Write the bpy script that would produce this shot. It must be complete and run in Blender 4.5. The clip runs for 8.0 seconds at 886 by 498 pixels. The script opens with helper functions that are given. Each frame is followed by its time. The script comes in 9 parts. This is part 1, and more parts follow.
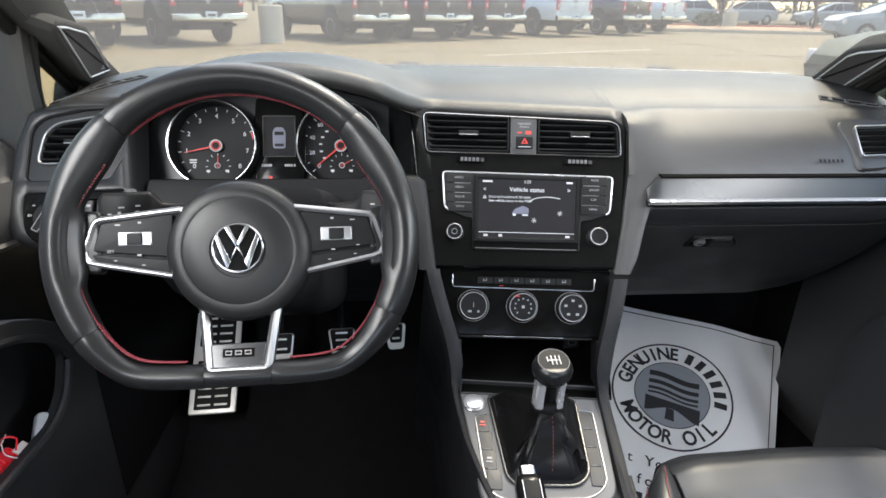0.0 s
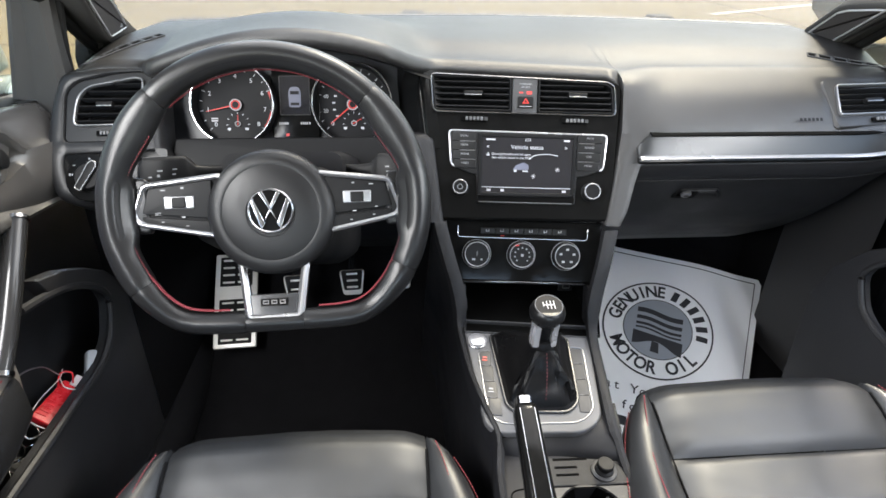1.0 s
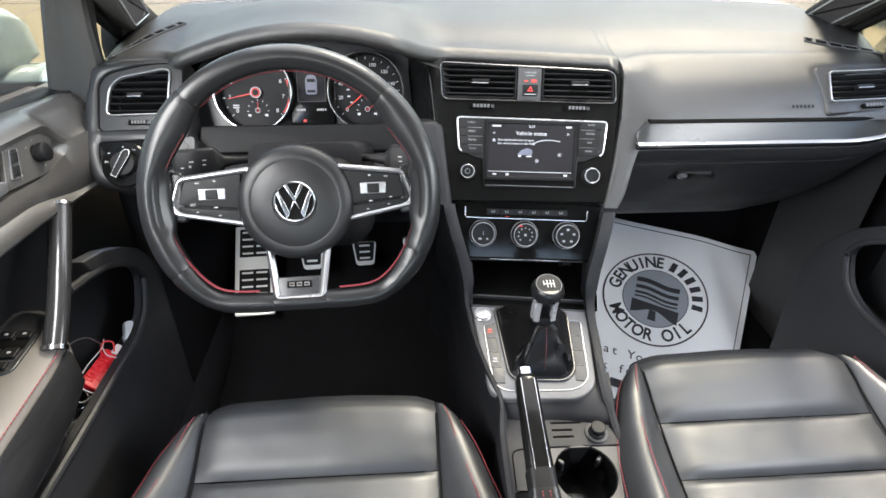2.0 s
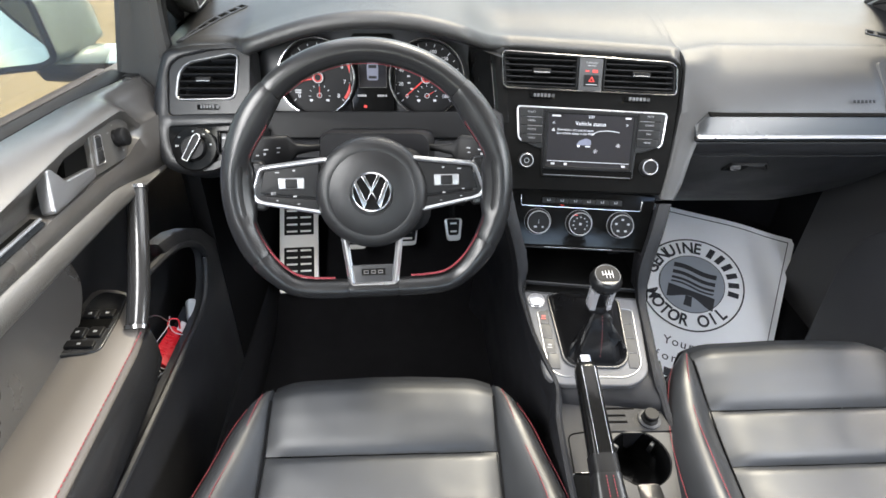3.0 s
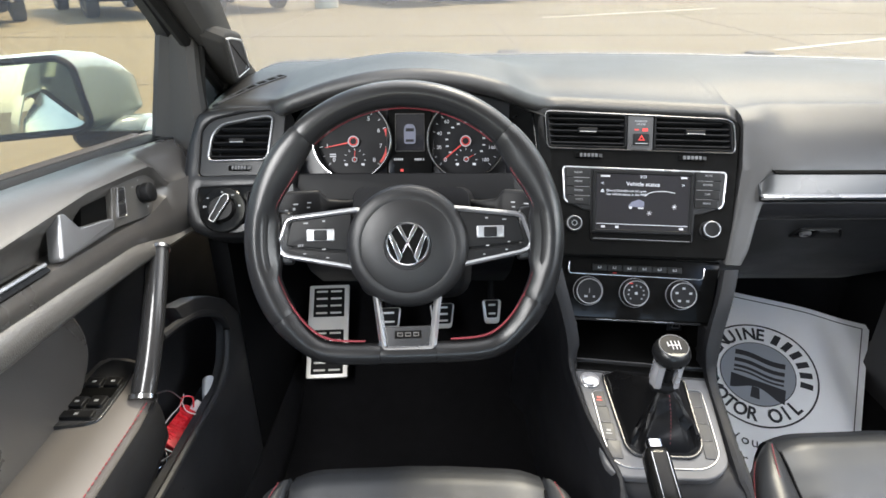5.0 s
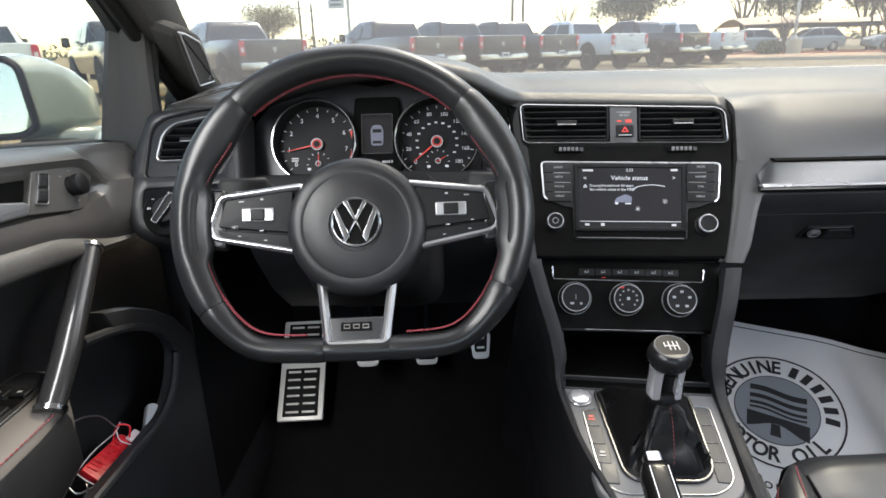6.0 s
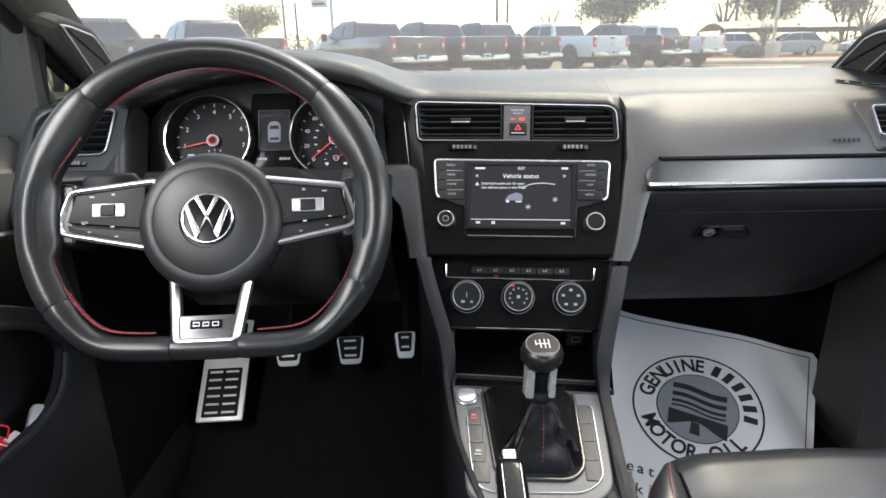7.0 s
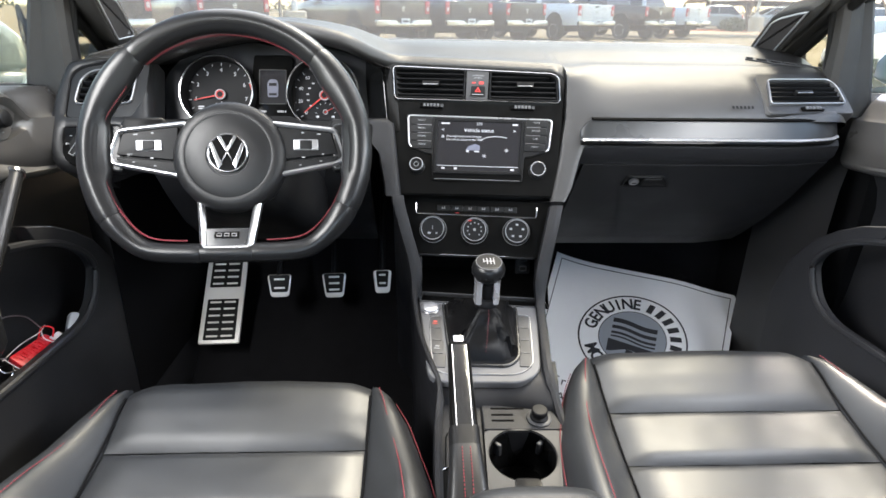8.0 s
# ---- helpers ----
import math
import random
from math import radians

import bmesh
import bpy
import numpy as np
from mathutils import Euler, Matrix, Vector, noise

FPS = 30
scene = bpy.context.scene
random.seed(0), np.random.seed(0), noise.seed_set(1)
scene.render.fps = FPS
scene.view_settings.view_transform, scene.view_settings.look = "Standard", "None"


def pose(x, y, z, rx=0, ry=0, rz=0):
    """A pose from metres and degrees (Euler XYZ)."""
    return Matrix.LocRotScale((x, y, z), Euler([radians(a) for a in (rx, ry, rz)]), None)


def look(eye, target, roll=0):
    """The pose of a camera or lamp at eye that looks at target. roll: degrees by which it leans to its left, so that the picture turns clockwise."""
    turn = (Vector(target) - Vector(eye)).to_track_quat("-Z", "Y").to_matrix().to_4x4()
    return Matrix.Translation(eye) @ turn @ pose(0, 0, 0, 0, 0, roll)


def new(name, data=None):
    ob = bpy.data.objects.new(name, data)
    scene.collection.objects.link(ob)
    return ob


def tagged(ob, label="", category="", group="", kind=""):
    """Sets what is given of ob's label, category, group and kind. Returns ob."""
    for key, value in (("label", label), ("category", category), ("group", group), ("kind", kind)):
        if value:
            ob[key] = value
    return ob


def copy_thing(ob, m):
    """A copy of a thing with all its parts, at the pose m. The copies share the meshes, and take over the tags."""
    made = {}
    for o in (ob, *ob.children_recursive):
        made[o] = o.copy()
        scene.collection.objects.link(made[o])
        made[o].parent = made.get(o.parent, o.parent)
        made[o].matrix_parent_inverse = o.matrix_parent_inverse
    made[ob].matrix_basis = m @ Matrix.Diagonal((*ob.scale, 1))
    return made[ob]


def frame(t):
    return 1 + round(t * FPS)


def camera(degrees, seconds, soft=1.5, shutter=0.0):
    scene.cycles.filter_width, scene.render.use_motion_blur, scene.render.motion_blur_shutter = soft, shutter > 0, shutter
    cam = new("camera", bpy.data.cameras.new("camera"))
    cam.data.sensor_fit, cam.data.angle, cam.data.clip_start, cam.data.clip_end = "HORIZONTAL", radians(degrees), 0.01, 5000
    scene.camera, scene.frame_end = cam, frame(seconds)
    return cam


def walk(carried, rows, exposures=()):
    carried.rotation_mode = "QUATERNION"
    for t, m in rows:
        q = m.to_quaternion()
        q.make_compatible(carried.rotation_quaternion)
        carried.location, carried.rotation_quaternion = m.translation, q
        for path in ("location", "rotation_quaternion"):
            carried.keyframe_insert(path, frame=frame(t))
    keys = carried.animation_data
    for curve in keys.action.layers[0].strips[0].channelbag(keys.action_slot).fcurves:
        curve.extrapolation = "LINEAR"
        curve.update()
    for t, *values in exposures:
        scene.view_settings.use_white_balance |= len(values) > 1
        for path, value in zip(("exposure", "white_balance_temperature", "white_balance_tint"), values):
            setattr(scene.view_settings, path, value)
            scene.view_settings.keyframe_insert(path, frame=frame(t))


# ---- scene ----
cam = camera(73.5, 8.0, 1.6)
PATH = [
    (0, (0.156, 0.2, 1.153), (0.314, 2.041, 0.387), 1.1),
    (0.5, (0.14, 0.168, 1.183), (0.304, 1.955, 0.299), 1.3),
    (1, (0.137, 0.145, 1.214), (0.299, 1.883, 0.239), 1.2),
    (2.5, (0.116, 0.1, 1.299), (0.234, 1.736, 0.155), 1.1),
    (3, (0.051, 0.109, 1.308), (0.154, 1.723, 0.131), 1.6),
    (3.5, (0.01, 0.118, 1.31), (0.09, 1.731, 0.131), 1.7),
    (4, (0.003, 0.139, 1.308), (0.065, 1.79, 0.18), 1.5),
    (4.5, (0.024, 0.158, 1.277), (0.063, 1.884, 0.267), 0.9),
    (4.7, (0.031, 0.147, 1.253), (0.051, 1.901, 0.294), 0.5),
    (5.8, (0.079, 0.166, 1.114), (0.048, 2.051, 0.444), -1.3),
    (6, (0.095, 0.188, 1.09), (0.067, 2.08, 0.443), -1.5),
    (6.5, (0.178, 0.248, 1.06), (0.187, 2.147, 0.432), -1.2),
    (7, (0.224, 0.192, 1.082), (0.245, 2.084, 0.436), -0.9),
    (7.5, (0.245, 0.105, 1.082), (0.297, 1.984, 0.397), -0.1),
    (8, (0.239, 0.008, 1.097), (0.324, 1.861, 0.35), 0.9),
]
walk(cam, [(t, look(eye, target, roll)) for t, eye, target, roll in PATH], [(0, 4.1, 7250, 15), (1, 4.3, 7250, 15), (2.5, 4.53, 7250, 15), (3.5, 4.53, 7250, 15), (4.5, 4.42, 7250, 15), (6, 3.97, 7250, 15), (7, 4.1, 7250, 15), (8, 4.4, 7250, 15)])

# ---- world, sun ----
SUN_AZ, SUN_EL = 31.0, 55.0
wd = bpy.data.worlds.new("sky")
scene.world = wd
wd.use_nodes = True
wn = wd.node_tree
sky = wn.nodes.new("ShaderNodeTexSky")
sky.sky_type = "NISHITA"
sky.sun_disc = False
sky.sun_elevation = radians(SUN_EL)
sky.sun_rotation = radians(SUN_AZ)
sky.air_density, sky.dust_density, sky.ozone_density = 1.0, 1.2, 1.5
wn.links.new(sky.outputs[0], wn.nodes["Background"].inputs[0])
wn.nodes["Background"].inputs[1].default_value = 0.14
sun_data = bpy.data.lights.new("sun", "SUN")
sun_data.energy, sun_data.angle, sun_data.color = 1.8, radians(14.0), (1.0, 0.955, 0.89)
sun = new("sun", sun_data)
sun_way = Vector((math.sin(radians(SUN_AZ)) * math.cos(radians(SUN_EL)), math.cos(radians(SUN_AZ)) * math.cos(radians(SUN_EL)), math.sin(radians(SUN_EL))))
sun.matrix_basis = look(sun_way * 60, (0, 0, 0))


def sky_lamp(name, power, size_x, size_y, eye, target):
    """An area lamp in the upper part of a window's opening, for the sky beyond it."""
    la = bpy.data.lights.new(name, "AREA")
    la.shape, la.size, la.size_y, la.energy, la.color = "RECTANGLE", size_x, size_y, power, (0.86, 0.94, 1.0)
    new(name, la).matrix_basis = look(eye, target)


sky_lamp("windscreen_sky", 0.33, 0.92, 0.36, (0.335, 0.88, 1.305), (0.335, 0.462, 0.396))
sky_lamp("driver_window_sky", 0.96, 0.80, 0.15, (-0.335, 0.30, 1.270), (0.10, 0.32, 0.92))
sky_lamp("passenger_window_sky", 0.72, 0.80, 0.15, (1.005, 0.30, 1.270), (0.37, 0.30, 1.02))


# ---- materials ----
def mat(name, col, rough=0.5, metal=0.0, bump=0.0, scale=300.0, vary=0.12, vscale=9.0, cell=False, coat=0.0, emit=0.0, spec=0.5, rvary=0.08):
    """A surface: base colour with broad variation, grain relief (noise or leather cells), uneven gloss."""
    m = bpy.data.materials.new(name)
    m.use_nodes = True
    t = m.node_tree
    b = t.nodes["Principled BSDF"]
    c4 = (*col, 1)
    b.inputs["Base Color"].default_value = c4
    b.inputs["Roughness"].default_value = rough
    b.inputs["Metallic"].default_value = metal
    b.inputs["Specular IOR Level"].default_value = spec
    b.inputs["Coat Weight"].default_value = coat
    b.inputs["Coat Roughness"].default_value = 0.05
    if emit:
        b.inputs["Emission Color"].default_value = c4
        b.inputs["Emission Strength"].default_value = emit
    co = t.nodes.new("ShaderNodeTexCoord")
    if vary or rvary:
        n = t.nodes.new("ShaderNodeTexNoise")
        n.inputs["Scale"].default_value = vscale
        n.inputs["Detail"].default_value = 6
        t.links.new(co.outputs["Object"], n.inputs["Vector"])
        mix = t.nodes.new("ShaderNodeMix")
        mix.data_type = "RGBA"
        mix.inputs[6].default_value = (*[v * (1 - vary) for v in col], 1)
        mix.inputs[7].default_value = (*[min(1, v * (1 + vary)) for v in col], 1)
        t.links.new(n.outputs["Fac"], mix.inputs[0])
        t.links.new(mix.outputs[2], b.inputs["Base Color"])
        r = t.nodes.new("ShaderNodeMapRange")
        r.inputs["From Min"].default_value, r.inputs["From Max"].default_value = 0.3, 0.7
        r.inputs["To Min"].default_value, r.inputs["To Max"].default_value = max(0.02, rough - rvary), min(1, rough + rvary)
        t.links.new(n.outputs["Fac"], r.inputs["Value"])
        t.links.new(r.outputs[0], b.inputs["Roughness"])
    if bump:
        if cell:
            g = t.nodes.new("ShaderNodeTexVoronoi")
            g.feature = "DISTANCE_TO_EDGE"
            height = g.outputs["Distance"]
        else:
            g = t.nodes.new("ShaderNodeTexNoise")
            g.inputs["Detail"].default_value = 3
            height = g.outputs["Fac"]
        g.inputs["Scale"].default_value = scale
        t.links.new(co.outputs["Object"], g.inputs["Vector"])
        u = t.nodes.new("ShaderNodeBump")
        u.inputs["Strength"].default_value = bump
        u.inputs["Distance"].default_value = 0.001
        t.links.new(height, u.inputs["Height"])
        t.links.new(u.outputs[0], b.inputs["Normal"])
    return m


def pane_mat(name, tint, gloss, haze=0.0):
    """Thin glass: mostly clear, with a weak mirror and an added pale veil that imitates haze."""
    m = bpy.data.materials.new(name)
    m.use_nodes = True
    t = m.node_tree
    t.nodes.remove(t.nodes["Principled BSDF"])
    tr = t.nodes.new("ShaderNodeBsdfTransparent")
    tr.inputs[0].default_value = (*tint, 1)
    gl = t.nodes.new("ShaderNodeBsdfGlossy")
    gl.inputs["Roughness"].default_value = 0.02
    mx = t.nodes.new("ShaderNodeMixShader")
    mx.inputs[0].default_value = gloss
    t.links.new(tr.outputs[0], mx.inputs[1])
    t.links.new(gl.outputs[0], mx.inputs[2])
    out = mx.outputs[0]
    # translucent share that lays a milky haze over the view
    if haze:
        veil = t.nodes.new("ShaderNodeBsdfTranslucent")
        veil.inputs[0].default_value = (0.85, 0.84, 0.82, 1)
        m2 = t.nodes.new("ShaderNodeMixShader")
        m2.inputs[0].default_value = haze
        t.links.new(out, m2.inputs[1])
        t.links.new(veil.outputs[0], m2.inputs[2])
        out = m2.outputs[0]
    t.links.new(out, t.nodes["Material Output"].inputs[0])
    return m


PAD = mat("soft_dash_skin", (0.0178, 0.0170, 0.0170), 0.42, bump=0.35, scale=900, cell=True, vary=0.05, rvary=0.02)
LOWER = mat("lower_plastic", (0.0120, 0.0120, 0.0133), 0.48, bump=0.3, scale=1200, cell=True, spec=0.22)
GREY = mat("grey_satin_plastic", (0.030, 0.0303, 0.032), 0.46, bump=0.12, scale=1400, spec=0.35)
DOORLOW = mat("lower_door_plastic", (0.0178, 0.0178, 0.0195), 0.46, bump=0.25, scale=1200, cell=True, spec=0.4)
DOORSKIN = mat("soft_door_skin", (0.058, 0.054, 0.051), 0.33, bump=0.2, scale=900, cell=True, vary=0.12, rvary=0.08, spec=0.75)
SWITCHGREY = mat("switch_plate_grey", (0.066, 0.063, 0.060), 0.36, 0.1, bump=0.1, scale=1400)
PULL = mat("gunmetal_bar", (0.018, 0.018, 0.019), 0.20, 0.1, rvary=0.05)
FASCIA = mat("dark_fascia_plastic", (0.013, 0.013, 0.0138), 0.38, bump=0.1, scale=1400, spec=0.32)
PIANO = mat("piano_black", (0.005, 0.005, 0.005), 0.12, vary=0.3, vscale=60, rvary=0.06, spec=0.10)
GLOSSGREY = mat("gloss_grey_trim", (0.020, 0.0205, 0.022), 0.24, rvary=0.05)
BLACK = mat("matt_black_plastic", (0.0065, 0.0065, 0.007), 0.48, bump=0.1, scale=1500, spec=0.13)
BOOTSKIN = mat("boot_leather", (0.0042, 0.0042, 0.0046), 0.34, bump=0.25, scale=500, cell=True, spec=0.14)
CONSOLELOW = mat("console_lower_plastic", (0.0125, 0.0125, 0.0138), 0.5, bump=0.25, scale=1200, cell=True, spec=0.18)
GLOSSTRIM = mat("gloss_passenger_trim", (0.020, 0.021, 0.022), 0.30, 0.0, rvary=0.05, spec=0.4)
HORN = mat("soft_horn_pad", (0.0090, 0.0090, 0.0095), 0.38, bump=0.2, scale=1000, cell=True, spec=0.26)
FORKMETAL = mat("satin_fork_metal", (0.46, 0.46, 0.47), 0.24, 0.95, bump=0.05, scale=900, vary=0.06)
FELT = mat("black_felt", (0.0055, 0.0055, 0.006), 0.95, bump=0.5, scale=1500, spec=0.06)
KEYGREY = mat("dark_key_plastic", (0.0105, 0.0105, 0.011), 0.42, bump=0.08, scale=1400, spec=0.2)
PLATEKEY = mat("grey_console_key", (0.034, 0.034, 0.036), 0.46, bump=0.08, scale=1400, spec=0.3)
DECK = mat("dark_satin_deck", (0.028, 0.028, 0.030), 0.50, 0.0, bump=0.08, scale=1200, vary=0.08, spec=0.25)
# door skin lightened for the strong light on the armrest
ARMSKIN = mat("lit_armrest_skin", (0.100, 0.091, 0.084), 0.38, bump=0.15, scale=900, cell=True, vary=0.08, rvary=0.04)
BANDGRAIN = mat("coarse_grain_plastic", (0.062, 0.059, 0.056), 0.38, bump=0.5, scale=420, cell=True, spec=0.7)
KNOBCAP = mat("black_cap", (0.010, 0.010, 0.011), 0.5, spec=0.08)
# near-black that puts the shade inside hollows and slots into the colour
VOID = mat("cavity_shade", (0.003, 0.003, 0.003), 0.9, spec=0.04)
CHROME = mat("chrome", (0.36, 0.36, 0.37), 0.20, 1.0, vary=0.05, rvary=0.05)
RING = mat("bright_satin_ring", (0.52, 0.52, 0.54), 0.30, 0.65, vary=0.05)
SATIN = mat("satin_silver", (0.30, 0.30, 0.31), 0.33, 0.85, bump=0.05, scale=800, vary=0.06)
SILVER = mat("silver_paint_plastic", (0.090, 0.090, 0.094), 0.58, 0.1, bump=0.05, scale=1200, vary=0.05, spec=0.4)
LEATHER = mat("black_leather", (0.0155, 0.0168, 0.0190), 0.44, bump=0.14, scale=650, cell=True, vary=0.2, rvary=0.05, spec=0.55)
RIMLEATHER = mat("wheel_leather", (0.0085, 0.0085, 0.009), 0.31, bump=0.06, scale=900, cell=True, vary=0.10, rvary=0.03, spec=0.28)
STITCH = mat("red_thread", (0.17, 0.020, 0.028), 0.8, bump=0.4, scale=2500)
CARPET = mat("black_carpet", (0.0075, 0.0073, 0.0082), 1.0, bump=1.0, scale=1800, vary=0.4, vscale=40, spec=0.08)
PAPER = mat("mat_paper", (0.84, 0.86, 0.88), 0.75, bump=0.25, scale=60, vary=0.04)
INK = mat("printing_ink", (0.020, 0.022, 0.028), 0.7)
INKGREY = mat("printing_grey", (0.28, 0.31, 0.35), 0.75)
ALU = mat("brushed_pedal_metal", (0.70, 0.68, 0.64), 0.38, 0.25, bump=0.1, scale=500)
RUBBER = mat("rubber", (0.010, 0.010, 0.010), 0.6, bump=0.2, scale=500, spec=0.12)
SCREEN = mat("screen_glass", (0.012, 0.012, 0.014), 0.12, vary=0.15, emit=0.022, spec=0.5)
DIAL = mat("dial_black", (0.005, 0.005, 0.006), 0.5, spec=0.15)
LIT = mat("lit_white_marks", (0.38, 0.39, 0.42), 0.5, vary=0, emit=0.015)
LITGREY = mat("lit_grey_marks", (0.30, 0.30, 0.32), 0.5, vary=0, emit=0.014)
LITRED = mat("lit_red_marks", (0.48, 0.025, 0.02), 0.5, vary=0, emit=0.007)
THREAD = mat("dark_red_thread", (0.085, 0.010, 0.014), 0.8, bump=0.4, scale=2500)
LITPINK = mat("lit_car_picture", (0.075, 0.080, 0.115), 0.5, vary=0.3, vscale=60, emit=0.02)
MARK = mat("white_print", (0.22, 0.225, 0.235), 0.5)
REDMARK = mat("red_print", (0.55, 0.07, 0.05), 0.5)
HEADLINER = mat("grey_headliner", (0.34, 0.33, 0.31), 0.95, bump=0.4, scale=900)
PILLAR = mat("pillar_trim_cloth", (0.027, 0.0255, 0.024), 0.85, bump=0.5, scale=1100)
SPEAKER = mat("speaker_cloth", (0.030, 0.026, 0.026), 0.9, bump=0.6, scale=1500)
BODYPAINT = mat("pale_blue_white_paint", (0.20, 0.255, 0.25), 0.20, vary=0.03, coat=0.8)
MIRROR = mat("mirror_glass", (0.47, 0.52, 0.52), 0.01, 1.0, vary=0, rvary=0)
REDTAG = mat("red_plastic_tag", (0.62, 0.015, 0.025), 0.30, vary=0.3, vscale=90, bump=0.3, scale=200)
CLEARTAG = mat("clear_plastic_sleeve", (0.62, 0.55, 0.55), 0.15)
FOBGREY = mat("grey_key_plastic", (0.36, 0.37, 0.39), 0.4)
# tints dim the daylight seen through each pane; last value is the haze
GLASS = pane_mat("window_glass", (0.40, 0.41, 0.39), 0.036, 0.020)
PASSGLASS = pane_mat("passenger_glass", (0.62, 0.64, 0.62), 0.04, 0.012)
# rear panes made dark to hold back light from behind
REARGLASS = pane_mat("rear_dimming_glass", (0.30, 0.32, 0.32), 0.06, 0.01)
SIDEGLASS = pane_mat("side_glass", (0.46, 0.46, 0.405), 0.04, 0.012)


# ---- mesh helpers ----
WORLD = {}


def thing(name, place, label, category, group="", kind=""):
    ob = new(name)
    ob.empty_display_size = 0.05
    ob.matrix_basis = Matrix.Translation(place)
    WORLD[ob.name] = ob.matrix_basis.copy()
    return tagged(ob, label, category, group, kind)


def mesh_from(bm, smooth=38):
    me = bpy.data.meshes.new("mesh")
    bmesh.ops.recalc_face_normals(bm, faces=bm.faces)
    bm.to_mesh(me)
    bm.free()
    me.polygons.foreach_set("use_smooth", [True] * len(me.polygons))
    me.set_sharp_from_angle(angle=radians(smooth))
    return me


def part(name, bm, material, parent=None, label="", smooth=38):
    me = bm if isinstance(bm, bpy.types.Mesh) else mesh_from(bm, smooth)
    if not me.materials:
        me.materials.append(material)
    ob = new(name, me)
    WORLD[ob.name] = Matrix.Identity(4)
    if parent is not None:
        ob.parent = parent
        ob.matrix_parent_inverse = WORLD[parent.name].inverted()
    if label:
        ob["label"] = label
    return ob


def fm(o, xdir, up):
    """A local frame: x along xdir, y along up, z out of the surface."""
    x = Vector(xdir).normalized()
    y = Vector(up)
    y = (y - x * y.dot(x)).normalized()
    z = x.cross(y)
    m = Matrix((x, y, z)).transposed().to_4x4()
    m.translation = Vector(o)
    return m


I4 = Matrix.Identity(4)


def rpoly(pts, r=0.005, n=4):
    """A polygon with rounded corners."""
    out = []
    k = len(pts)
    for i in range(k):
        p, a, b = Vector(pts[i]), Vector(pts[i - 1]), Vector(pts[(i + 1) % k])
        rr = r[i] if isinstance(r, (list, tuple)) else r
        d = min(rr, (a - p).length * 0.48, (b - p).length * 0.48)
        s, e = p + (a - p).normalized() * d, p + (b - p).normalized() * d
        for j in range(n + 1):
            t = j / n
            out.append(tuple(s * (1 - t) ** 2 + p * 2 * t * (1 - t) + e * t * t))
    return out


def cast(pts, c, a):
    """Where a ray from c at angle a leaves an outline."""
    dx, dy, best = math.cos(a), math.sin(a), None
    for i in range(len(pts)):
        (x0, y0), (x1, y1) = pts[i - 1], pts[i]
        ex, ey = x1 - x0, y1 - y0
        den = dx * ey - dy * ex
        if abs(den) < 1e-12:
            continue
        t = ((x0 - c[0]) * ey - (y0 - c[1]) * ex) / den
        u = ((x0 - c[0]) * dy - (y0 - c[1]) * dx) / den
        if t > 0 and -1e-9 <= u <= 1 + 1e-9:
            best = t if best is None else max(best, t)
    return (c[0] + dx * best, c[1] + dy * best)


def rrect(cx, cy, w, h, r=0.003, n=4):
    return rpoly([(cx - w / 2, cy - h / 2), (cx + w / 2, cy - h / 2), (cx + w / 2, cy + h / 2), (cx - w / 2, cy + h / 2)], r, n)


def circle(cx, cy, r, n=40, a0=0.0):
    return [(cx + r * math.cos(a0 + 2 * math.pi * i / n), cy + r * math.sin(a0 + 2 * math.pi * i / n)) for i in range(n)]


def area2(pts):
    return sum(pts[i - 1][0] * pts[i][1] - pts[i][0] * pts[i - 1][1] for i in range(len(pts))) / 2


def inset(pts, d):
    """The polygon moved inwards by d."""
    sgn = 1 if area2(pts) > 0 else -1
    out = []
    k = len(pts)
    for i in range(k):
        p, a, b = Vector(pts[i]), Vector(pts[i - 1]), Vector(pts[(i + 1) % k])
        e1, e2 = (p - a), (b - p)
        if e1.length < 1e-9 or e2.length < 1e-9:
            out.append(tuple(p))
            continue
        e1.normalize(), e2.normalize()
        n1, n2 = Vector((-e1.y, e1.x)) * sgn, Vector((-e2.y, e2.x)) * sgn
        m = n1 + n2
        m = m / max(0.35, m.dot(n1)) if m.length > 1e-6 else n1
        out.append(tuple(p + m * d))
    return out


def ring3(bm, pts, m, z):
    return [bm.verts.new(m @ Vector((p[0], p[1], z))) for p in pts]


def bridge(bm, a, b, closed=True):
    k = len(a)
    for i in range(k if closed else k - 1):
        j = (i + 1) % k
        try:
            bm.faces.new((a[i], a[j], b[j], b[i]))
        except ValueError:
            pass


def prism(bm, pts, z0, z1, m=I4, edge=0.0, dome=0.0):
    """A plate with an outline, from z0 to z1, its front edge rounded by edge."""
    r0 = ring3(bm, pts, m, z0)
    last = r0
    if edge:
        for a in (0.0, 0.45, 0.8, 1.0):
            ang = a * math.pi / 2
            r = ring3(bm, inset(pts, edge * (1 - math.cos(ang))), m, z1 - edge + edge * math.sin(ang))
            bridge(bm, last, r)
            last = r
    else:
        r = ring3(bm, pts, m, z1)
        bridge(bm, last, r)
        last = r
    if dome:
        cx, cy = sum(p[0] for p in pts) / len(pts), sum(p[1] for p in pts) / len(pts)
        for s, h in ((0.75, 0.45), (0.45, 0.8), (0.15, 1.0)):
            r = ring3(bm, [(cx + (p[0] - cx) * s, cy + (p[1] - cy) * s) for p in inset(pts, edge)], m, z1 + dome * h)
            bridge(bm, last, r)
            last = r
    bm.faces.new(last)
    bm.faces.new(r0[::-1])
    return bm


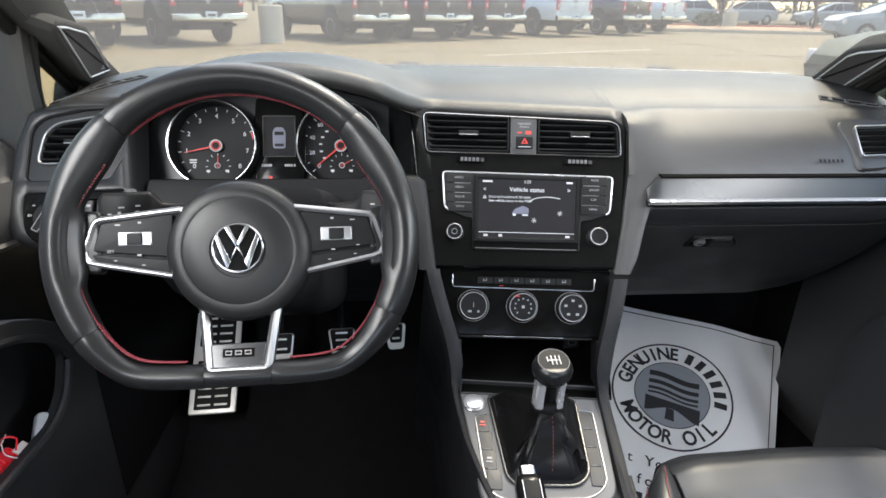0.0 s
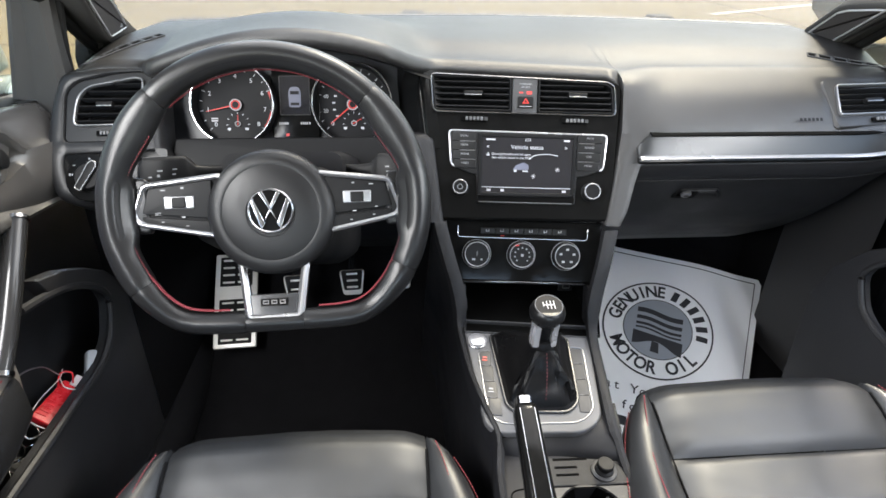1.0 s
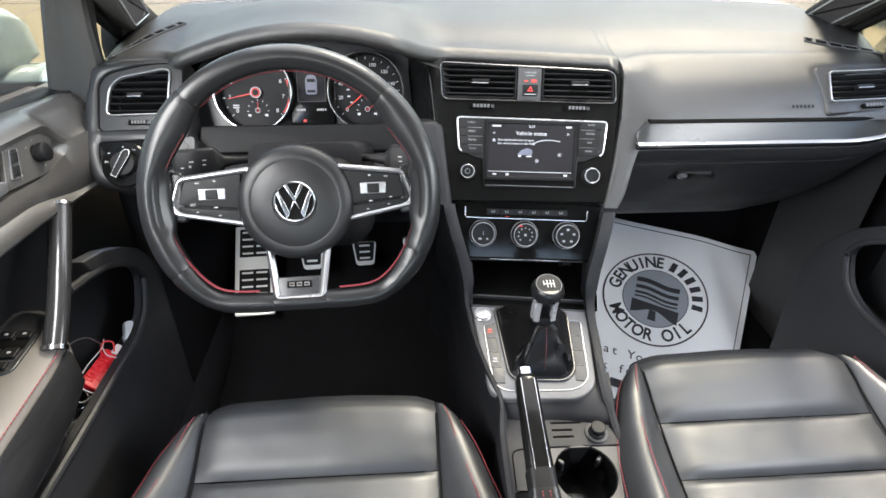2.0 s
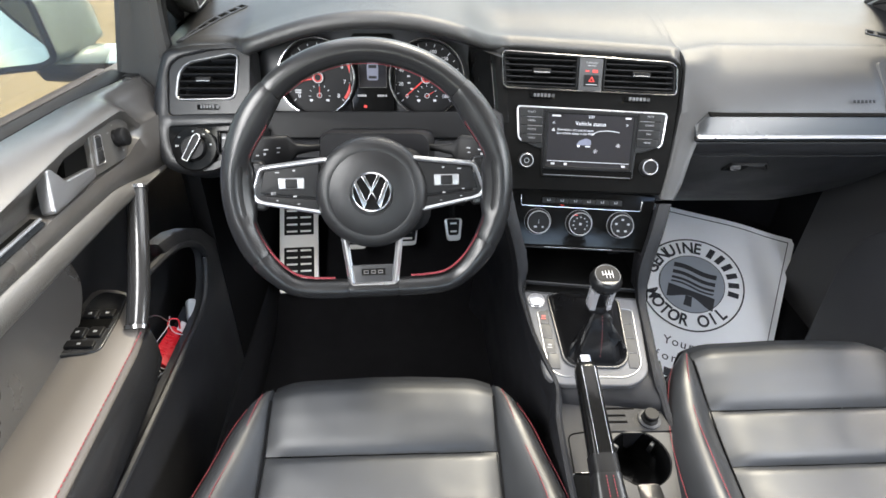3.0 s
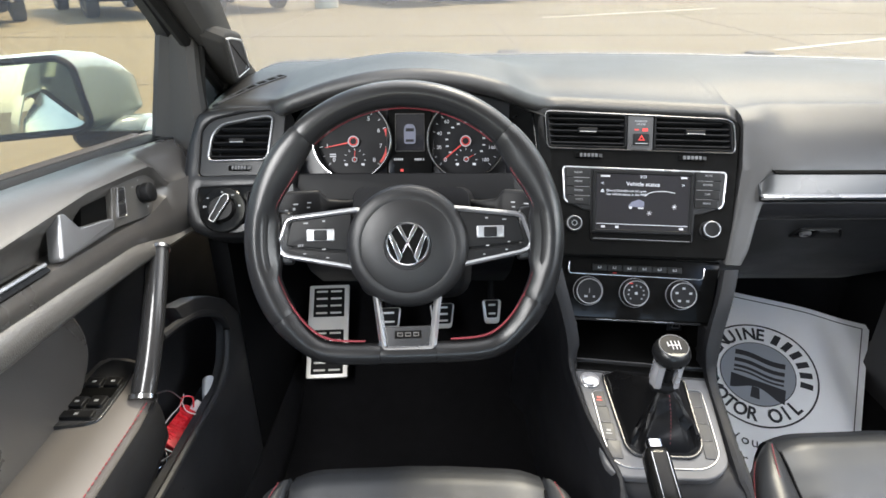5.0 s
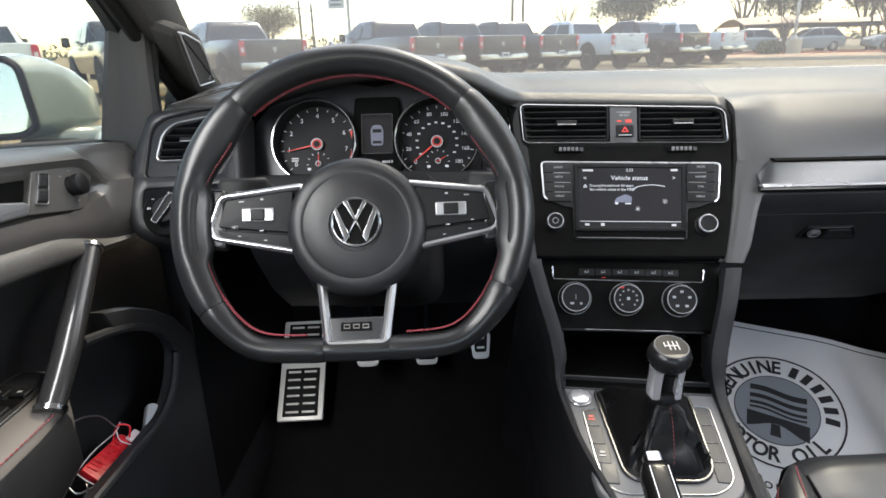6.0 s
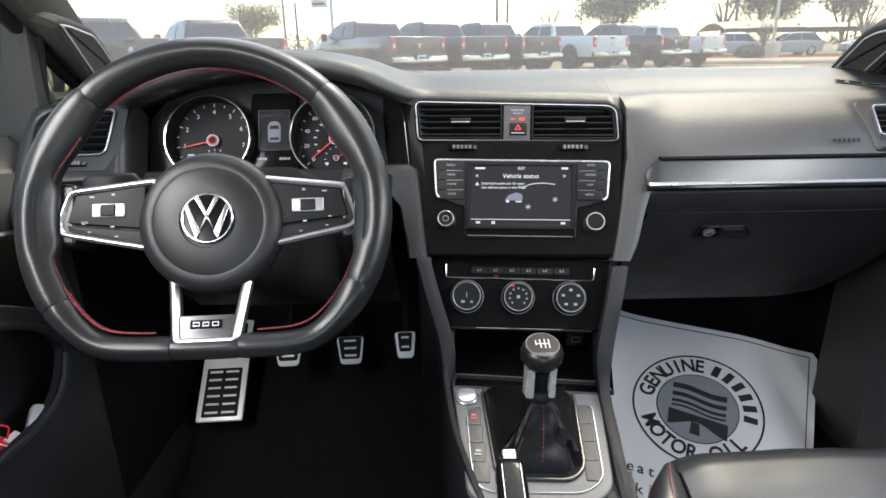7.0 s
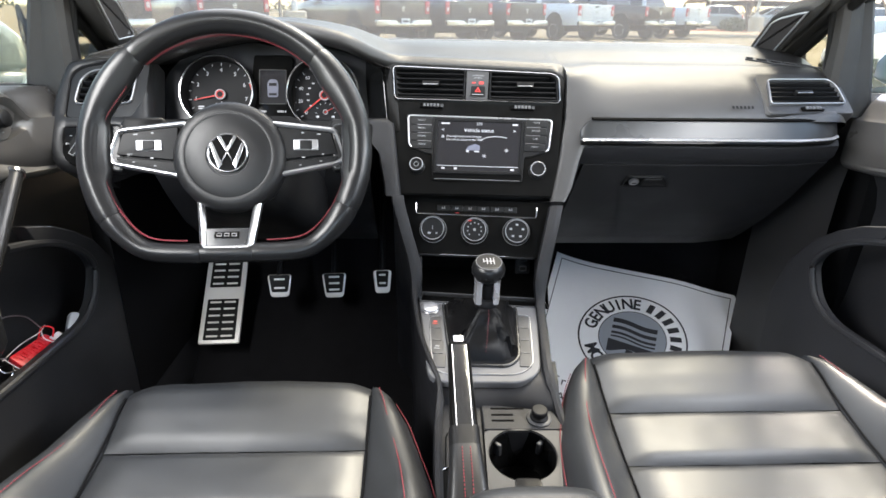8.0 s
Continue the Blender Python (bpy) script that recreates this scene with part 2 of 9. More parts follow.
def holed(bm, outer, inner, z0, z1, m=I4, edge=0.002, n=120):
    """A plate with a hole, its outer front edge rounded."""
    cx, cy = sum(p[0] for p in inner) / len(inner), sum(p[1] for p in inner) / len(inner)
    angs = sorted([2 * math.pi * i / n for i in range(n)] + [math.atan2(p[1] - cy, p[0] - cx) % (2 * math.pi) for p in list(inner) + list(outer)])
    angs = [a for i, a in enumerate(angs) if i == 0 or a - angs[i - 1] > 1e-4]
    po, pi = [cast(outer, (cx, cy), a) for a in angs], [cast(inner, (cx, cy), a) for a in angs]
    k = [(cx + (p[0] - cx) * (1 - edge / max(1e-6, math.hypot(p[0] - cx, p[1] - cy)))) for p in po]
    h = [(cy + (p[1] - cy) * (1 - edge / max(1e-6, math.hypot(p[0] - cx, p[1] - cy)))) for p in po]
    rings = [ring3(bm, po, m, z0), ring3(bm, po, m, z1 - edge), ring3(bm, list(zip(k, h)), m, z1), ring3(bm, pi, m, z1), ring3(bm, pi, m, z0)]
    for a, b in zip(rings, rings[1:] + rings[:1]):
        bridge(bm, a, b)
    return bm


def body_with_holes(bm, outer, holes, rings, m=I4, depth=0.012):
    """A rounded body: rings of (inset, z) from back to front, a flat front with holes, and hole walls."""
    loops = [ring3(bm, inset(outer, d) if d else outer, m, z) for d, z in rings]
    for a, b in zip(loops, loops[1:]):
        bridge(bm, a, b)
    z = rings[-1][1]
    edges, count = [], -1
    for a in [loops[-1]] + [ring3(bm, inset(h, -0.0015), m, z) for h in holes]:
        for i in range(len(a)):
            edges.append(bm.edges.get((a[i - 1], a[i])) or bm.edges.new((a[i - 1], a[i])))
        if count >= 0:
            h = holes[count]
            b = ring3(bm, h, m, z - 0.0015)
            c = ring3(bm, h, m, z - depth)
            bridge(bm, a, b)
            bridge(bm, b, c)
        count += 1
    bmesh.ops.triangle_fill(bm, use_beauty=True, use_dissolve=False, edges=edges)
    return bm


def frame_ring(bm, pts, width, z0, z1, m=I4, edge=0.0008):
    """A closed band along an outline, width inwards."""
    inn = inset(pts, width)
    a0, a1 = ring3(bm, pts, m, z0), ring3(bm, pts, m, z1 - edge)
    t0, t1 = ring3(bm, inset(pts, edge), m, z1), ring3(bm, inset(pts, width - edge), m, z1)
    b1, b0 = ring3(bm, inn, m, z1 - edge), ring3(bm, inn, m, z0)
    for p, q in ((a0, a1), (a1, t0), (t0, t1), (t1, b1), (b1, b0), (b0, a0)):
        bridge(bm, p, q)
    return bm


def box(bm, c, s, m=I4, edge=0.0):
    cx, cy, cz = c
    return prism(bm, rrect(cx, cy, s[0], s[1], max(edge, 1e-5), 2 if edge else 1), cz - s[2] / 2, cz + s[2] / 2, m, edge)


def lathe(bm, prof, m=I4, n=36):
    last = None
    for r, z in prof:
        cur = ring3(bm, circle(0, 0, max(r, 1e-5), n), m, z)
        if last:
            bridge(bm, last, cur)
        else:
            bm.faces.new(cur[::-1])
        last = cur
    bm.faces.new(last)
    return bm


def tube(bm, pts, r, n=10, closed=False, flat=1.0, up=(0, 0, 1)):
    """A round bar along points; r may be a list; flat squashes it along the second axis."""
    P = [Vector(p) for p in pts]
    k = len(P)
    rings = []
    for i in range(k):
        a = P[i - 1] if (i or closed) else P[i]
        b = P[(i + 1) % k] if (i < k - 1 or closed) else P[i]
        t = (b - a).normalized()
        u = t.cross(Vector(up))
        if u.length < 1e-4:
            u = t.cross(Vector((1, 0, 0)))
        u.normalize()
        v = u.cross(t)
        rr = r[i] if isinstance(r, (list, tuple)) else r
        rings.append([bm.verts.new(P[i] + (u * math.cos(2 * math.pi * j / n) + v * flat * math.sin(2 * math.pi * j / n)) * rr) for j in range(n)])
    for i in range(k if closed else k - 1):
        bridge(bm, rings[i], rings[(i + 1) % k])
    if not closed:
        bm.faces.new(rings[0][::-1])
        bm.faces.new(rings[-1])
    return bm


def loft(bm, rings, caps=True, closed=True):
    vs = [[bm.verts.new(Vector(p)) for p in r] for r in rings]
    for a, b in zip(vs, vs[1:]):
        bridge(bm, a, b, closed)
    if caps and closed:
        bm.faces.new(vs[0][::-1])
        bm.faces.new(vs[-1])
    return bm


def sheet(bm, rows, thick=0.0, way=(0, 0, -1)):
    """A surface through rows of points, with a back at thick along way."""
    a = [[bm.verts.new(Vector(p)) for p in r] for r in rows]
    for p, q in zip(a, a[1:]):
        bridge(bm, p, q, False)
    if thick:
        w = Vector(way) * thick
        b = [[bm.verts.new(v.co + w) for v in r] for r in a]
        for p, q in zip(b, b[1:]):
            bridge(bm, p[::-1], q[::-1], False)
        bridge(bm, a[0], b[0], False), bridge(bm, a[-1], b[-1], False)
        bridge(bm, [r[0] for r in a], [r[0] for r in b], False)
        bridge(bm, [r[-1] for r in a], [r[-1] for r in b], False)
    return bm


def smooth_path(pts, n=6, closed=False):
    """A smooth curve through points."""
    P = [Vector(p) for p in pts]
    k = len(P)
    out = []
    for i in range(k if closed else k - 1):
        p0 = P[i - 1] if (i or closed) else P[i] * 2 - P[i + 1]
        p1, p2 = P[i], P[(i + 1) % k]
        p3 = P[(i + 2) % k] if (i + 2 < k or closed) else p2 * 2 - p1
        for j in range(n):
            t = j / n
            out.append(0.5 * (2 * p1 + (p2 - p0) * t + (2 * p0 - 5 * p1 + 4 * p2 - p3) * t * t + (3 * p1 - p0 - 3 * p2 + p3) * t ** 3))
    if not closed:
        out.append(P[-1])
    return out


def writing(words, size, m, material, parent, name="lettering", align="CENTER", depth=0.0002, bold=0.0, wide=1.0):
    cu = bpy.data.curves.new("letters", "FONT")
    cu.body, cu.size, cu.align_x, cu.align_y, cu.extrude, cu.offset = words, size, align, "CENTER", depth, bold * size
    cu.resolution_u = 3
    ob = bpy.data.objects.new("letters", cu)
    scene.collection.objects.link(ob)
    me = bpy.data.meshes.new_from_object(ob.evaluated_get(bpy.context.evaluated_depsgraph_get()))
    bpy.data.objects.remove(ob)
    me.transform(m @ Matrix.Diagonal((wide, 1, 1, 1)))
    me.materials.clear()
    return part(name, me, material, parent)


def at(m, x, y, z=0.0, turn=0.0):
    return m @ pose(x, y, z, 0, 0, turn)


def bars(spec, m, z, material, parent, name="printed_mark"):
    """Small printed marks: centre x, y, width, height."""
    for x, y, w, h in spec:
        bm = bmesh.new()
        box(bm, (x, y, z), (w, h, 0.0004), m)
        part(name, bm, material, parent)


def stitches(name, pts, parent, gap=0.006, size=0.0009, lift=(0, 0, 0), thread=None):
    """A seam of single short threads, joined."""
    far = max((Vector(b) - Vector(a)).length for a, b in zip(pts, pts[1:]))
    P = smooth_path(pts, max(4, int(far / gap * 3)))
    bm = bmesh.new()
    walk_len = 0.0
    for p, q in zip(P, P[1:]):
        seg = (q - p).length
        walk_len += seg
        if walk_len >= gap:
            walk_len = 0.0
            d = (q - p).normalized() * gap * 0.36
            tube(bm, [p - d + Vector(lift), p + Vector(lift), p + d + Vector(lift)], [size * 0.6, size, size * 0.6], 5)
    return part(name, bm, thread or STITCH, parent, "red thread")


def smoothstep(a, b, v):
    t = max(0.0, min(1.0, (v - a) / (b - a)))
    return t * t * (3 - 2 * t)

# ---- ground and cabin shell ----
CX = 0.335  # the car's middle


GROUND = mat("tan_concrete", (0.142, 0.107, 0.051), 0.85, bump=0.3, scale=40, vary=0.10, vscale=0.35)
bm = bmesh.new()
sheet(bm, [[(-900 + 180 * i, -900 + 180 * j, 0) for i in range(11)] for j in range(11)])
tagged(part("ground", bm, GROUND), "tan sunlit concrete car park reaching the horizon", "ground", kind="structure")
# expansion joints: dark narrow strips of sealant
JOINT = mat("joint_sealant", (0.16, 0.13, 0.10), 0.9)
joints = thing("ground_joint", (0, 0, 0), "thin dark sealed joints across the concrete", "joint", kind="structure")
for k in range(-3, 8):
    bm = bmesh.new()
    box(bm, (-3.4 + 4.6 * k, 15, 0.003), (0.025, 90, 0.004))
    part("joint", bm, JOINT, joints)
for k in range(-2, 9):
    bm = bmesh.new()
    box(bm, (0, 2.2 + 4.6 * k, 0.0035), (90, 0.025, 0.004))
    part("joint", bm, JOINT, joints)
LINE = mat("worn_white_line", (0.66, 0.62, 0.52), 0.85, vary=0.25, vscale=8)
for k, (x, y, a, length) in enumerate([(9.0, 11.5, -62, 9.0), (5.0, 16.5, -62, 6)]):
    bm = bmesh.new()
    box(bm, (0, 0, 0.005), (0.10, length, 0.004), pose(x, y, 0, 0, 0, a))
    tagged(part("road_marking", bm, LINE), "faded white parking line on the concrete", "marking", kind="structure")

# floor of the cabin
floor_sheet = bmesh.new()
sheet(floor_sheet, [[(x, y, z) for x in (-0.30, -0.1, 0.12, 0.34, 0.55, 0.8, 1.06)] for y, z in
                    ((-1.6, 0.28), (0.3, 0.27), (0.85, 0.265), (1.05, 0.265), (1.17, 0.28), (1.45, 0.425), (1.56, 0.56), (1.60, 0.75), (1.58, 0.99))], 0.02, (0, 0, -1))
tagged(part("floor", floor_sheet, CARPET), "black cut-pile carpet over the cabin floor and footwell", "floor", kind="structure")

# bulkhead between the dash and the engine bay
bm = bmesh.new()
sheet(bm, [[(CX + 0.72 * u, 1.545 - 0.19 * u * u + dy, z) for u in (-1, -0.8, -0.6, -0.4, -0.2, 0, 0.2, 0.4, 0.6, 0.8, 1)] for dy, z in ((-0.01, 0.985), (0.03, 0.93), (0.06, 0.75), (0.06, 0.30))], 0.02, (0, 1, 0))
tagged(part("wall_front", bm, CARPET), "black felt bulkhead behind the dashboard", "wall", kind="structure")

for side, s in (("left", -1), ("right", 1)):
    bm = bmesh.new()
    x0, x1 = CX + s * 0.62, CX + s * 0.69
    loft(bm, [[(x0, y, 0.27), (x0, y, 0.33), (x0 + s * 0.02, y, 0.36), (x1, y, 0.37), (x1, y, 0.27)] for y in (-1.6, 0.2, 0.9, 1.3 if s < 0 else 1.04)])
    tagged(part("sill_" + side, bm, LOWER), "black plastic scuff trim along the door sill", "sill", kind="structure")
    bm = bmesh.new()
    wide = 0.0 if s < 0 else 0.078
    xs = [(CX + s * 0.645 + wide, 1.02), (CX + s * 0.64 + wide, 1.30), (CX + s * 0.60 + wide, 1.58)]
    sheet(bm, [[(x, y, z) for x, y in xs] for z in (0.27, 0.5, 0.75, 0.97)], 0.03, (s, 0, 0))
    tagged(part("kick_panel_" + side, bm, FELT), "black felt-covered kick panel beside the footwell", "panel", kind="structure")

# headliner, rear and roof skin
bm = bmesh.new()


def roof_z(u, y):
    pts = [(-1.75, 1.36), (-1.4, 1.42), (-0.6, 1.46), (0.2, 1.455), (0.60, 1.42), (0.70, 1.385)]
    for (a, za), (b, zb) in zip(pts, pts[1:]):
        if a <= y <= b:
            return za + (zb - za) * (y - a) / (b - a) - 0.10 * (abs(u) / 0.56) ** 4
    return 1.38


us = (-0.56, -0.5, -0.4, -0.2, 0, 0.2, 0.4, 0.5, 0.56)
sheet(bm, [[(CX + u, 0.70 - 2.45 * k / 16, roof_z(u, 0.70 - 2.45 * k / 16)) for u in us] for k in range(17)], 0.04, (0, 0, 1))
tagged(part("ceiling", bm, HEADLINER), "grey cloth headliner", "ceiling", kind="structure")
bm = bmesh.new()
sheet(bm, [[(CX + u * 1.04, 0.70 - 2.45 * k / 16, roof_z(u, 0.70 - 2.45 * k / 16) + 0.046) for u in us] for k in range(17)], 0.004, (0, 0, 1))
tagged(part("roof_skin", bm, BODYPAINT), "pale blue-white painted roof of the car", "roof", kind="structure")
bm = bmesh.new()
sheet(bm, [[(CX + u, y, z) for u in (-0.66, 0, 0.66)] for y, z in ((-1.75, 0.27), (-1.70, 0.75), (-1.62, 0.95))], 0.04, (0, -1, 0))
tagged(part("wall_rear", bm, LOWER), "dark lining of the tailgate", "wall", kind="structure")

# windscreen
bm = bmesh.new()
rows = []
for t in (0, 0.25, 0.5, 0.75, 1):
    y, z = 1.56 + (0.69 - 1.56) * t, 1.0 + 0.40 * t + 0.03 * math.sin(math.pi * t)
    w = 0.715 - 0.115 * t
    rows.append([(CX + w * u, y - 0.188 * u * u * (1 - 0.4 * t), z) for u in (-1, -0.66, -0.33, 0, 0.33, 0.66, 1)])
sheet(bm, rows, 0.005, (0, 0.4, 0.9))
ws = tagged(part("window_windscreen", bm, GLASS), "raked clear windscreen", "windscreen", kind="structure")


def pillar_side(s, word):
    """The front pillar, tweeter panel, window post and small quarter light of one side."""
    X = lambda u: CX - 0.02 + s * u
    # outer body pillar and inner cloth cover
    pil = thing("pillar_" + word, (X(0.64), 1.3, 0.98), "dark cloth-covered front roof pillar beside the windscreen", "pillar", kind="structure")
    bm = bmesh.new()
    path = [(0.655, 1.42, 0.955), (0.642, 1.25, 1.045), (0.622, 1.10, 1.130), (0.597, 0.92, 1.232), (0.572, 0.75, 1.325), (0.548, 0.60, 1.392), (0.53, 0.40, 1.425), (0.53, -0.3, 1.425)]
    rings = []
    for u, y, z in smooth_path(path, 4):
        cut = 1 - (0.25 if s < 0 else 0.55) * smoothstep(0.93, 1.08, y)
        low = 1 - 0.75 * smoothstep(0.98, 1.16, y)
        rings.append([(X(u + (du * cut if du < 0 else du)), y + 0.50 * p * (low if p > 0 else 1), z + 0.86 * p * (low if p > 0 else 1)) for du, p in ((-0.016, 0.046), (-0.026, 0.036), (-0.027, 0.0), (-0.022, -0.030), (-0.008, -0.042), (0.020, -0.040), (0.034, -0.024), (0.034, 0.030), (0.010, 0.050))])
    loft(bm, rings)
    part("pillar_cover", bm, PILLAR, pil)
    bm = bmesh.new()
    tube(bm, smooth_path([(X(u + 0.026), y - 0.022, z - 0.038) for u, y, z in path], 4), 0.009, 8)
    part("door_seal", bm, RUBBER, pil, "black rubber door seal")
    # foot of the pillar, closing the corner between windscreen, pad and quarter light
    bm = bmesh.new()
    foot = ((1.205, 1.02), (1.22, 1.045), (1.25, 1.062), (1.34, 1.022), (1.42, 0.985), (1.46, 0.96))
    sheet(bm, [[(X(0.648 + 0.03 * (z < top)), y, z) for z in (top, top - 0.02, 0.95)] for y, top in foot], 0.02, (s, 0, 0))
    part("pillar_foot", bm, PILLAR, pil)
    # tweeter: a framed speaker cloth on the foot of the pillar
    if s < 0:
        o, m = Vector((-0.312, 1.168, 1.043)), fm((-0.312, 1.168, 1.043), (-0.049, 0.999, 0.024), (0.362, -0.005, 0.932))
        out = [(-0.137, 0.087), (-0.110, 0.085), (-0.041, 0.072), (-0.004, 0.053), (0.083, 0.0), (0.003, -0.002)]
    else:
        o, m = Vector((0.955, 1.212, 1.040)), fm((0.955, 1.212, 1.040), (0.07, -0.997, -0.014), (-0.587, -0.053, 0.808))
        out = [(0.158, 0.097), (0.130, 0.093), (0.068, 0.081), (0.040, 0.071), (-0.072, 0.001), (0.004, 0.002)]
    if area2(out) < 0:
        out = out[::-1]
    out = rpoly(out, 0.007)
    m = m @ pose(0, 0, 0.009 if s < 0 else 0.020)
    twe = thing("tweeter", tuple(o), "dark tweeter panel with satin rim on the pillar foot", "speaker", "tweeters on the front pillars")
    bm = bmesh.new()
    prism(bm, inset(out, -0.008), -0.034, -0.001, m, 0.006)
    part("housing", bm, PILLAR, twe)
    bm = bmesh.new()
    frame_ring(bm, out, 0.0030, -0.004, 0.002, m)
    part("rim", bm, RING, twe, "thin satin silver rim")
    bm = bmesh.new()
    prism(bm, inset(out, 0.0030), -0.003, 0.0008, m)
    part("speaker_cloth", bm, SPEAKER, twe)
    bars([(-0.046 * s, 0.0085, 0.012, 0.0025), (-0.045 * s, 0.0125, 0.006, 0.0025)], m, 0.0013, MARK, twe, "maker_mark")
    # window post of the door and quarter light
    post = thing("window_post_" + word, (X(0.69), 1.06, 0.97), "dark upright post at the front of the door window", "post", kind="structure")
    bm = bmesh.new()
    rings = []
    for z, l, r in ((0.93, 0.735, 0.642), (1.00, 0.719, 0.638), (1.06, 0.704, 0.636), (1.12, 0.689, 0.631), (1.15, 0.680, 0.626)):
        k = l * 0.55 + r * 0.45
        rings.append([(X(l), 1.052, z), (X(l - 0.010), 1.044, z), (X(k + 0.004), 1.046, z), (X(k - 0.004), 1.041, z), (X(r + 0.010), 1.036, z), (X(r), 1.042, z), (X(r + 0.002), 1.075, z), (X(l - 0.02), 1.115, z), (X(l), 1.10, z)])
    loft(bm, rings)
    part("post_cover", bm, PILLAR, post)
    bm = bmesh.new()
    tube(bm, [(X(r - 0.001), 1.068, z) for z, r in ((0.94, 0.655), (1.0, 0.648), (1.06, 0.641), (1.12, 0.632))], 0.007, 8)
    part("post_seal", bm, RUBBER, post)
    bm = bmesh.new()
    sheet(bm, [[(X(0.676), y, 0.94), (X(0.672), y, (0.94 + top) / 2), (X(0.668), y, top)] for y, top in ((1.07, 1.165), (1.16, 1.115), (1.25, 1.065), (1.34, 1.01))], 0.003, (s, 0, 0))
    part("quarter_pane", bm, SIDEGLASS, post, "small fixed pane ahead of the door window")
    # header of the door frame
    bm = bmesh.new()
    hp = [(0.690, 1.12, 1.085), (0.668, 1.045, 1.142), (0.650, 0.92, 1.222), (0.628, 0.78, 1.298), (0.605, 0.58, 1.365), (0.595, 0.1, 1.385), (0.595, -0.3, 1.385)]
    tube(bm, smooth_path([(X(u), y, z) for u, y, z in hp], 4), 0.022, 8, flat=0.9)
    tagged(part("door_frame_" + word, bm, LOWER), "black upper frame of the door window", "door frame", kind="structure")


pillar_side(-1, "left")
pillar_side(1, "right")
for s, word in ((-1, "left"), (1, "right")):
    bm = bmesh.new()
    loft(bm, [[(CX + s * 0.60, y - 0.07, z), (CX + s * 0.60, y + 0.07, z), (CX + s * 0.68, y + 0.06, z), (CX + s * 0.68, y - 0.06, z)] for y, z in ((-0.32, 0.35), (-0.34, 0.95))]
         + [[(CX + s * 0.56, y - 0.05, 1.40), (CX + s * 0.56, y + 0.05, 1.40), (CX + s * 0.60, y + 0.05, 1.40), (CX + s * 0.60, y - 0.05, 1.40)] for y in (-0.42,)])
    tagged(part("pillar_rear_" + word, bm, PILLAR), "dark cloth-covered middle pillar", "pillar", kind="structure")
    bm = bmesh.new()
    tube(bm, [(CX + s * 0.56, -0.4, 1.38), (CX + s * 0.56, -1.1, 1.36), (CX + s * 0.60, -1.7, 1.05)], 0.05, 8)
    tagged(part("roof_rail_" + word, bm, HEADLINER), "grey cloth cover of the roof rail", "rail", kind="structure")

# bonnet and wings ahead of the windscreen
bm = bmesh.new()
rows = []
for y, z, w in ((1.60, 0.975, 0.70), (1.85, 0.955, 0.74), (2.15, 0.91, 0.76), (2.40, 0.84, 0.75), (2.52, 0.74, 0.72), (2.56, 0.45, 0.70), (2.50, 0.25, 0.68)):
    rows.append([(CX + w * u, y - 0.10 * u * u, z - 0.03 * u * u - (0.10 if abs(u) > 0.99 else 0)) for u in (-1, -0.9, -0.6, -0.3, 0, 0.3, 0.6, 0.9, 1)])
sheet(bm, rows, 0.01, (0, 0, -1))
body = thing("car_body", (CX, 2.0, 0.2), "pale blue-white painted bonnet and wings of the car", "car body", kind="structure")
part("bonnet", bm, BODYPAINT, body)
for s in (-1, 1):
    bm = bmesh.new()
    sheet(bm, [[(CX + s * (w + 0.02), y, z) for y, w in ((1.30, 0.83), (1.6, 0.83), (2.0, 0.84), (2.4, 0.76))] for z in (0.86, 0.70, 0.30)], 0.01, (s, 0, 0))
    part("wing", bm, BODYPAINT, body)

# ---- dashboard ----
def lip_z(x):
    d = 1 - (x / 0.205) ** 2
    return 1.026 + 0.050 * (d + math.sqrt(d * d + 0.06)) / 2


def face_y(x, z):
    """The passenger face of the dash, meeting the plane of the centre stack at its edge."""
    stack = 0.966 + 0.574 * (z - 0.9) - 0.12 * (x - 0.5)
    pts = [(0.80, 0.915), (0.87, 0.948), (0.905, 0.960), (0.934, 0.975), (0.950, 0.984), (0.980, 1.012), (1.010, 1.060)]
    pad = pts[0][1]
    for (a, p), (b, q) in zip(pts, pts[1:]):
        if a <= z <= b:
            pad = p + (q - p) * (z - a) / (b - a)
    k = smoothstep(0.489, 0.56, x)
    return stack * (1 - k) + pad * k


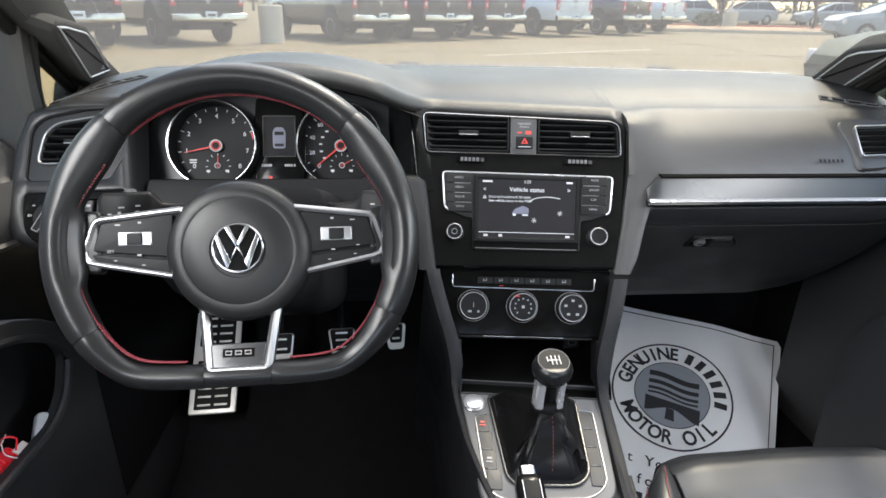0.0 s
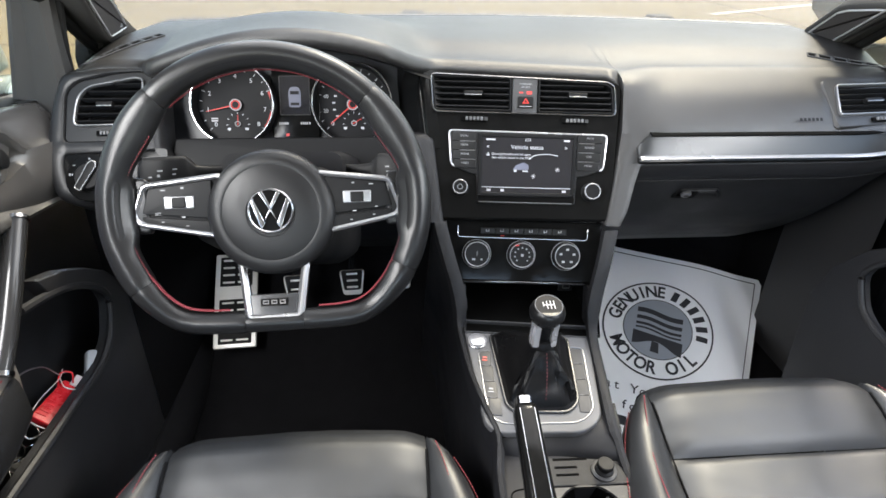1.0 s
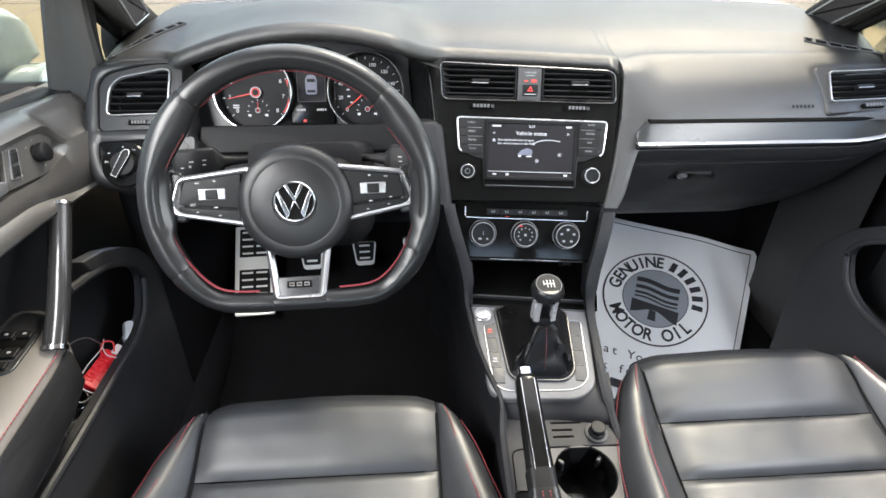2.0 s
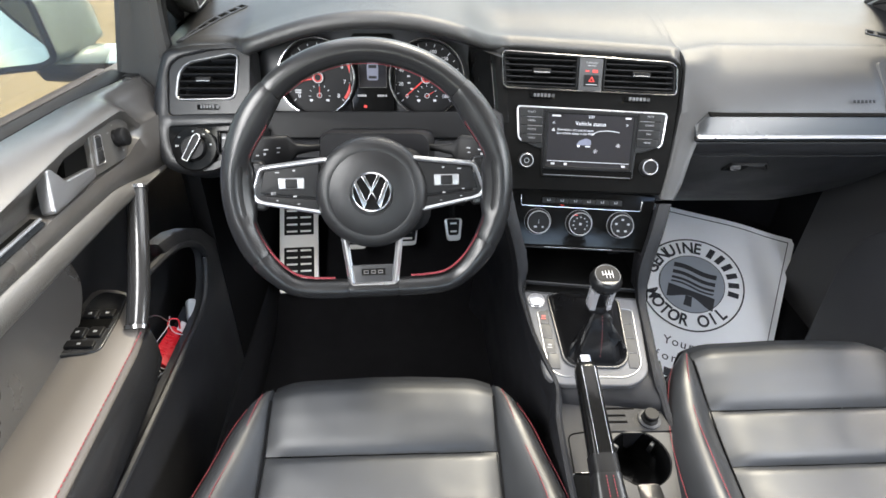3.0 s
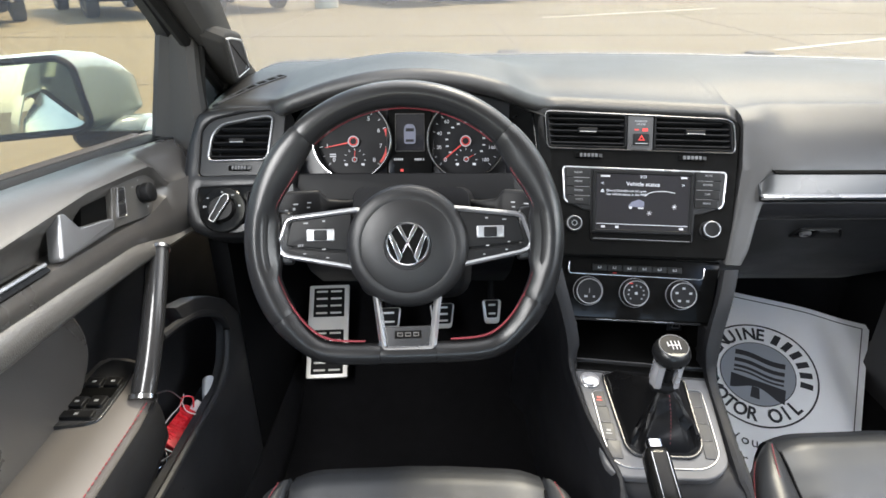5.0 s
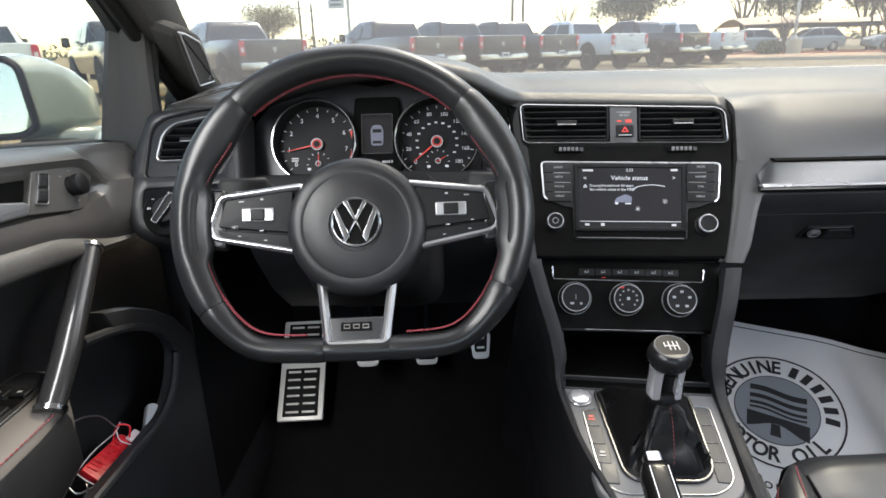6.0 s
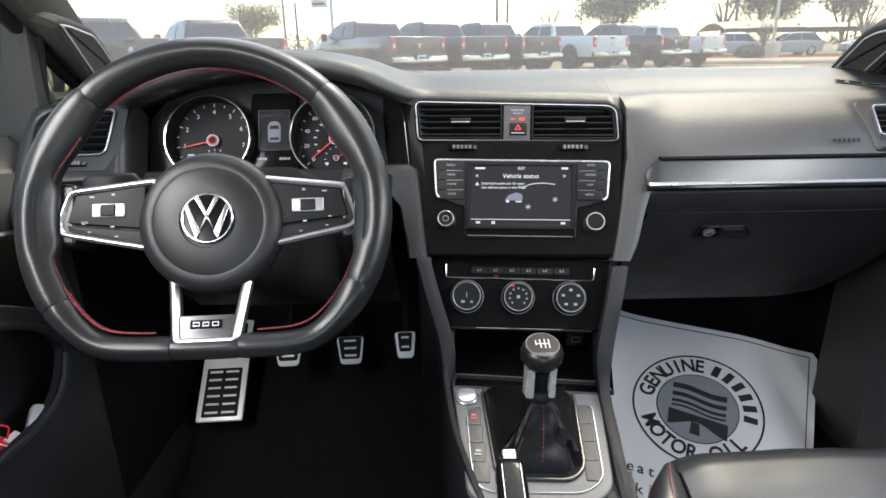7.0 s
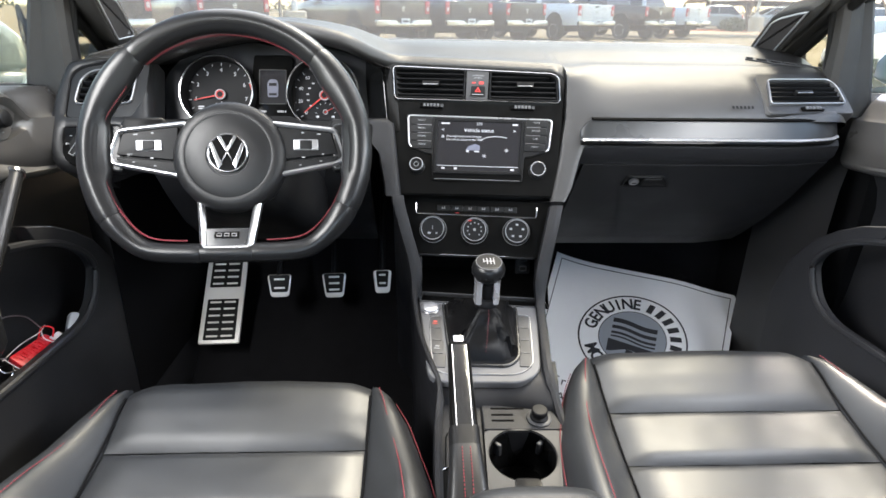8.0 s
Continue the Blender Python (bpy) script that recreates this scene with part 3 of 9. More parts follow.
def pad_column(x):
    """Front skirt and top of the dash pad at one station."""
    zl = lip_z(x)
    yc, zc = 1.060 - 0.105 * (x - 0.337), 1.013 - 0.030 * (x - 0.337)
    dr = [(1.09, zl - 0.030), (1.030, zl - 0.027), (1.003, zl - 0.019), (0.999, zl - 0.007), (1.008, zl + 0.002)]
    ce = [(yc + 0.03, zc - 0.034), (yc + 0.010, zc - 0.020), (yc + 0.001, zc - 0.006), (yc + 0.005, zc), (yc + 0.016, zc + 0.006)]
    q = max(0.0, min(0.0239, x - 0.4646))
    fall = 0.024 - math.sqrt(0.024 ** 2 - q * q)
    ce = [(y - 0.574 * fall * w, z - fall * w) for (y, z), w in zip(ce, (1, 1, 1, 0.8, 0.2))]
    le = [(1.050, 1.004), (1.046, 1.012), (1.046, 1.018), (1.052, 1.023), (1.064, 1.026)]
    pa = [(0.975, 0.934), (0.984, 0.950), (1.012, 0.980), (1.045, 1.000), (1.075, 1.012)]
    wl = 1 - smoothstep(-0.225, -0.19, x)
    wp = 0.0 if x < 0.489 else 1.0
    if wp:
        pa = [(face_y(x, 0.934), 0.934), (face_y(x, 0.950), 0.950), (face_y(x, 0.980), 0.980), (face_y(x, 1.000) + 0.002, 1.000), (1.075 - 0.018 * (1 - smoothstep(0.489, 0.56, x)), 1.012 - 0.0023 * (1 - smoothstep(0.489, 0.54, x)))]
        e = 0.045 * max(0.0, (x - 0.925) / 0.06) ** 2
        pa = [(y + e, z) for y, z in pa]
    wc = smoothstep(0.120, 0.225, x) * (1 - wp)
    wdv = max(0.0, 1 - wl - wp - wc)
    sk = [tuple(wl * a[i] + wdv * b[i] + wc * c[i] + wp * d[i] for i in (0, 1)) for a, b, c, d in zip(le, dr, ce, pa)]
    end = max(0.0, (abs(x - CX) - 0.60) / 0.10)
    drop = 0.05 * end * end
    back = 1.53 - 0.16 * ((x - CX) / 0.66) ** 2
    col = [(y, z - drop) for y, z in sk]
    y0, z0 = sk[-1]
    for t in (0.04, 0.09, 0.15, 0.22, 0.3, 0.4, 0.5, 0.6, 0.7, 0.8, 0.9, 0.96, 1.0):
        y = y0 + (back - y0) * t
        flat = 1.018 + 0.018 * smoothstep(1.05, 1.25, y) - 0.006 * smoothstep(1.3, 1.5, y)
        bul = max(0.0, z0 - 1.018) * (1 - smoothstep(1.08, 1.42, y))
        z = flat + bul
        k = smoothstep(0, 0.22, t)
        col.append((y, z0 * (1 - k) + z * k - drop))
    col.append((back + 0.03, 0.995 - drop))
    if 0.489 < x < 0.4897:
        # left border of the passenger face follows the stack's edge, with a narrow return behind it
        back = 0.02 if x < 0.4894 else 0.0
        crest = pad_column(0.4885)
        return [(x - 0.001 - 0.070 * max(0.0, 1.0 - z), y + (back if k < 2 else 0.3 * back if k == 2 else 0.0), z) if k < 4 else crest[k] for k, (y, z) in enumerate(col)]
    return [(x, y, z) for y, z in col]


dash = thing("dashboard", (CX, 1.2, 0.9), "dark grey soft-touch dashboard with a hooded instrument binnacle", "dashboard")
stations = sorted([-0.365 + 0.0115 * i for i in range(123)] + [0.470, 0.4745, 0.4785, 0.481, 0.483, 0.485, 0.487, 0.4885, 0.4892, 0.4896, 0.492])
bm = bmesh.new()
sheet(bm, [smooth_path(pad_column(x), 3) for x in stations])
RM = fm((0.875, 0.997, 0.962), (1, 0.10, 0), (0, 0.060, 0.048))
RMI = RM.inverted()
for v in bm.verts:
    l = RMI @ v.co
    k = (1 - smoothstep(0.070, 0.081, abs(l.x - 0.021))) * (1 - smoothstep(0.034, 0.043, abs(l.y - 0.0195)))
    if k > 0 and l.z > -0.008:
        v.co = RM @ Vector((l.x, l.y, l.z + (-0.008 - l.z) * k))
gone = [f for f in bm.faces if abs((RMI @ f.calc_center_median()).x - 0.019) < 0.064 and abs((RMI @ f.calc_center_median()).y - 0.0235) < 0.024]
bmesh.ops.delete(bm, geom=gone, context="FACES")
part("upper_pad", bm, PAD, dash, "soft grained upper pad", 60)

# binnacle inside: a dark shroud behind the lip
bm = bmesh.new()
rows = []
for y, k in ((1.03, 1.0), (1.10, 0.97), (1.13, 0.95)):
    rows.append([(0.20 * u * k - 0.004, y, 0.90 + (lip_z(0.2 * u) - 0.028 - 0.90) * k) for u in [i / 10 for i in range(-10, 11)]])
sheet(bm, rows)
part("binnacle_lining", bm, BLACK, dash)

# added black panel behind the dials, blocks daylight leaking through the gap
bm = bmesh.new()
us = [i / 12 for i in range(-12, 13)]
sheet(bm, [[(-0.015 + 0.26 * u, 1.118 + 0.02 * abs(u), 0.84) for u in us], [(-0.015 + 0.26 * u, 1.118 + 0.02 * abs(u), 1.012 + 0.046 * max(0.0, 1 - (0.26 * u / 0.205) ** 2)) for u in us]], 0.004, (0, 1, 0))
part("binnacle_light_block", bm, FELT, dash)

# flank beside the centre stack: the pad runs down it to a seam
def lerp_list(pts, v):
    for (a, p), (b, q) in zip(pts, pts[1:]):
        if a >= v >= b:
            return p + (q - p) * (a - v) / (a - b)
    return pts[-1][1]


bm = bmesh.new()
rows = []
for i in range(25):
    z = 0.936 - 0.124 * i / 24
    xi = lerp_list([(1.0, 0.4895), (0.94, 0.4855), (0.871, 0.471), (0.811, 0.455)], z)
    xo = lerp_list([(1.0, 0.54), (0.93, 0.54), (0.905, 0.53), (0.893, 0.511), (0.87, 0.502), (0.831, 0.489), (0.81, 0.477)], z)
    row = []
    for u in (0, 0, 0.08, 0.3, 0.5, 0.7, 0.88, 1.0, 1.0):
        x = xi + (xo - xi) * u
        y = face_y(x, z)
        row.append((x, y + (0.002 if u in (0, 1.0) else 0), z))
    row[0] = (row[0][0] - 0.0005, row[0][1] + 0.014, z)
    row[-1] = (row[-1][0] + 0.002, row[-1][1] + 0.045, z)
    rows.append(row)
rows.append([(x, y + 0.03, z - 0.001) for x, y, z in rows[-1]])
sheet(bm, rows)
part("stack_flank", bm, PAD, dash, "soft grained flank beside the centre stack", 50)

# passenger trim strip: gloss wedge with a chrome line under it
def strip_y(x):
    """Front of the strip, which turns back with the dash at its outer end."""
    return 0.962 + 0.030 * smoothstep(0.85, 1.0, x) + 0.045 * max(0.0, (x - 0.925) / 0.06) ** 2


bm = bmesh.new()
def trim_ring(x):
    k = smoothstep(0.497, 0.527, x)
    y = strip_y(x)
    hi = 0.914 + 0.021 * k
    return [(x, y - 0.002, 0.906), (x, y + 0.000, 0.911), (x, y + 0.011, hi), (x, y + 0.05, hi + 0.002), (x, y + 0.05, 0.90)]
loft(bm, [trim_ring(x) for x in [0.505, 0.507, 0.510, 0.513, 0.517, 0.522, 0.527] + [0.5375 + 0.0225 * i for i in range(20)]])
trim = part("trim_strip", bm, GLOSSTRIM, dash, "gloss grey passenger trim strip")
bm = bmesh.new()
loft(bm, [[(x, y - 0.007, 0.9032), (x, y - 0.009, 0.9050), (x, y - 0.004, 0.9074), (x, y + 0.02, 0.9045)] for x, y in ((0.507 + 0.0227 * i, strip_y(0.507 + 0.0227 * i)) for i in range(21))])
part("chrome_line", bm, RING, trim, "bright chrome line")
bm = bmesh.new()
loft(bm, [[(x, y - 0.004, 0.8965), (x, y - 0.006, 0.9000), (x, y - 0.0045, 0.9040), (x, y + 0.02, 0.9000)] for x, y in ((0.505 + 0.0230 * i, strip_y(0.505 + 0.0230 * i)) for i in range(21))])
part("strip_base", bm, PIANO, trim, "gloss black base of the strip")
bm = bmesh.new()
loft(bm, [[(x, y + 0.007, 0.9345), (x, y + 0.006, 0.9365), (x, y + 0.012, 0.9385), (x, y + 0.03, 0.9365)] for x, y in ((0.524 + 0.0220 * i, strip_y(0.524 + 0.0220 * i)) for i in range(21))])
part("strip_edge", bm, VOID, trim, "black upper edge of the strip")
# lower passenger dash
bm = bmesh.new()
low = [(0.968, 0.9005), (0.962, 0.892), (0.968, 0.872), (0.985, 0.858)]
sheet(bm, [[(x, y + 0.030 * smoothstep(0.85, 1.0, x), z) for x in [0.505 + 0.0252 * i for i in range(19)]] for y, z in low], 0.03, (0, 1, 0))
part("lower_ledge", bm, LOWER, dash)

glove = thing("glovebox", (0.74, 1.03, 0.8), "black grained glovebox lid with a recessed latch", "glovebox")
gl_prof = [(0.984, 0.857), (0.996, 0.845), (1.022, 0.815), (1.060, 0.770), (1.120, 0.710), (1.19, 0.650), (1.235, 0.617), (1.26, 0.617)]
bm = bmesh.new()
sheet(bm, [[(x, y + 0.03 * smoothstep(0.85, 1.0, x), z) for x in [0.520 + 0.0245 * i for i in range(19)]] for y, z in gl_prof], 0.03, (0, 0.7, 0.7))
part("lid", bm, LOWER, glove)
bm = bmesh.new()
sheet(bm, [[(x, y + 0.004, z) for x in (0.462, 0.49, 0.516)] for y, z in gl_prof], 0.03, (0, 0.7, 0.7))
part("side_cover", bm, LOWER, glove)
# lower outer end of the dash, turning back towards the bulkhead
bm = bmesh.new()
sheet(bm, [[(x, y + 0.030 * smoothstep(0.85, 1.0, x) + 0.045 * max(0.0, (x - 0.925) / 0.06) ** 2 - 0.0005, z) for x in (0.9555, 0.962, 0.970, 0.978, 0.986, 0.994, 1.002, 1.010, 1.018)] for y, z in [(0.985, 0.950), (0.972, 0.934), (0.966, 0.905)] + low[1:3] + gl_prof[:-1]])
part("dash_end", bm, LOWER, dash, "dark rounded outer end of the dashboard", 60)
GM = fm((0.640, 1.0165, 0.8215), (1, 0, 0), (0, -0.66, 0.75))
gl_out = rpoly([(-0.038, -0.015), (0.050, -0.017), (0.040, 0.004), (0.030, 0.016), (-0.034, 0.016)], 0.003)
bm = bmesh.new()
frame_ring(bm, gl_out, 0.003, -0.004, 0.004, GM)
latch = part("latch_recess", bm, BLACK, glove)
bm = bmesh.new()
prism(bm, inset(gl_out, 0.003), -0.004, 0.001, GM)
part("latch_plate", bm, VOID, glove)
bm = bmesh.new()
prism(bm, rpoly([(-0.005, -0.010), (0.045, -0.011), (0.030, 0.010), (-0.002, 0.011)], 0.004), 0.0, 0.006, GM, 0.002)
part("latch_handle", bm, BLACK, glove)
bm = bmesh.new()
lathe(bm, [(0.0085, 0.0), (0.0085, 0.005), (0.007, 0.0062), (0.0001, 0.0062)], at(GM, -0.018, 0.0), 20)
lock = part("lock_cylinder", bm, SATIN, glove, "small metal lock")
bm = bmesh.new()
box(bm, (-0.018, 0.0, 0.0066), (0.008, 0.0015, 0.001), GM)
part("key_slot", bm, VOID, lock)
bm = bmesh.new()
box(bm, (0.0, 0.0165, 0.0045), (0.05, 0.0012, 0.001), GM)
part("latch_edge", bm, GREY, latch)

# airbag mark
AM = fm((0.775, 0.984, 0.9535), (1, 0, 0), (0, 0.62, 0.78))
bars([(-0.016 + 0.0065 * i, 0, 0.004, 0.005) for i in range(6)], AM, 0.003, BLACK, dash, "embossed_mark")

# ---- left fascia with vent and light switch ----
LM = fm((-0.262, 0.990, 0.955), (1, 0, 0), (0, 0.045, 0.065))
bm = bmesh.new()
fas = rpoly([(-0.0600, 0.080), (-0.02, 0.086), (0.066, 0.090), (0.074, 0.0), (0.078, -0.034), (0.088, -0.042), (0.088, -0.094), (0.040, -0.099), (0.012, -0.113), (-0.0139, -0.1175), (-0.0468, -0.113), (-0.068, -0.104), (-0.0785, -0.080), (-0.0855, -0.0354), (-0.081, 0.0237), (-0.070, 0.0707)][::-1], [0.03] * 9 + [0.010] * 7, 8)
left_out = rpoly([(-0.0470, -0.0035), (0.0440, -0.0015), (0.0500, 0.066), (0.0380, 0.0690), (-0.0270, 0.0560), (-0.0420, 0.040)], 0.012)
vent_rec = rpoly([(-0.0575, -0.0265), (0.0467, -0.0240), (0.0640, 0.0107), (0.0660, 0.0740), (0.0414, 0.0785), (0.0081, 0.0752), (-0.0430, 0.0625), (-0.0575, 0.0466)], [0.009, 0.006, 0.01, 0.006, 0.01, 0.01, 0.01, 0.012])
switch_rec = rpoly([(-0.0560, -0.0430), (-0.0560, -0.0680), (-0.0440, -0.0930), (-0.0141, -0.1100), (0.0132, -0.1075), (0.0280, -0.0988), (0.0450, -0.0900), (0.0820, -0.0890), (0.0820, -0.0380)], [0.006, 0.014, 0.016, 0.02, 0.012, 0.008, 0.01, 0.004, 0.004])
body_with_holes(bm, fas if area2(fas) > 0 else fas[::-1], [h if area2(h) > 0 else h[::-1] for h in (vent_rec, switch_rec)], [(0.0, -0.06), (0.0, -0.022), (0.002, -0.014), (0.0055, -0.0075), (0.0095, -0.004), (0.013, -0.003)], LM, 0.014)
part("left_fascia", bm, FASCIA, dash, "", 50)
bm = bmesh.new()
holed(bm, inset(vent_rec, 0.0002), left_out, -0.018, -0.008, LM, 0.002)
part("vent_surround", bm, FASCIA, dash)
bm = bmesh.new()
sr_in = inset(switch_rec if area2(switch_rec) > 0 else switch_rec[::-1], 0.0002)
prism(bm, sr_in, -0.018, -0.0055, LM, 0.001)
part("switch_panel", bm, PIANO, dash)
# end of the dash towards the door
bm = bmesh.new()
loft(bm, [[(-0.352, 1.10, 0.99), (-0.350, 1.07, 0.965), (-0.345, 1.02, 0.90), (-0.335, 1.0, 0.86), (-0.32, 1.05, 0.80), (-0.352, 1.14, 0.90)], [(-0.30, 1.08, 1.0), (-0.30, 1.05, 0.975), (-0.30, 0.99, 0.90), (-0.30, 0.98, 0.86), (-0.28, 1.03, 0.80), (-0.30, 1.14, 0.90)]])
part("end_cap", bm, DOORLOW, dash)


def span(pts, y):
    """Left and right edge of an outline at a height."""
    xs = []
    k = len(pts)
    for i in range(k):
        (x0, y0), (x1, y1) = pts[i - 1], pts[i]
        if (y0 - y) * (y1 - y) <= 0 and abs(y1 - y0) > 1e-9:
            xs.append(x0 + (x1 - x0) * (y - y0) / (y1 - y0))
    return (min(xs), max(xs)) if len(xs) > 1 else None


def vent(m, out, slats, label, tab, wheel, bright=True, group="air vents"):
    v = thing("air_vent", tuple(m.translation), label, "air vent", group)
    bm = bmesh.new()
    prism(bm, inset(out, 0.002), -0.05, -0.030, m)
    part("duct", bm, VOID, v)
    bm = bmesh.new()
    a = ring3(bm, inset(out, 0.002), m, 0.0)
    b = ring3(bm, inset(out, 0.004), m, -0.035)
    bridge(bm, a, b)
    part("vent_box", bm, BLACK, v)
    bm = bmesh.new()
    frame_ring(bm, out, 0.0026, -0.004, 0.0035, m, 0.001)
    part("vent_frame", bm, SATIN if bright else BLACK, v, "satin chrome frame" if bright else "")
    inn = inset(out, 0.0035)
    lo, hi = min(p[1] for p in inn), max(p[1] for p in inn)
    for i in range(slats):
        y = lo + (hi - lo) * (i + 0.5) / slats
        e = span(inn, y)
        if not e:
            continue
        bm = bmesh.new()
        rings = []
        for x in (e[0], e[1]):
            rings.append([m @ Vector((x, y + dy, z)) for dy, z in ((-0.0022, -0.012), (-0.0020, -0.001), (-0.0012, 0.0004), (0.0006, -0.0004), (0.0006, -0.012))])
        loft(bm, rings)
        part("slat", bm, BLACK, v)
    bm = bmesh.new()
    prism(bm, rpoly([(tab[0] - tab[2] / 2, tab[1] + 0.002), (tab[0] + tab[2] / 2, tab[1] + 0.002), (tab[0] + tab[2] / 2 - 0.002, tab[1] - 0.005), (tab[0] - tab[2] / 2 + 0.002, tab[1] - 0.005)], 0.002), -0.003, 0.006, m, 0.0015)
    t = part("tab", bm, BLACK, v)
    bm = bmesh.new()
    box(bm, (tab[0], tab[1] - 0.0045, 0.0055), (tab[2] - 0.004, 0.0014, 0.0024), m, 0.0004)
    part("tab_edge", bm, SATIN, t, "silver tab edge")
    if wheel:
        wx, wy, ww = wheel
        bm = bmesh.new()
        box(bm, (wx, wy, 0.0005), (ww + 0.010, 0.0075, 0.003), m, 0.001)
        part("wheel_recess", bm, VOID, v)
        bm = bmesh.new()
        for i in range(5):
            box(bm, (wx - ww / 2 + ww * (i + 0.5) / 5, wy, 0.0025), (ww / 7, 0.0055, 0.004), m, 0.0008)
        part("thumb_wheel", bm, SILVER, v, "ribbed grey thumb wheel")
        bars([(wx + ww / 2 + 0.004, wy, 0.005, 0.005)], m, 0.0022, GREY, v, "vent_mark")
    return v


vent(at(LM, 0, 0, -0.007), left_out, 6, "black slatted air vent in a chrome frame beside the door", (-0.003, 0.030, 0.024), (0.002, -0.013, 0.022))
right_out = rpoly([(-0.052, -0.005), (0.088, -0.005), (0.089, 0.034), (0.079, 0.0525), (-0.036, 0.0525)], 0.008)
vent(RM, right_out, 5, "black slatted air vent in a chrome frame at the passenger end", (0.018, 0.021, 0.032), (0.022, -0.0145, 0.030))
bm = bmesh.new()
holed(bm, rpoly([(-0.062, -0.025), (0.100, -0.025), (0.104, 0.045), (0.098, 0.064), (-0.058, 0.064)], 0.010), right_out, -0.022, -0.002, RM, 0.004)
part("vent_surround", bm, PAD, dash)
# demister slots on the pad ends


def pad_z(x, y):
    """Height of the pad's top at a point."""
    col = [(p[1], p[2]) for p in pad_column(x)][4:-1]
    for (a, za), (b, zb) in zip(col, col[1:]):
        if a <= y <= b:
            return za + (zb - za) * (y - a) / (b - a)
    return col[0][1]


for gx, gy, xd in ((-0.270, 1.127, (0.50, 0.866)), (0.912, 1.100, (0.91, -0.41))):
    def lay(l, w, up):
        """A point of the slot, laid on the pad."""
        x, y = gx + xd[0] * l - xd[1] * w, gy + xd[1] * l + xd[0] * w
        return Vector((x, y, pad_z(x, y) + up))

    g = thing("demister_grille", tuple(lay(0, 0, 0)), "slim black demister slot on the dash top", "grille", "demister slots")
    steps = [-0.075 + 0.0075 * i for i in range(21)]
    bm = bmesh.new()
    tube(bm, [lay(l, 0.0065, 0.001) for l in steps] + [lay(l, -0.0065, 0.001) for l in steps[::-1]], 0.0013, 6, closed=True)
    part("grille_frame", bm, GREY, g)
    # flat near-black sheet in place of the slot's shaded depth
    bm = bmesh.new()
    sheet(bm, [[lay(l, w, 0.0006) for w in (-0.006, -0.003, 0, 0.003, 0.006)] for l in steps])
    part("slot", bm, VOID, g)
    for i in range(6):
        l = -0.060 + 0.024 * i
        bm = bmesh.new()
        loft(bm, [[lay(l - 0.0035, w, 0.0006), lay(l - 0.002, w, 0.002), lay(l + 0.002, w, 0.002), lay(l + 0.0035, w, 0.0006)] for w in (-0.006, 0.0, 0.006)])
        part("rib", bm, GREY, g)

# light switch
lsw = thing("light_switch", tuple(LM @ Vector((-0.016, -0.0776, 0))), "round black headlight switch with a silver pointer", "switch")
SM = at(LM, -0.016, -0.0776, 0.0)
bm = bmesh.new()
lathe(bm, [(0.034, -0.004), (0.034, 0.001), (0.032, 0.003), (0.0001, 0.003)], SM, 40)
part("bezel", bm, PIANO, lsw)
bm = bmesh.new()
lathe(bm, [(0.0185, 0.003), (0.0180, 0.010), (0.0165, 0.012), (0.0001, 0.012)], SM, 36)
knob = part("knob", bm, BLACK, lsw)
PM = at(SM, 0, 0, 0.012, -28)
bm = bmesh.new()
prism(bm, rpoly([(-0.0045, -0.022), (0.0045, -0.022), (0.0060, 0.016), (0.003, 0.022), (-0.003, 0.022), (-0.0060, 0.016)], 0.002), 0.0, 0.005, PM, 0.0015)
part("pointer", bm, BLACK, knob)
bm = bmesh.new()
frame_ring(bm, rpoly([(-0.0048, -0.0222), (0.0048, -0.0222), (0.0062, 0.016), (0.003, 0.0222), (-0.003, 0.0222), (-0.0062, 0.016)], 0.002), 0.0012, 0.003, 0.0056, PM, 0.0003)
part("pointer_rim", bm, SATIN, knob, "silver pointer outline")
bars([(-0.027, 0.004, 0.0022, 0.0034), (-0.024, 0.004, 0.0016, 0.0026), (-0.022, 0.017, 0.0034, 0.0012), (-0.002, 0.026, 0.0022, 0.0022), (0.014, 0.0215, 0.0040, 0.0012), (0.0245, 0.006, 0.0030, 0.0022)], SM, 0.0034, MARK, lsw, "switch_symbol")
dim = thing("dimmer_switch", tuple(LM @ Vector((0.034, -0.067, 0))), "black ribbed dimmer wheel beside the light switch", "switch")
bm = bmesh.new()
frame_ring(bm, rrect(0.036, -0.068, 0.036, 0.036, 0.003), 0.002, -0.002, 0.003, LM)
part("bezel", bm, BLACK, dim)
for i in (0, 1):
    bm = bmesh.new()
    box(bm, (0.029 + 0.014 * i, -0.068, 0.002), (0.010, 0.028, 0.006), LM, 0.002)
    part("wheel_button", bm, FASCIA, dim)
bars([(0.029, -0.062, 0.005, 0.003), (0.043, -0.062, 0.0012, 0.010)], LM, 0.0055, MARK, dim, "switch_symbol")

# knee panel under the cluster and steering column
bm = bmesh.new()
kp = [(1.045, 0.890), (1.00, 0.886), (0.975, 0.880), (0.962, 0.868), (0.968, 0.845), (1.00, 0.80), (1.06, 0.73), (1.15, 0.66)]
sheet(bm, [[(x, y, z) for x in [-0.19 + 0.0205 * i for i in range(18)]] for y, z in kp], 0.02, (0, 1, 0))
part("knee_panel", bm, LOWER, dash)
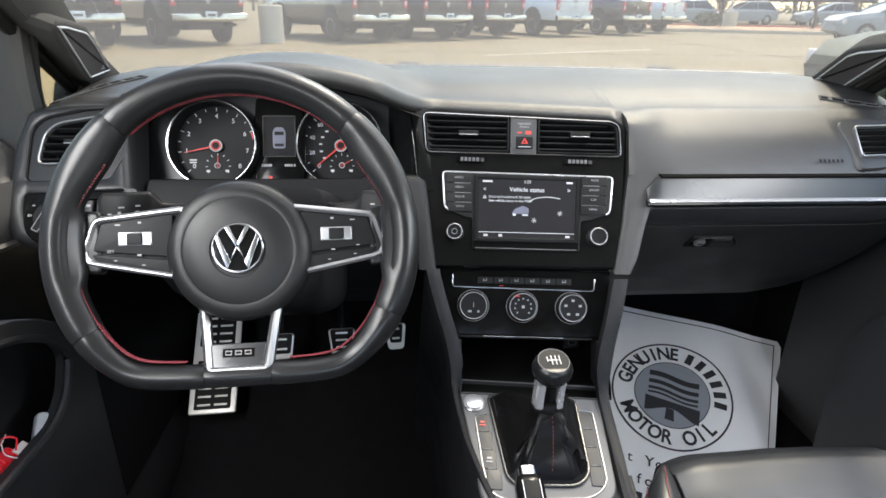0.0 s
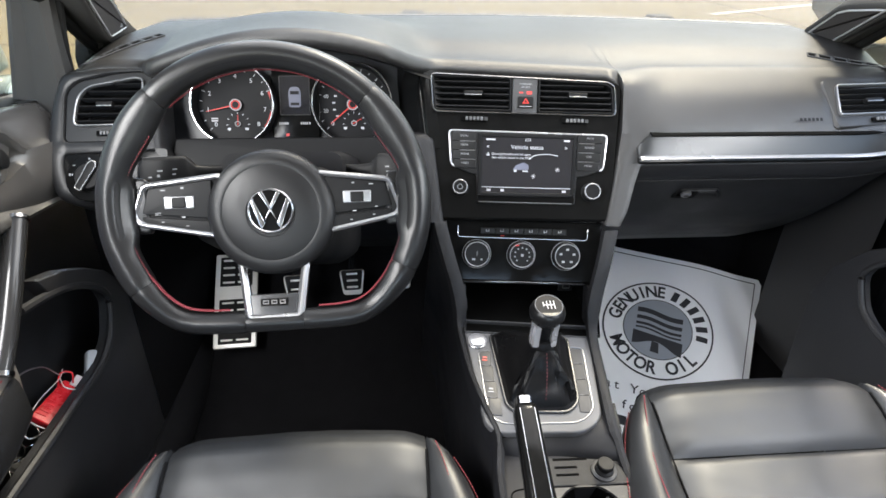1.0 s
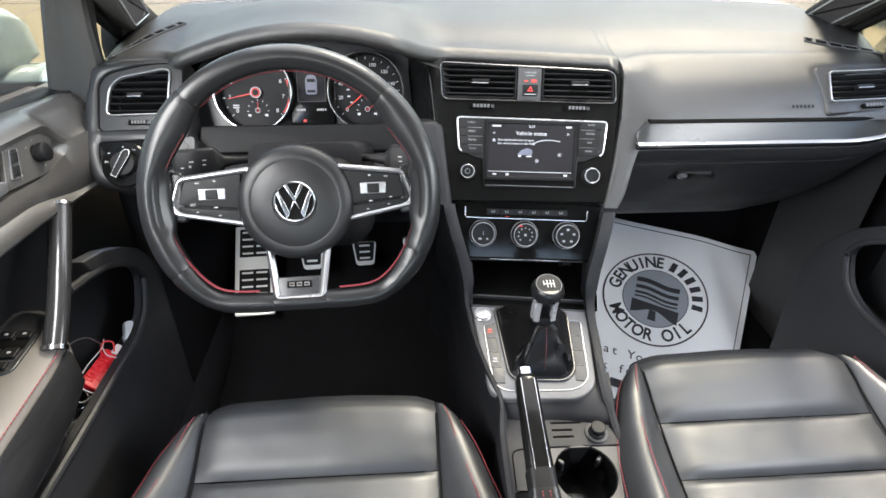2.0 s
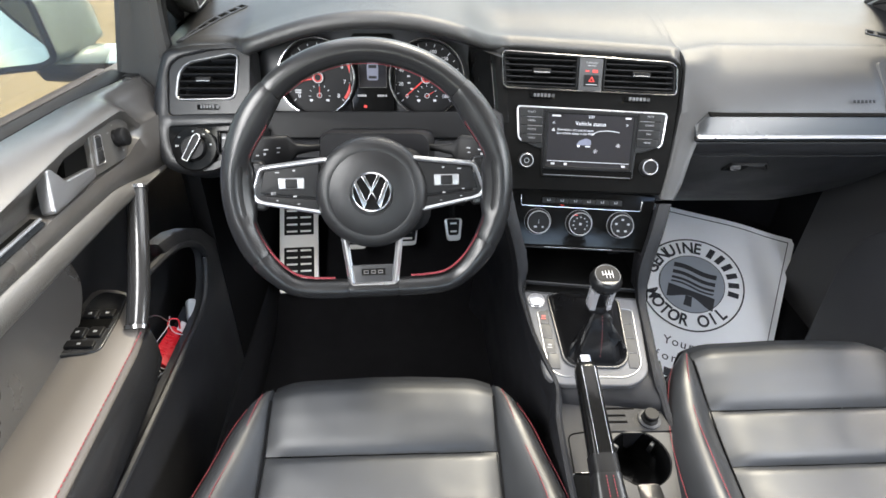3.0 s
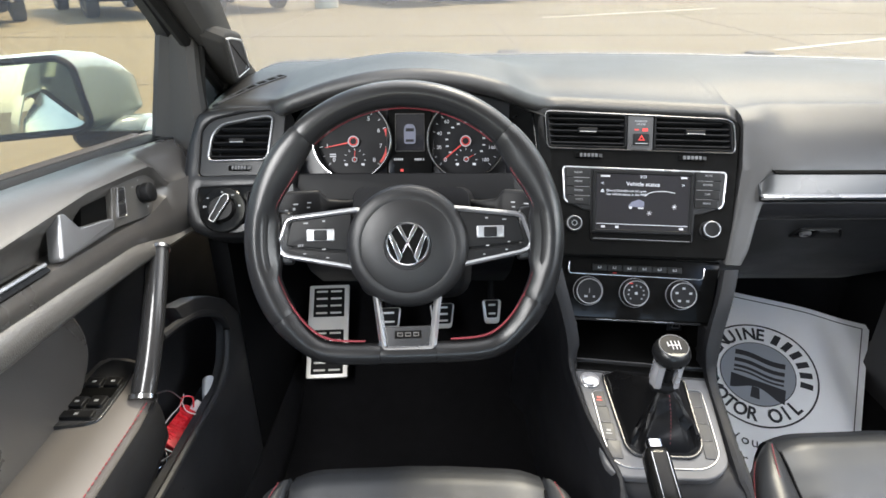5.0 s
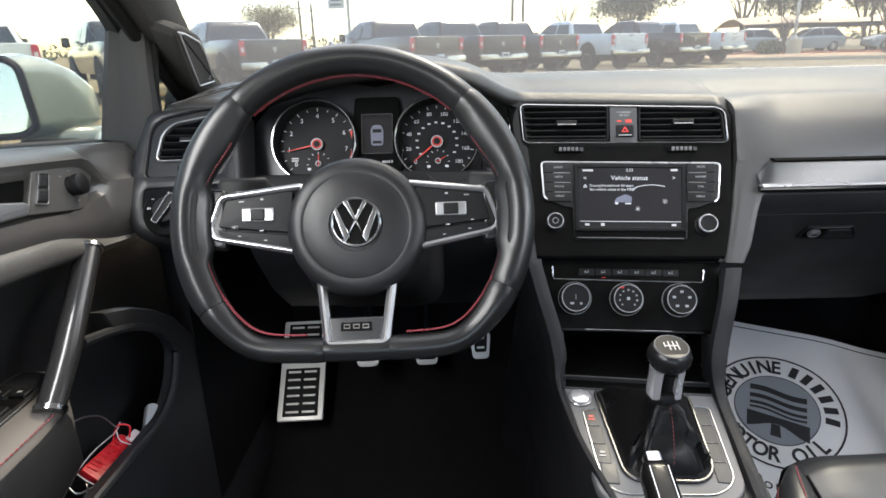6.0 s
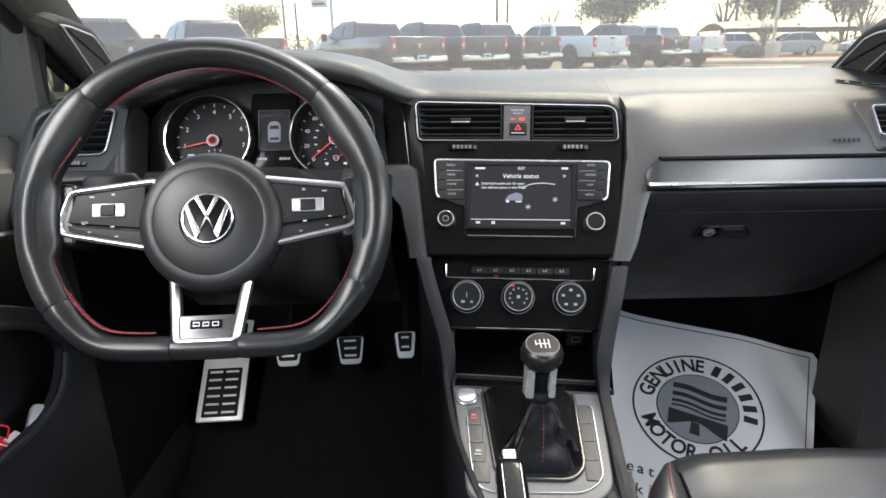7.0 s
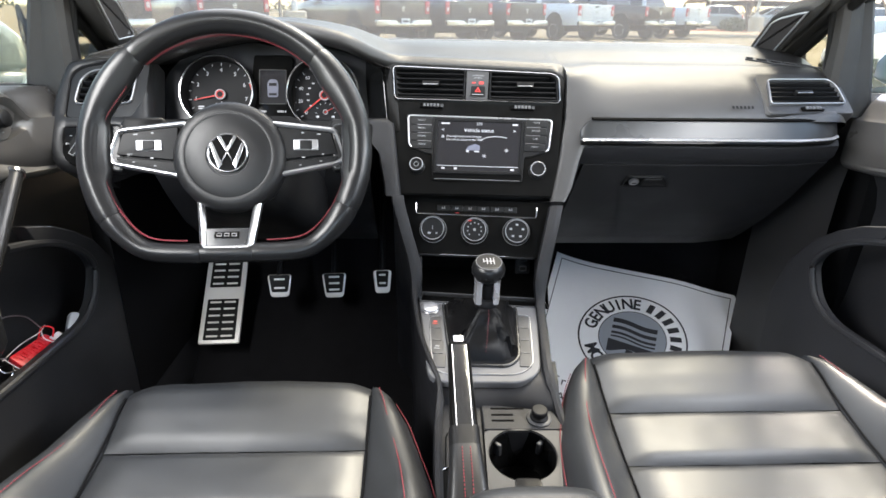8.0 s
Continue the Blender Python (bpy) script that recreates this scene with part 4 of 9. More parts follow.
# gloss border between the instruments and the centre stack, with a thin bright joint
bm = bmesh.new()
rows = []
for i in range(13):
    z = 0.908 + 0.106 * i / 12
    y = 1.002 + 0.570 * (z - 0.905)
    x = 0.1895 - 0.105 * (z - 0.905)
    rows.append([(x - 0.034, y + 0.052, z), (x - 0.020, y + 0.030, z), (x - 0.006, y + 0.011, z), (x - 0.001, y + 0.004, z), (x, y + 0.012, z)])
sheet(bm, rows)
part("gloss_border", bm, PIANO, dash, "gloss black instrument border", 40)
bm = bmesh.new()
rows = []
for i in range(13):
    z = 0.908 + 0.106 * i / 12
    y = 1.002 + 0.570 * (z - 0.905)
    x = 0.1905 - 0.105 * (z - 0.905)
    rows.append([(x, y + 0.014, z), (x + 0.001, y + 0.002, z), (x + 0.004, y - 0.001, z), (x + 0.018, y + 0.001, z), (x + 0.030, y + 0.010, z)])
sheet(bm, rows)
part("stack_border", bm, PIANO, dash, "gloss black border of the centre stack", 40)
bm = bmesh.new()
tube(bm, [(0.1895 - 0.105 * (z - 0.905), 1.002 + 0.570 * (z - 0.905) + 0.003, z) for z in (0.912, 0.94, 0.97, 1.0)], 0.0007, 6)
part("joint_line", bm, CHROME, dash, "thin bright joint line")
# flat grained flank under it, with a rounded upper corner and a turned-away side
bm = bmesh.new()
rows = []
for i in range(21):
    z = 0.926 - 0.111 * i / 20
    y = 1.000 + 0.630 * (z - 0.905)
    xr = 0.199 + 0.109 * (0.926 - z)
    xr -= 0.010 - math.sqrt(max(0.0, 0.010 ** 2 - max(0.0, z - 0.916) ** 2))
    xl = 0.146 + 0.030 * smoothstep(0.91, 0.87, z) + 0.010 * smoothstep(0.88, 0.815, z)
    row = [(xl - 0.004, y + 0.090, z), (xl - 0.002, y + 0.012, z), (xl, y + 0.002, z)]
    row += [(xl + (xr - xl) * u, y - 0.003 * (1 - (2 * u - 1) ** 2) - 0.002, z) for u in (0.05, 0.25, 0.5, 0.75, 0.95)]
    row += [(xr, y + 0.001, z), (xr + 0.001, y + 0.030, z)]
    rows.append(row)
rows.insert(0, [(x, max(y, 1.03), z - 0.001) for x, y, z in rows[0]])
rows.insert(1, [(x, y + 0.004, z + 0.001) for x, y, z in rows[1]])
rows.append([(x, y + 0.03, z + 0.001) for x, y, z in rows[-1]])
sheet(bm, rows)
part("knee_flank", bm, LOWER, dash, "flat grained flank beside the steering column", 50)
# ledge coloured black to carry the shadow of the instrument hood
bm = bmesh.new()
KP = fm((0.0, 1.005, 0.915), (1, 0, 0), (0, 0.55, 0.83))
prism(bm, rpoly([(-0.185, -0.032), (0.182, -0.032), (0.178, 0.012), (-0.180, 0.012)], 0.006), -0.02, 0.0, KP, 0.003)
part("cluster_ledge", bm, BLACK, dash)
col = thing("steering_column", (0, 0.9, 0.9), "black plastic steering column shroud", "column")
CM = fm((0, 0.769, 0.924), (1, 0, 0), (0, 0.413, 0.911))
bm = bmesh.new()
loft(bm, [[CM @ Vector((x * k, y * k - 0.012, z)) for x, y in rrect(0, 0, 0.135, 0.120, 0.03, 5)] for z, k in ((-0.03, 0.82), (-0.045, 0.95), (-0.09, 1.05), (-0.16, 1.2), (-0.26, 1.25))])
part("shroud", bm, BLACK, col)
bm = bmesh.new()
loft(bm, [[CM @ Vector((x * k, 0.036 + y * k, z)) for x, y in rrect(0, 0, 0.165, 0.07, 0.02, 5)] for z, k in ((-0.075, 0.9), (-0.12, 1.0), (-0.25, 1.1))])
part("upper_cowl", bm, KNOBCAP, col)
for s, word in ((-1, "turn signal and light stalk"), (1, "wiper stalk")):
    st = thing("column_stalk", (s * 0.14, 0.85, 0.94), "black " + word + " behind the steering wheel", "stalk", "column stalks")
    a, b = Vector((s * 0.055, 0.880, 0.928)), Vector((s * 0.172, 0.855, 0.930))
    bm = bmesh.new()
    d = b - a
    ex = d.normalized()
    TM = fm(a, ex * s, (0, 0.413, 0.911))
    L = d.length
    rings = []
    for t, h, w in ((0.0, 0.005, 0.006), (0.30, 0.005, 0.006), (0.46, 0.008, 0.008), (0.53, 0.0180, 0.011), (0.56, 0.0205, 0.013), (0.95, 0.0205, 0.013), (1.0, 0.016, 0.009)):
        rings.append([TM @ Vector((s * L * t, y, z)) for y, z in rrect(0, 0, 2 * h, 2 * w, 0.006, 3)])
    loft(bm, rings)
    part("lever", bm, BLACK, st)
    bars([(s * L * 0.66, 0.004, 0.005, 0.0016), (s * L * 0.67, -0.002, 0.004, 0.0014), (s * L * 0.80, 0.003, 0.006, 0.0018), (s * L * 0.82, -0.003, 0.003, 0.003), (s * L * 0.90, -0.004, 0.004, 0.0016)], TM, 0.0134, MARK, st, "stalk_symbol")

# ---- instrument cluster ----
KM = fm((-0.013, 1.080, 0.954), (1, 0, 0), (0, 0.37, 0.93))
clu = thing("instrument_cluster", (-0.013, 1.08, 0.954), "instrument cluster with two chrome-ringed dials and red needles", "gauges")
bm = bmesh.new()
prism(bm, rpoly([(-0.185, -0.068), (0.186, -0.068), (0.19, 0.03), (0.12, 0.11), (-0.12, 0.11), (-0.19, 0.03)], 0.02), -0.02, -0.006, KM)
part("back_panel", bm, mat("gloss_cluster_panel", (0.028, 0.029, 0.034), 0.34, rvary=0.04, spec=0.3), clu, "gloss blue-grey cluster panel")
bm = bmesh.new()
prism(bm, rpoly([(-0.034, -0.066), (0.036, -0.066), (0.040, 0.0), (0.034, 0.07), (-0.032, 0.07), (-0.038, 0.0)], 0.006), -0.006, 0.004, KM, 0.002)
part("middle_panel", bm, PIANO, clu)


def gauge(cx, count, labels, first, step, needle, word):
    g = part("dial", prism(bmesh.new(), circle(cx, 0, 0.0595, 64), -0.006, 0.0, KM), DIAL, clu)
    bm = bmesh.new()
    out = circle(cx, 0, 0.0620, 72)
    inn, inn0 = circle(cx, 0, 0.0592, 72), circle(cx, 0, 0.0585, 72)
    z = [ring3(bm, out, KM, -0.006), ring3(bm, out, KM, 0.026), ring3(bm, circle(cx, 0, 0.0608, 72), KM, 0.028), ring3(bm, inn, KM, 0.027), ring3(bm, inn0, KM, 0.0)]
    for a, b in zip(z, z[1:]):
        bridge(bm, a, b)
    part("bezel_tube", bm, BLACK, clu)
    bm = bmesh.new()
    frame_ring(bm, circle(cx, 0, 0.0622, 72), 0.0030, 0.024, 0.0295, KM, 0.0009)
    part("chrome_ring", bm, CHROME, clu, "chrome ring")
    for i in range(count):
        a = radians(first - step * i)
        bm = bmesh.new()
        box(bm, (0.0, 0.0, 0.0006), (0.0050 if i % 2 == 0 else 0.0035, 0.0009, 0.0006), at(KM, cx + 0.0535 * math.cos(a), 0.0535 * math.sin(a), 0, math.degrees(a)))
        part("tick", bm, LIT, g)
    for txt, a in labels:
        a = radians(a)
        writing(txt, 0.0095 if len(txt) < 2 else 0.0080, at(KM, cx + 0.0435 * math.cos(a), 0.0435 * math.sin(a), 0.0006), LIT, g, "digit")
    a = radians(needle)
    bm = bmesh.new()
    NM = at(KM, cx, 0, 0.004, needle)
    prism(bm, [(-0.004, -0.0012), (0.046, -0.0004), (0.046, 0.0004), (-0.004, 0.0012)], 0.0, 0.0012, NM)
    part("needle", bm, LITRED, clu, "red needle")
    bm = bmesh.new()
    lathe(bm, [(0.0085, 0.001), (0.0082, 0.006), (0.0070, 0.0075), (0.0001, 0.0078)], at(KM, cx, 0), 28)
    hub = part("hub", bm, DIAL, clu)
    bm = bmesh.new()
    frame_ring(bm, circle(cx, 0, 0.0088, 32), 0.0014, 0.004, 0.0082, KM, 0.0003)
    part("hub_ring", bm, LITGREY, hub)
    bm = bmesh.new()
    frame_ring(bm, circle(cx, 0, 0.0068, 28), 0.0016, 0.0070, 0.0084, KM, 0.0003)
    part("hub_glow", bm, LITRED, hub)
    # small gauge under the hub
    bm = bmesh.new()
    for i in range(9):
        a = radians(215 - 31 * i)
        box(bm, (0, 0, 0.0006), (0.0030, 0.0008, 0.0006), at(KM, cx + 0.001 + 0.0165 * math.cos(a), -0.0285 + 0.0165 * math.sin(a), 0, math.degrees(a)))
    part("small_scale", bm, LIT, g)
    bm = bmesh.new()
    frame_ring(bm, circle(cx + 0.001, -0.0285, 0.0042, 24), 0.0010, 0.001, 0.005, KM, 0.0003)
    part("small_hub", bm, LITGREY, g)
    bm = bmesh.new()
    prism(bm, [(-0.002, -0.0007), (0.014, -0.0003), (0.014, 0.0003), (-0.002, 0.0007)], 0.0, 0.0008, at(KM, cx + 0.001, -0.0285, 0.002, 88 if word == "tach" else 30))
    part("small_needle", bm, LITRED, g)
    for x, y in ((-0.013, -0.036), (0.014, -0.036)):
        bars([(cx + x, y, 0.005, 0.003)], KM, 0.0006, LIT, g, "printed_mark")
    return g


tach = gauge(-0.089, 17, [(str(i), 222 - 33 * i) for i in range(9)], 222, 16.5, 192, "tach")
bm = bmesh.new()
arc = [(-0.089 + r * math.cos(radians(a)), r * math.sin(radians(a))) for r, aa in ((0.0565, range(22, -43, -6)), (0.0520, range(-38, 23, 6))) for a in aa]
prism(bm, arc, 0.0002, 0.001, KM)
part("red_zone", bm, LITRED, tach, "red zone arc")
bars([(-0.123, -0.020, 0.010, 0.002), (-0.123, -0.0235, 0.010, 0.002)], KM, 0.0008, LITGREY, tach, "printed_mark")
speedo = gauge(0.090, 19, [(str(20 * i), 222 - 29.4 * i) for i in range(10)], 222, 14.7, 220, "speed")
bm = bmesh.new()
for i in range(13):
    a = radians(215 - 20.5 * i)
    box(bm, (0, 0, 0.0006), (0.0045, 0.0024, 0.0005), at(KM, 0.090 + 0.0300 * math.cos(a), 0.0300 * math.sin(a)))
part("inner_scale", bm, LITGREY, speedo)
mfd = part("display", prism(bmesh.new(), rrect(0.001, 0.014, 0.045, 0.058, 0.002), 0.004, 0.0052, KM), SCREEN, clu, "small colour display showing a car from above")
bm = bmesh.new()
frame_ring(bm, rrect(0.001, 0.014, 0.047, 0.060, 0.002), 0.0009, 0.004, 0.0062, KM, 0.0003)
part("display_edge", bm, SWITCHGREY, mfd)
bm = bmesh.new()
prism(bm, rpoly([(-0.008, -0.004), (0.010, -0.004), (0.0105, 0.020), (0.007, 0.027), (-0.005, 0.027), (-0.0085, 0.020)], 0.004), 0.0052, 0.0056, KM)
part("car_picture", bm, LITPINK, mfd)
bars([(0.001, 0.001, 0.013, 0.004), (0.001, 0.018, 0.013, 0.005)], KM, 0.0058, DIAL, mfd, "car_window_picture")
bars([(x, -0.0285, 0.0022, 0.0034) for x in (-0.0235, -0.0205, -0.0175, -0.0145, -0.0115, 0.0095, 0.0125, 0.0155, 0.0185, 0.0225)], KM, 0.0050, LITGREY, clu, "counter_mark")
bars([(-0.012, -0.046, 0.005, 0.004)], KM, 0.0050, LITRED, clu, "warning_light")
bm = bmesh.new()
prism(bm, rpoly([(-0.017, -0.066), (0.020, -0.066), (0.016, -0.056), (-0.013, -0.056)], 0.003), 0.002, 0.009, KM, 0.002)
btn = part("reset_button", bm, BLACK, clu)
bars([(0.001, -0.061, 0.006, 0.003)], KM, 0.0094, MARK, btn, "printed_mark")

# ---- steering wheel ----
wheel = thing("steering_wheel", (0, 0.769, 0.924), "black leather flat-bottomed steering wheel with red stitching and silver spokes", "steering wheel")
WM = fm((-0.002, 0.769, 0.924), (1, 0.045, 0), (0, 0.413, 0.911))


def rim_point(a, grow=0.0):
    """A point on the rim's middle line, flattened at the bottom."""
    r = 0.1652 + grow
    x, y = r * math.cos(a), 0.002 + r * math.sin(a)
    floor_y = -0.1305 - grow
    k = 0.014
    d = y - floor_y
    y = floor_y + (d + math.sqrt(d * d + k * k)) / 2
    return x, y


def rim_piece(a0, a1, n, r=0.0150, cover=True):
    """A length of rim: fuller thumb rests above the spokes and a web of leather flowing into them."""
    bm = bmesh.new()
    rings = []
    for i in range(n + 1):
        a = a0 + (a1 - a0) * i / n
        x, y = rim_point(a)
        x2, y2 = rim_point(a + 0.01)
        t = Vector((x2 - x, y2 - y, 0)).normalized()
        nrm = Vector((t.y, -t.x, 0))
        da = math.degrees(a) % 360
        up = abs(90 - da) if da < 270 else abs(90 - (da - 360))
        bulge, web, side = 0.0, 0.0, 0.0
        if cover:
            bulge = 0.0062 * math.exp(-((up - 58) / 13) ** 2) - 0.0012 * math.exp(-((up - 76) / 6) ** 2)
            web = smoothstep(0.046, 0.026, y) * smoothstep(-0.046, -0.026, y)
            side = 0.0014 * smoothstep(40, 60, up) * (1 - smoothstep(115, 130, up))
        pinch = 1 - 0.045 * max(math.exp(-((i) / 0.8) ** 2), math.exp(-((n - i) / 0.8) ** 2)) if cover else 1.0
        r1 = r * (1 - 0.20 * smoothstep(-0.085, -0.122, y))
        ring = []
        for j in range(20):
            b = 2 * math.pi * j / 20
            c, s = math.cos(b), math.sin(b)
            inn = max(0.0, -c)
            dip = 0.93 if j == 7 and cover else 1.0
            out = c * (r1 + side) * pinch * dip - inn * (bulge + 0.005 * web * inn)
            ring.append(WM @ (Vector((x, y, 0.008 - 0.003 * web * inn)) + nrm * out + Vector((0, 0, 1)) * s * r1 * 1.12 * pinch * dip * (1 - 0.25 * web * inn)))
        rings.append(ring)
    loft(bm, rings)
    return bm


pieces = [(46.3, 133.7), (134, 212), (212.3, 258.7), (259, 281), (281.3, 333), (333.3, 406)]
for i, (a, b) in enumerate(pieces):
    part("rim_section", rim_piece(radians(a), radians(b), max(12, int((b - a) / 1.5)), 0.0148 if i in (0, 3) else 0.0154), RIMLEATHER, wheel)
bm = rim_piece(radians(0), radians(360), 120, 0.0138, False)
part("rim_core", bm, BLACK, wheel)
for a0, a1, n in ((148, 171, 20), (196, 211, 16), (213, 250, 34), (290, 332, 36), (334, 344, 10), (369, 392, 20), (48, 132, 74)):
    bm = bmesh.new()
    top = a0 == 48
    for i in range(n):
        a = radians(a0 + (a1 - a0) * i / (n - 1))
        up = abs(90 - math.degrees(a) % 360) if math.degrees(a) % 360 < 270 else abs(450 - math.degrees(a) % 360)
        inn = 0.0152 + (0 if top else 0.0062 * math.exp(-((up - 58) / 13) ** 2) - 0.0012 * math.exp(-((up - 76) / 6) ** 2))
        x, y = rim_point(a, -inn)
        x2, y2 = rim_point(a + 0.02, -inn)
        t = Vector((x2 - x, y2 - y, 0)).normalized()
        p = Vector((x, y, 0.001 if top else 0.0115))
        q = t * 0.0019
        for d in (-1, 1):
            tube(bm, [WM @ (p - q * d + Vector((0, 0, 0.0028))), WM @ (p + q * d - Vector((0, 0, 0.0028)))], 0.00045 if top else 0.0009, 4)
    part("rim_stitching", bm, STITCH, wheel, "red cross stitching")
# hub and pad
bm = bmesh.new()
lathe(bm, [(0.060, -0.040), (0.069, -0.020), (0.0715, -0.006), (0.0700, 0.004), (0.0655, 0.0095), (0.056, 0.0125), (0.0535, 0.0118), (0.0515, 0.0128), (0.035, 0.0155), (0.027, 0.0158), (0.0262, 0.0140), (0.0001, 0.0140)], at(WM, 0.002, -0.006), 72)
hub = part("horn_pad", bm, HORN, wheel, "round soft horn pad")
EM = at(WM, 0.002, -0.004, 0.0142)
bm = bmesh.new()
lathe(bm, [(0.0252, 0.0), (0.0252, 0.0012), (0.0001, 0.0018)], EM, 48)
emb = part("emblem", bm, PIANO, wheel, "round chrome emblem")
bm = bmesh.new()
frame_ring(bm, circle(0, 0, 0.0252, 56), 0.0028, 0.0, 0.0036, EM, 0.0011)
part("emblem_ring", bm, CHROME, emb)
for pts in ([(-0.0125, 0.0205), (-0.0080, 0.0225), (0.0015, 0.0035), (-0.0015, 0.0015)], [(0.0125, 0.0205), (0.0080, 0.0225), (-0.0015, 0.0035), (0.0015, 0.0015)],
            [(-0.0215, 0.0105), (-0.0185, 0.0150), (-0.0060, -0.0135), (-0.0105, -0.0215)], [(0.0215, 0.0105), (0.0185, 0.0150), (0.0060, -0.0135), (0.0105, -0.0215)],
            [(-0.0110, -0.0210), (-0.0068, -0.0130), (0.0012, 0.0015), (-0.0015, 0.0018)], [(0.0110, -0.0210), (0.0068, -0.0130), (-0.0012, 0.0015), (0.0015, 0.0018)]):
    bm = bmesh.new()
    prism(bm, pts if area2(pts) > 0 else pts[::-1], 0.001, 0.0034, EM, 0.0008)
    part("emblem_bar", bm, CHROME, emb)


def sp(pts, s):
    return [(p[0] * s, p[1]) for p in pts]


for s in (-1, 1):
    spoke_out = rpoly(sp([(0.150, -0.006), (0.1375, 0.0305), (0.050, 0.0405), (0.050, -0.0345), (0.143, -0.0165)], s), 0.008)
    # leather bridge between rim and spoke
    bm = bmesh.new()
    prism(bm, rpoly(sp([(0.168, -0.022), (0.166, 0.040), (0.130, 0.036), (0.130, -0.026)], s), 0.006), -0.012, 0.002, WM, 0.004)
    part("spoke_arm", bm, RIMLEATHER, wheel)
    bm = bmesh.new()
    prism(bm, inset(spoke_out, 0.002), -0.016, -0.001, WM, 0.003)
    spoke = part("spoke", bm, BLACK, wheel)
    bm = bmesh.new()
    frame_ring(bm, spoke_out, 0.0060, -0.010, 0.005, WM, 0.0024)
    part("spoke_trim", bm, SATIN, wheel, "satin silver spoke surround")
    up = rpoly(sp([(0.1375, -0.003), (0.130, 0.0240), (0.062, 0.0325), (0.064, -0.0105)], s), 0.003)
    dn = rpoly(sp([(0.1385, -0.0055), (0.064, -0.0130), (0.064, -0.0265), (0.134, -0.0135)], s), 0.003)
    for o in (up, dn):
        bm = bmesh.new()
        prism(bm, o if area2(o) > 0 else o[::-1], -0.003, 0.0035, WM, 0.0012)
        part("button_field", bm, BLACK, spoke)
    bm = bmesh.new()
    box(bm, (s * 0.0975, 0.0085, 0.004), (0.032, 0.014, 0.003), WM, 0.0014)
    rock = part("rocker_frame", bm, SATIN, spoke, "silver rocker frame")
    bm = bmesh.new()
    box(bm, (s * 0.0975, 0.0085, 0.0055), (0.015, 0.0115, 0.003), WM, 0.0012)
    part("rocker", bm, BLACK, rock)
    bars([(s * 0.114, 0.0225, 0.005, 0.0012), (s * 0.0935, 0.0245, 0.003, 0.0018), (s * 0.094, -0.0075, 0.004, 0.0013), (s * 0.116, -0.0125, 0.003, 0.0010), (s * 0.090, -0.0175, 0.003, 0.0010)] + ([(0.119, -0.0035, 0.003, 0.0013)] if s > 0 else []), WM, 0.0038, MARK, spoke, "button_symbol")
    if s < 0:
        writing("SET", 0.0042, at(WM, -0.1205, -0.0035, 0.0038), MARK, spoke, "button_word")
# lower spoke
bm = bmesh.new()
prism(bm, rpoly([(-0.0200, -0.1060), (-0.0280, -0.1200), (0.0280, -0.1200), (0.0200, -0.1060)], 0.004), -0.014, -0.003, WM, 0.003)
part("lower_spoke", bm, PIANO, wheel)
FW = at(WM, 0, -0.058, -0.004) @ pose(0, 0, 0, -15, 0, 0)
bm = bmesh.new()
frame_ring(bm, rpoly([(-0.0425, 0.012), (-0.0315, -0.0720), (0.0315, -0.0720), (0.0425, 0.012)], [0.002, 0.008, 0.008, 0.002], 6), 0.0090, -0.008, 0.0050, FW, 0.0034)
fk = part("silver_fork", bm, FORKMETAL, wheel, "satin silver fork of the lower spoke")
bm = bmesh.new()
prism(bm, rpoly([(-0.0268, -0.0420), (-0.0235, -0.0660), (0.0235, -0.0660), (0.0268, -0.0420)], 0.002), -0.008, 0.0034, FW, 0.0010)
part("badge_plate", bm, GLOSSGREY, fk, "dark inset of the fork")
bars([(0.0, -0.0515, 0.0300, 0.0085)], FW, 0.0040, PIANO, fk, "badge_bar")
bars([(-0.0092, -0.0515, 0.0066, 0.0048), (0.0, -0.0515, 0.0066, 0.0048), (0.0092, -0.0515, 0.0066, 0.0048)], FW, 0.0046, CHROME, fk, "badge_bar")
bars([(-0.0092, -0.0515, 0.0042, 0.0018), (0.0, -0.0515, 0.0042, 0.0018), (0.0092, -0.0515, 0.0042, 0.0018)], FW, 0.0052, PIANO, fk, "badge_bar")

# ---- centre stack ----
ST = fm((0.337, 1.045, 1.003), (0.282, -0.030, 0), (0, 0.11, 0.19))
panel = thing("centre_stack", (0.337, 1.03, 0.92), "piano black centre stack panel with fingerprints", "panel")
bm = bmesh.new()
holed(bm, rpoly([(-0.1500, 0.010), (0.1530, -0.001), (0.1385, -0.214), (-0.1250, -0.217)], [0.006, 0.022, 0.004, 0.004]), rpoly([(-0.1400, 0.0035), (0.1275, -0.0040), (0.1390, -0.0110), (0.1415, -0.0545), (-0.1335, -0.0535)][::-1], 0.006), -0.03, -0.002, ST, 0.003)
part("upper_plate", bm, PIANO, panel)
for vx in (-1, 1):
    o = [(-0.1400, 0.0035), (-0.0150, 0.0020), (-0.0150, -0.0530), (-0.1335, -0.0530)] if vx < 0 else [(0.0228, 0.0005), (0.1270, -0.0040), (0.1385, -0.0110), (0.1410, -0.0540), (0.0220, -0.0540)]
    o = rpoly(o[::-1], 0.007 if vx < 0 else 0.006)
    o = inset(o, 0.0016)
    v = vent(ST, o, 5, "wide black slatted air vent in the centre stack", (-0.0747 if vx < 0 else 0.0835, -0.0235, 0.030), (-0.072 if vx < 0 else 0.080, -0.0635, 0.028), False)
mid = rpoly([(-0.0150, 0.0020), (0.0228, 0.0005), (0.0220, -0.0540), (-0.0150, -0.0530)][::-1], 0.001)
bm = bmesh.new()
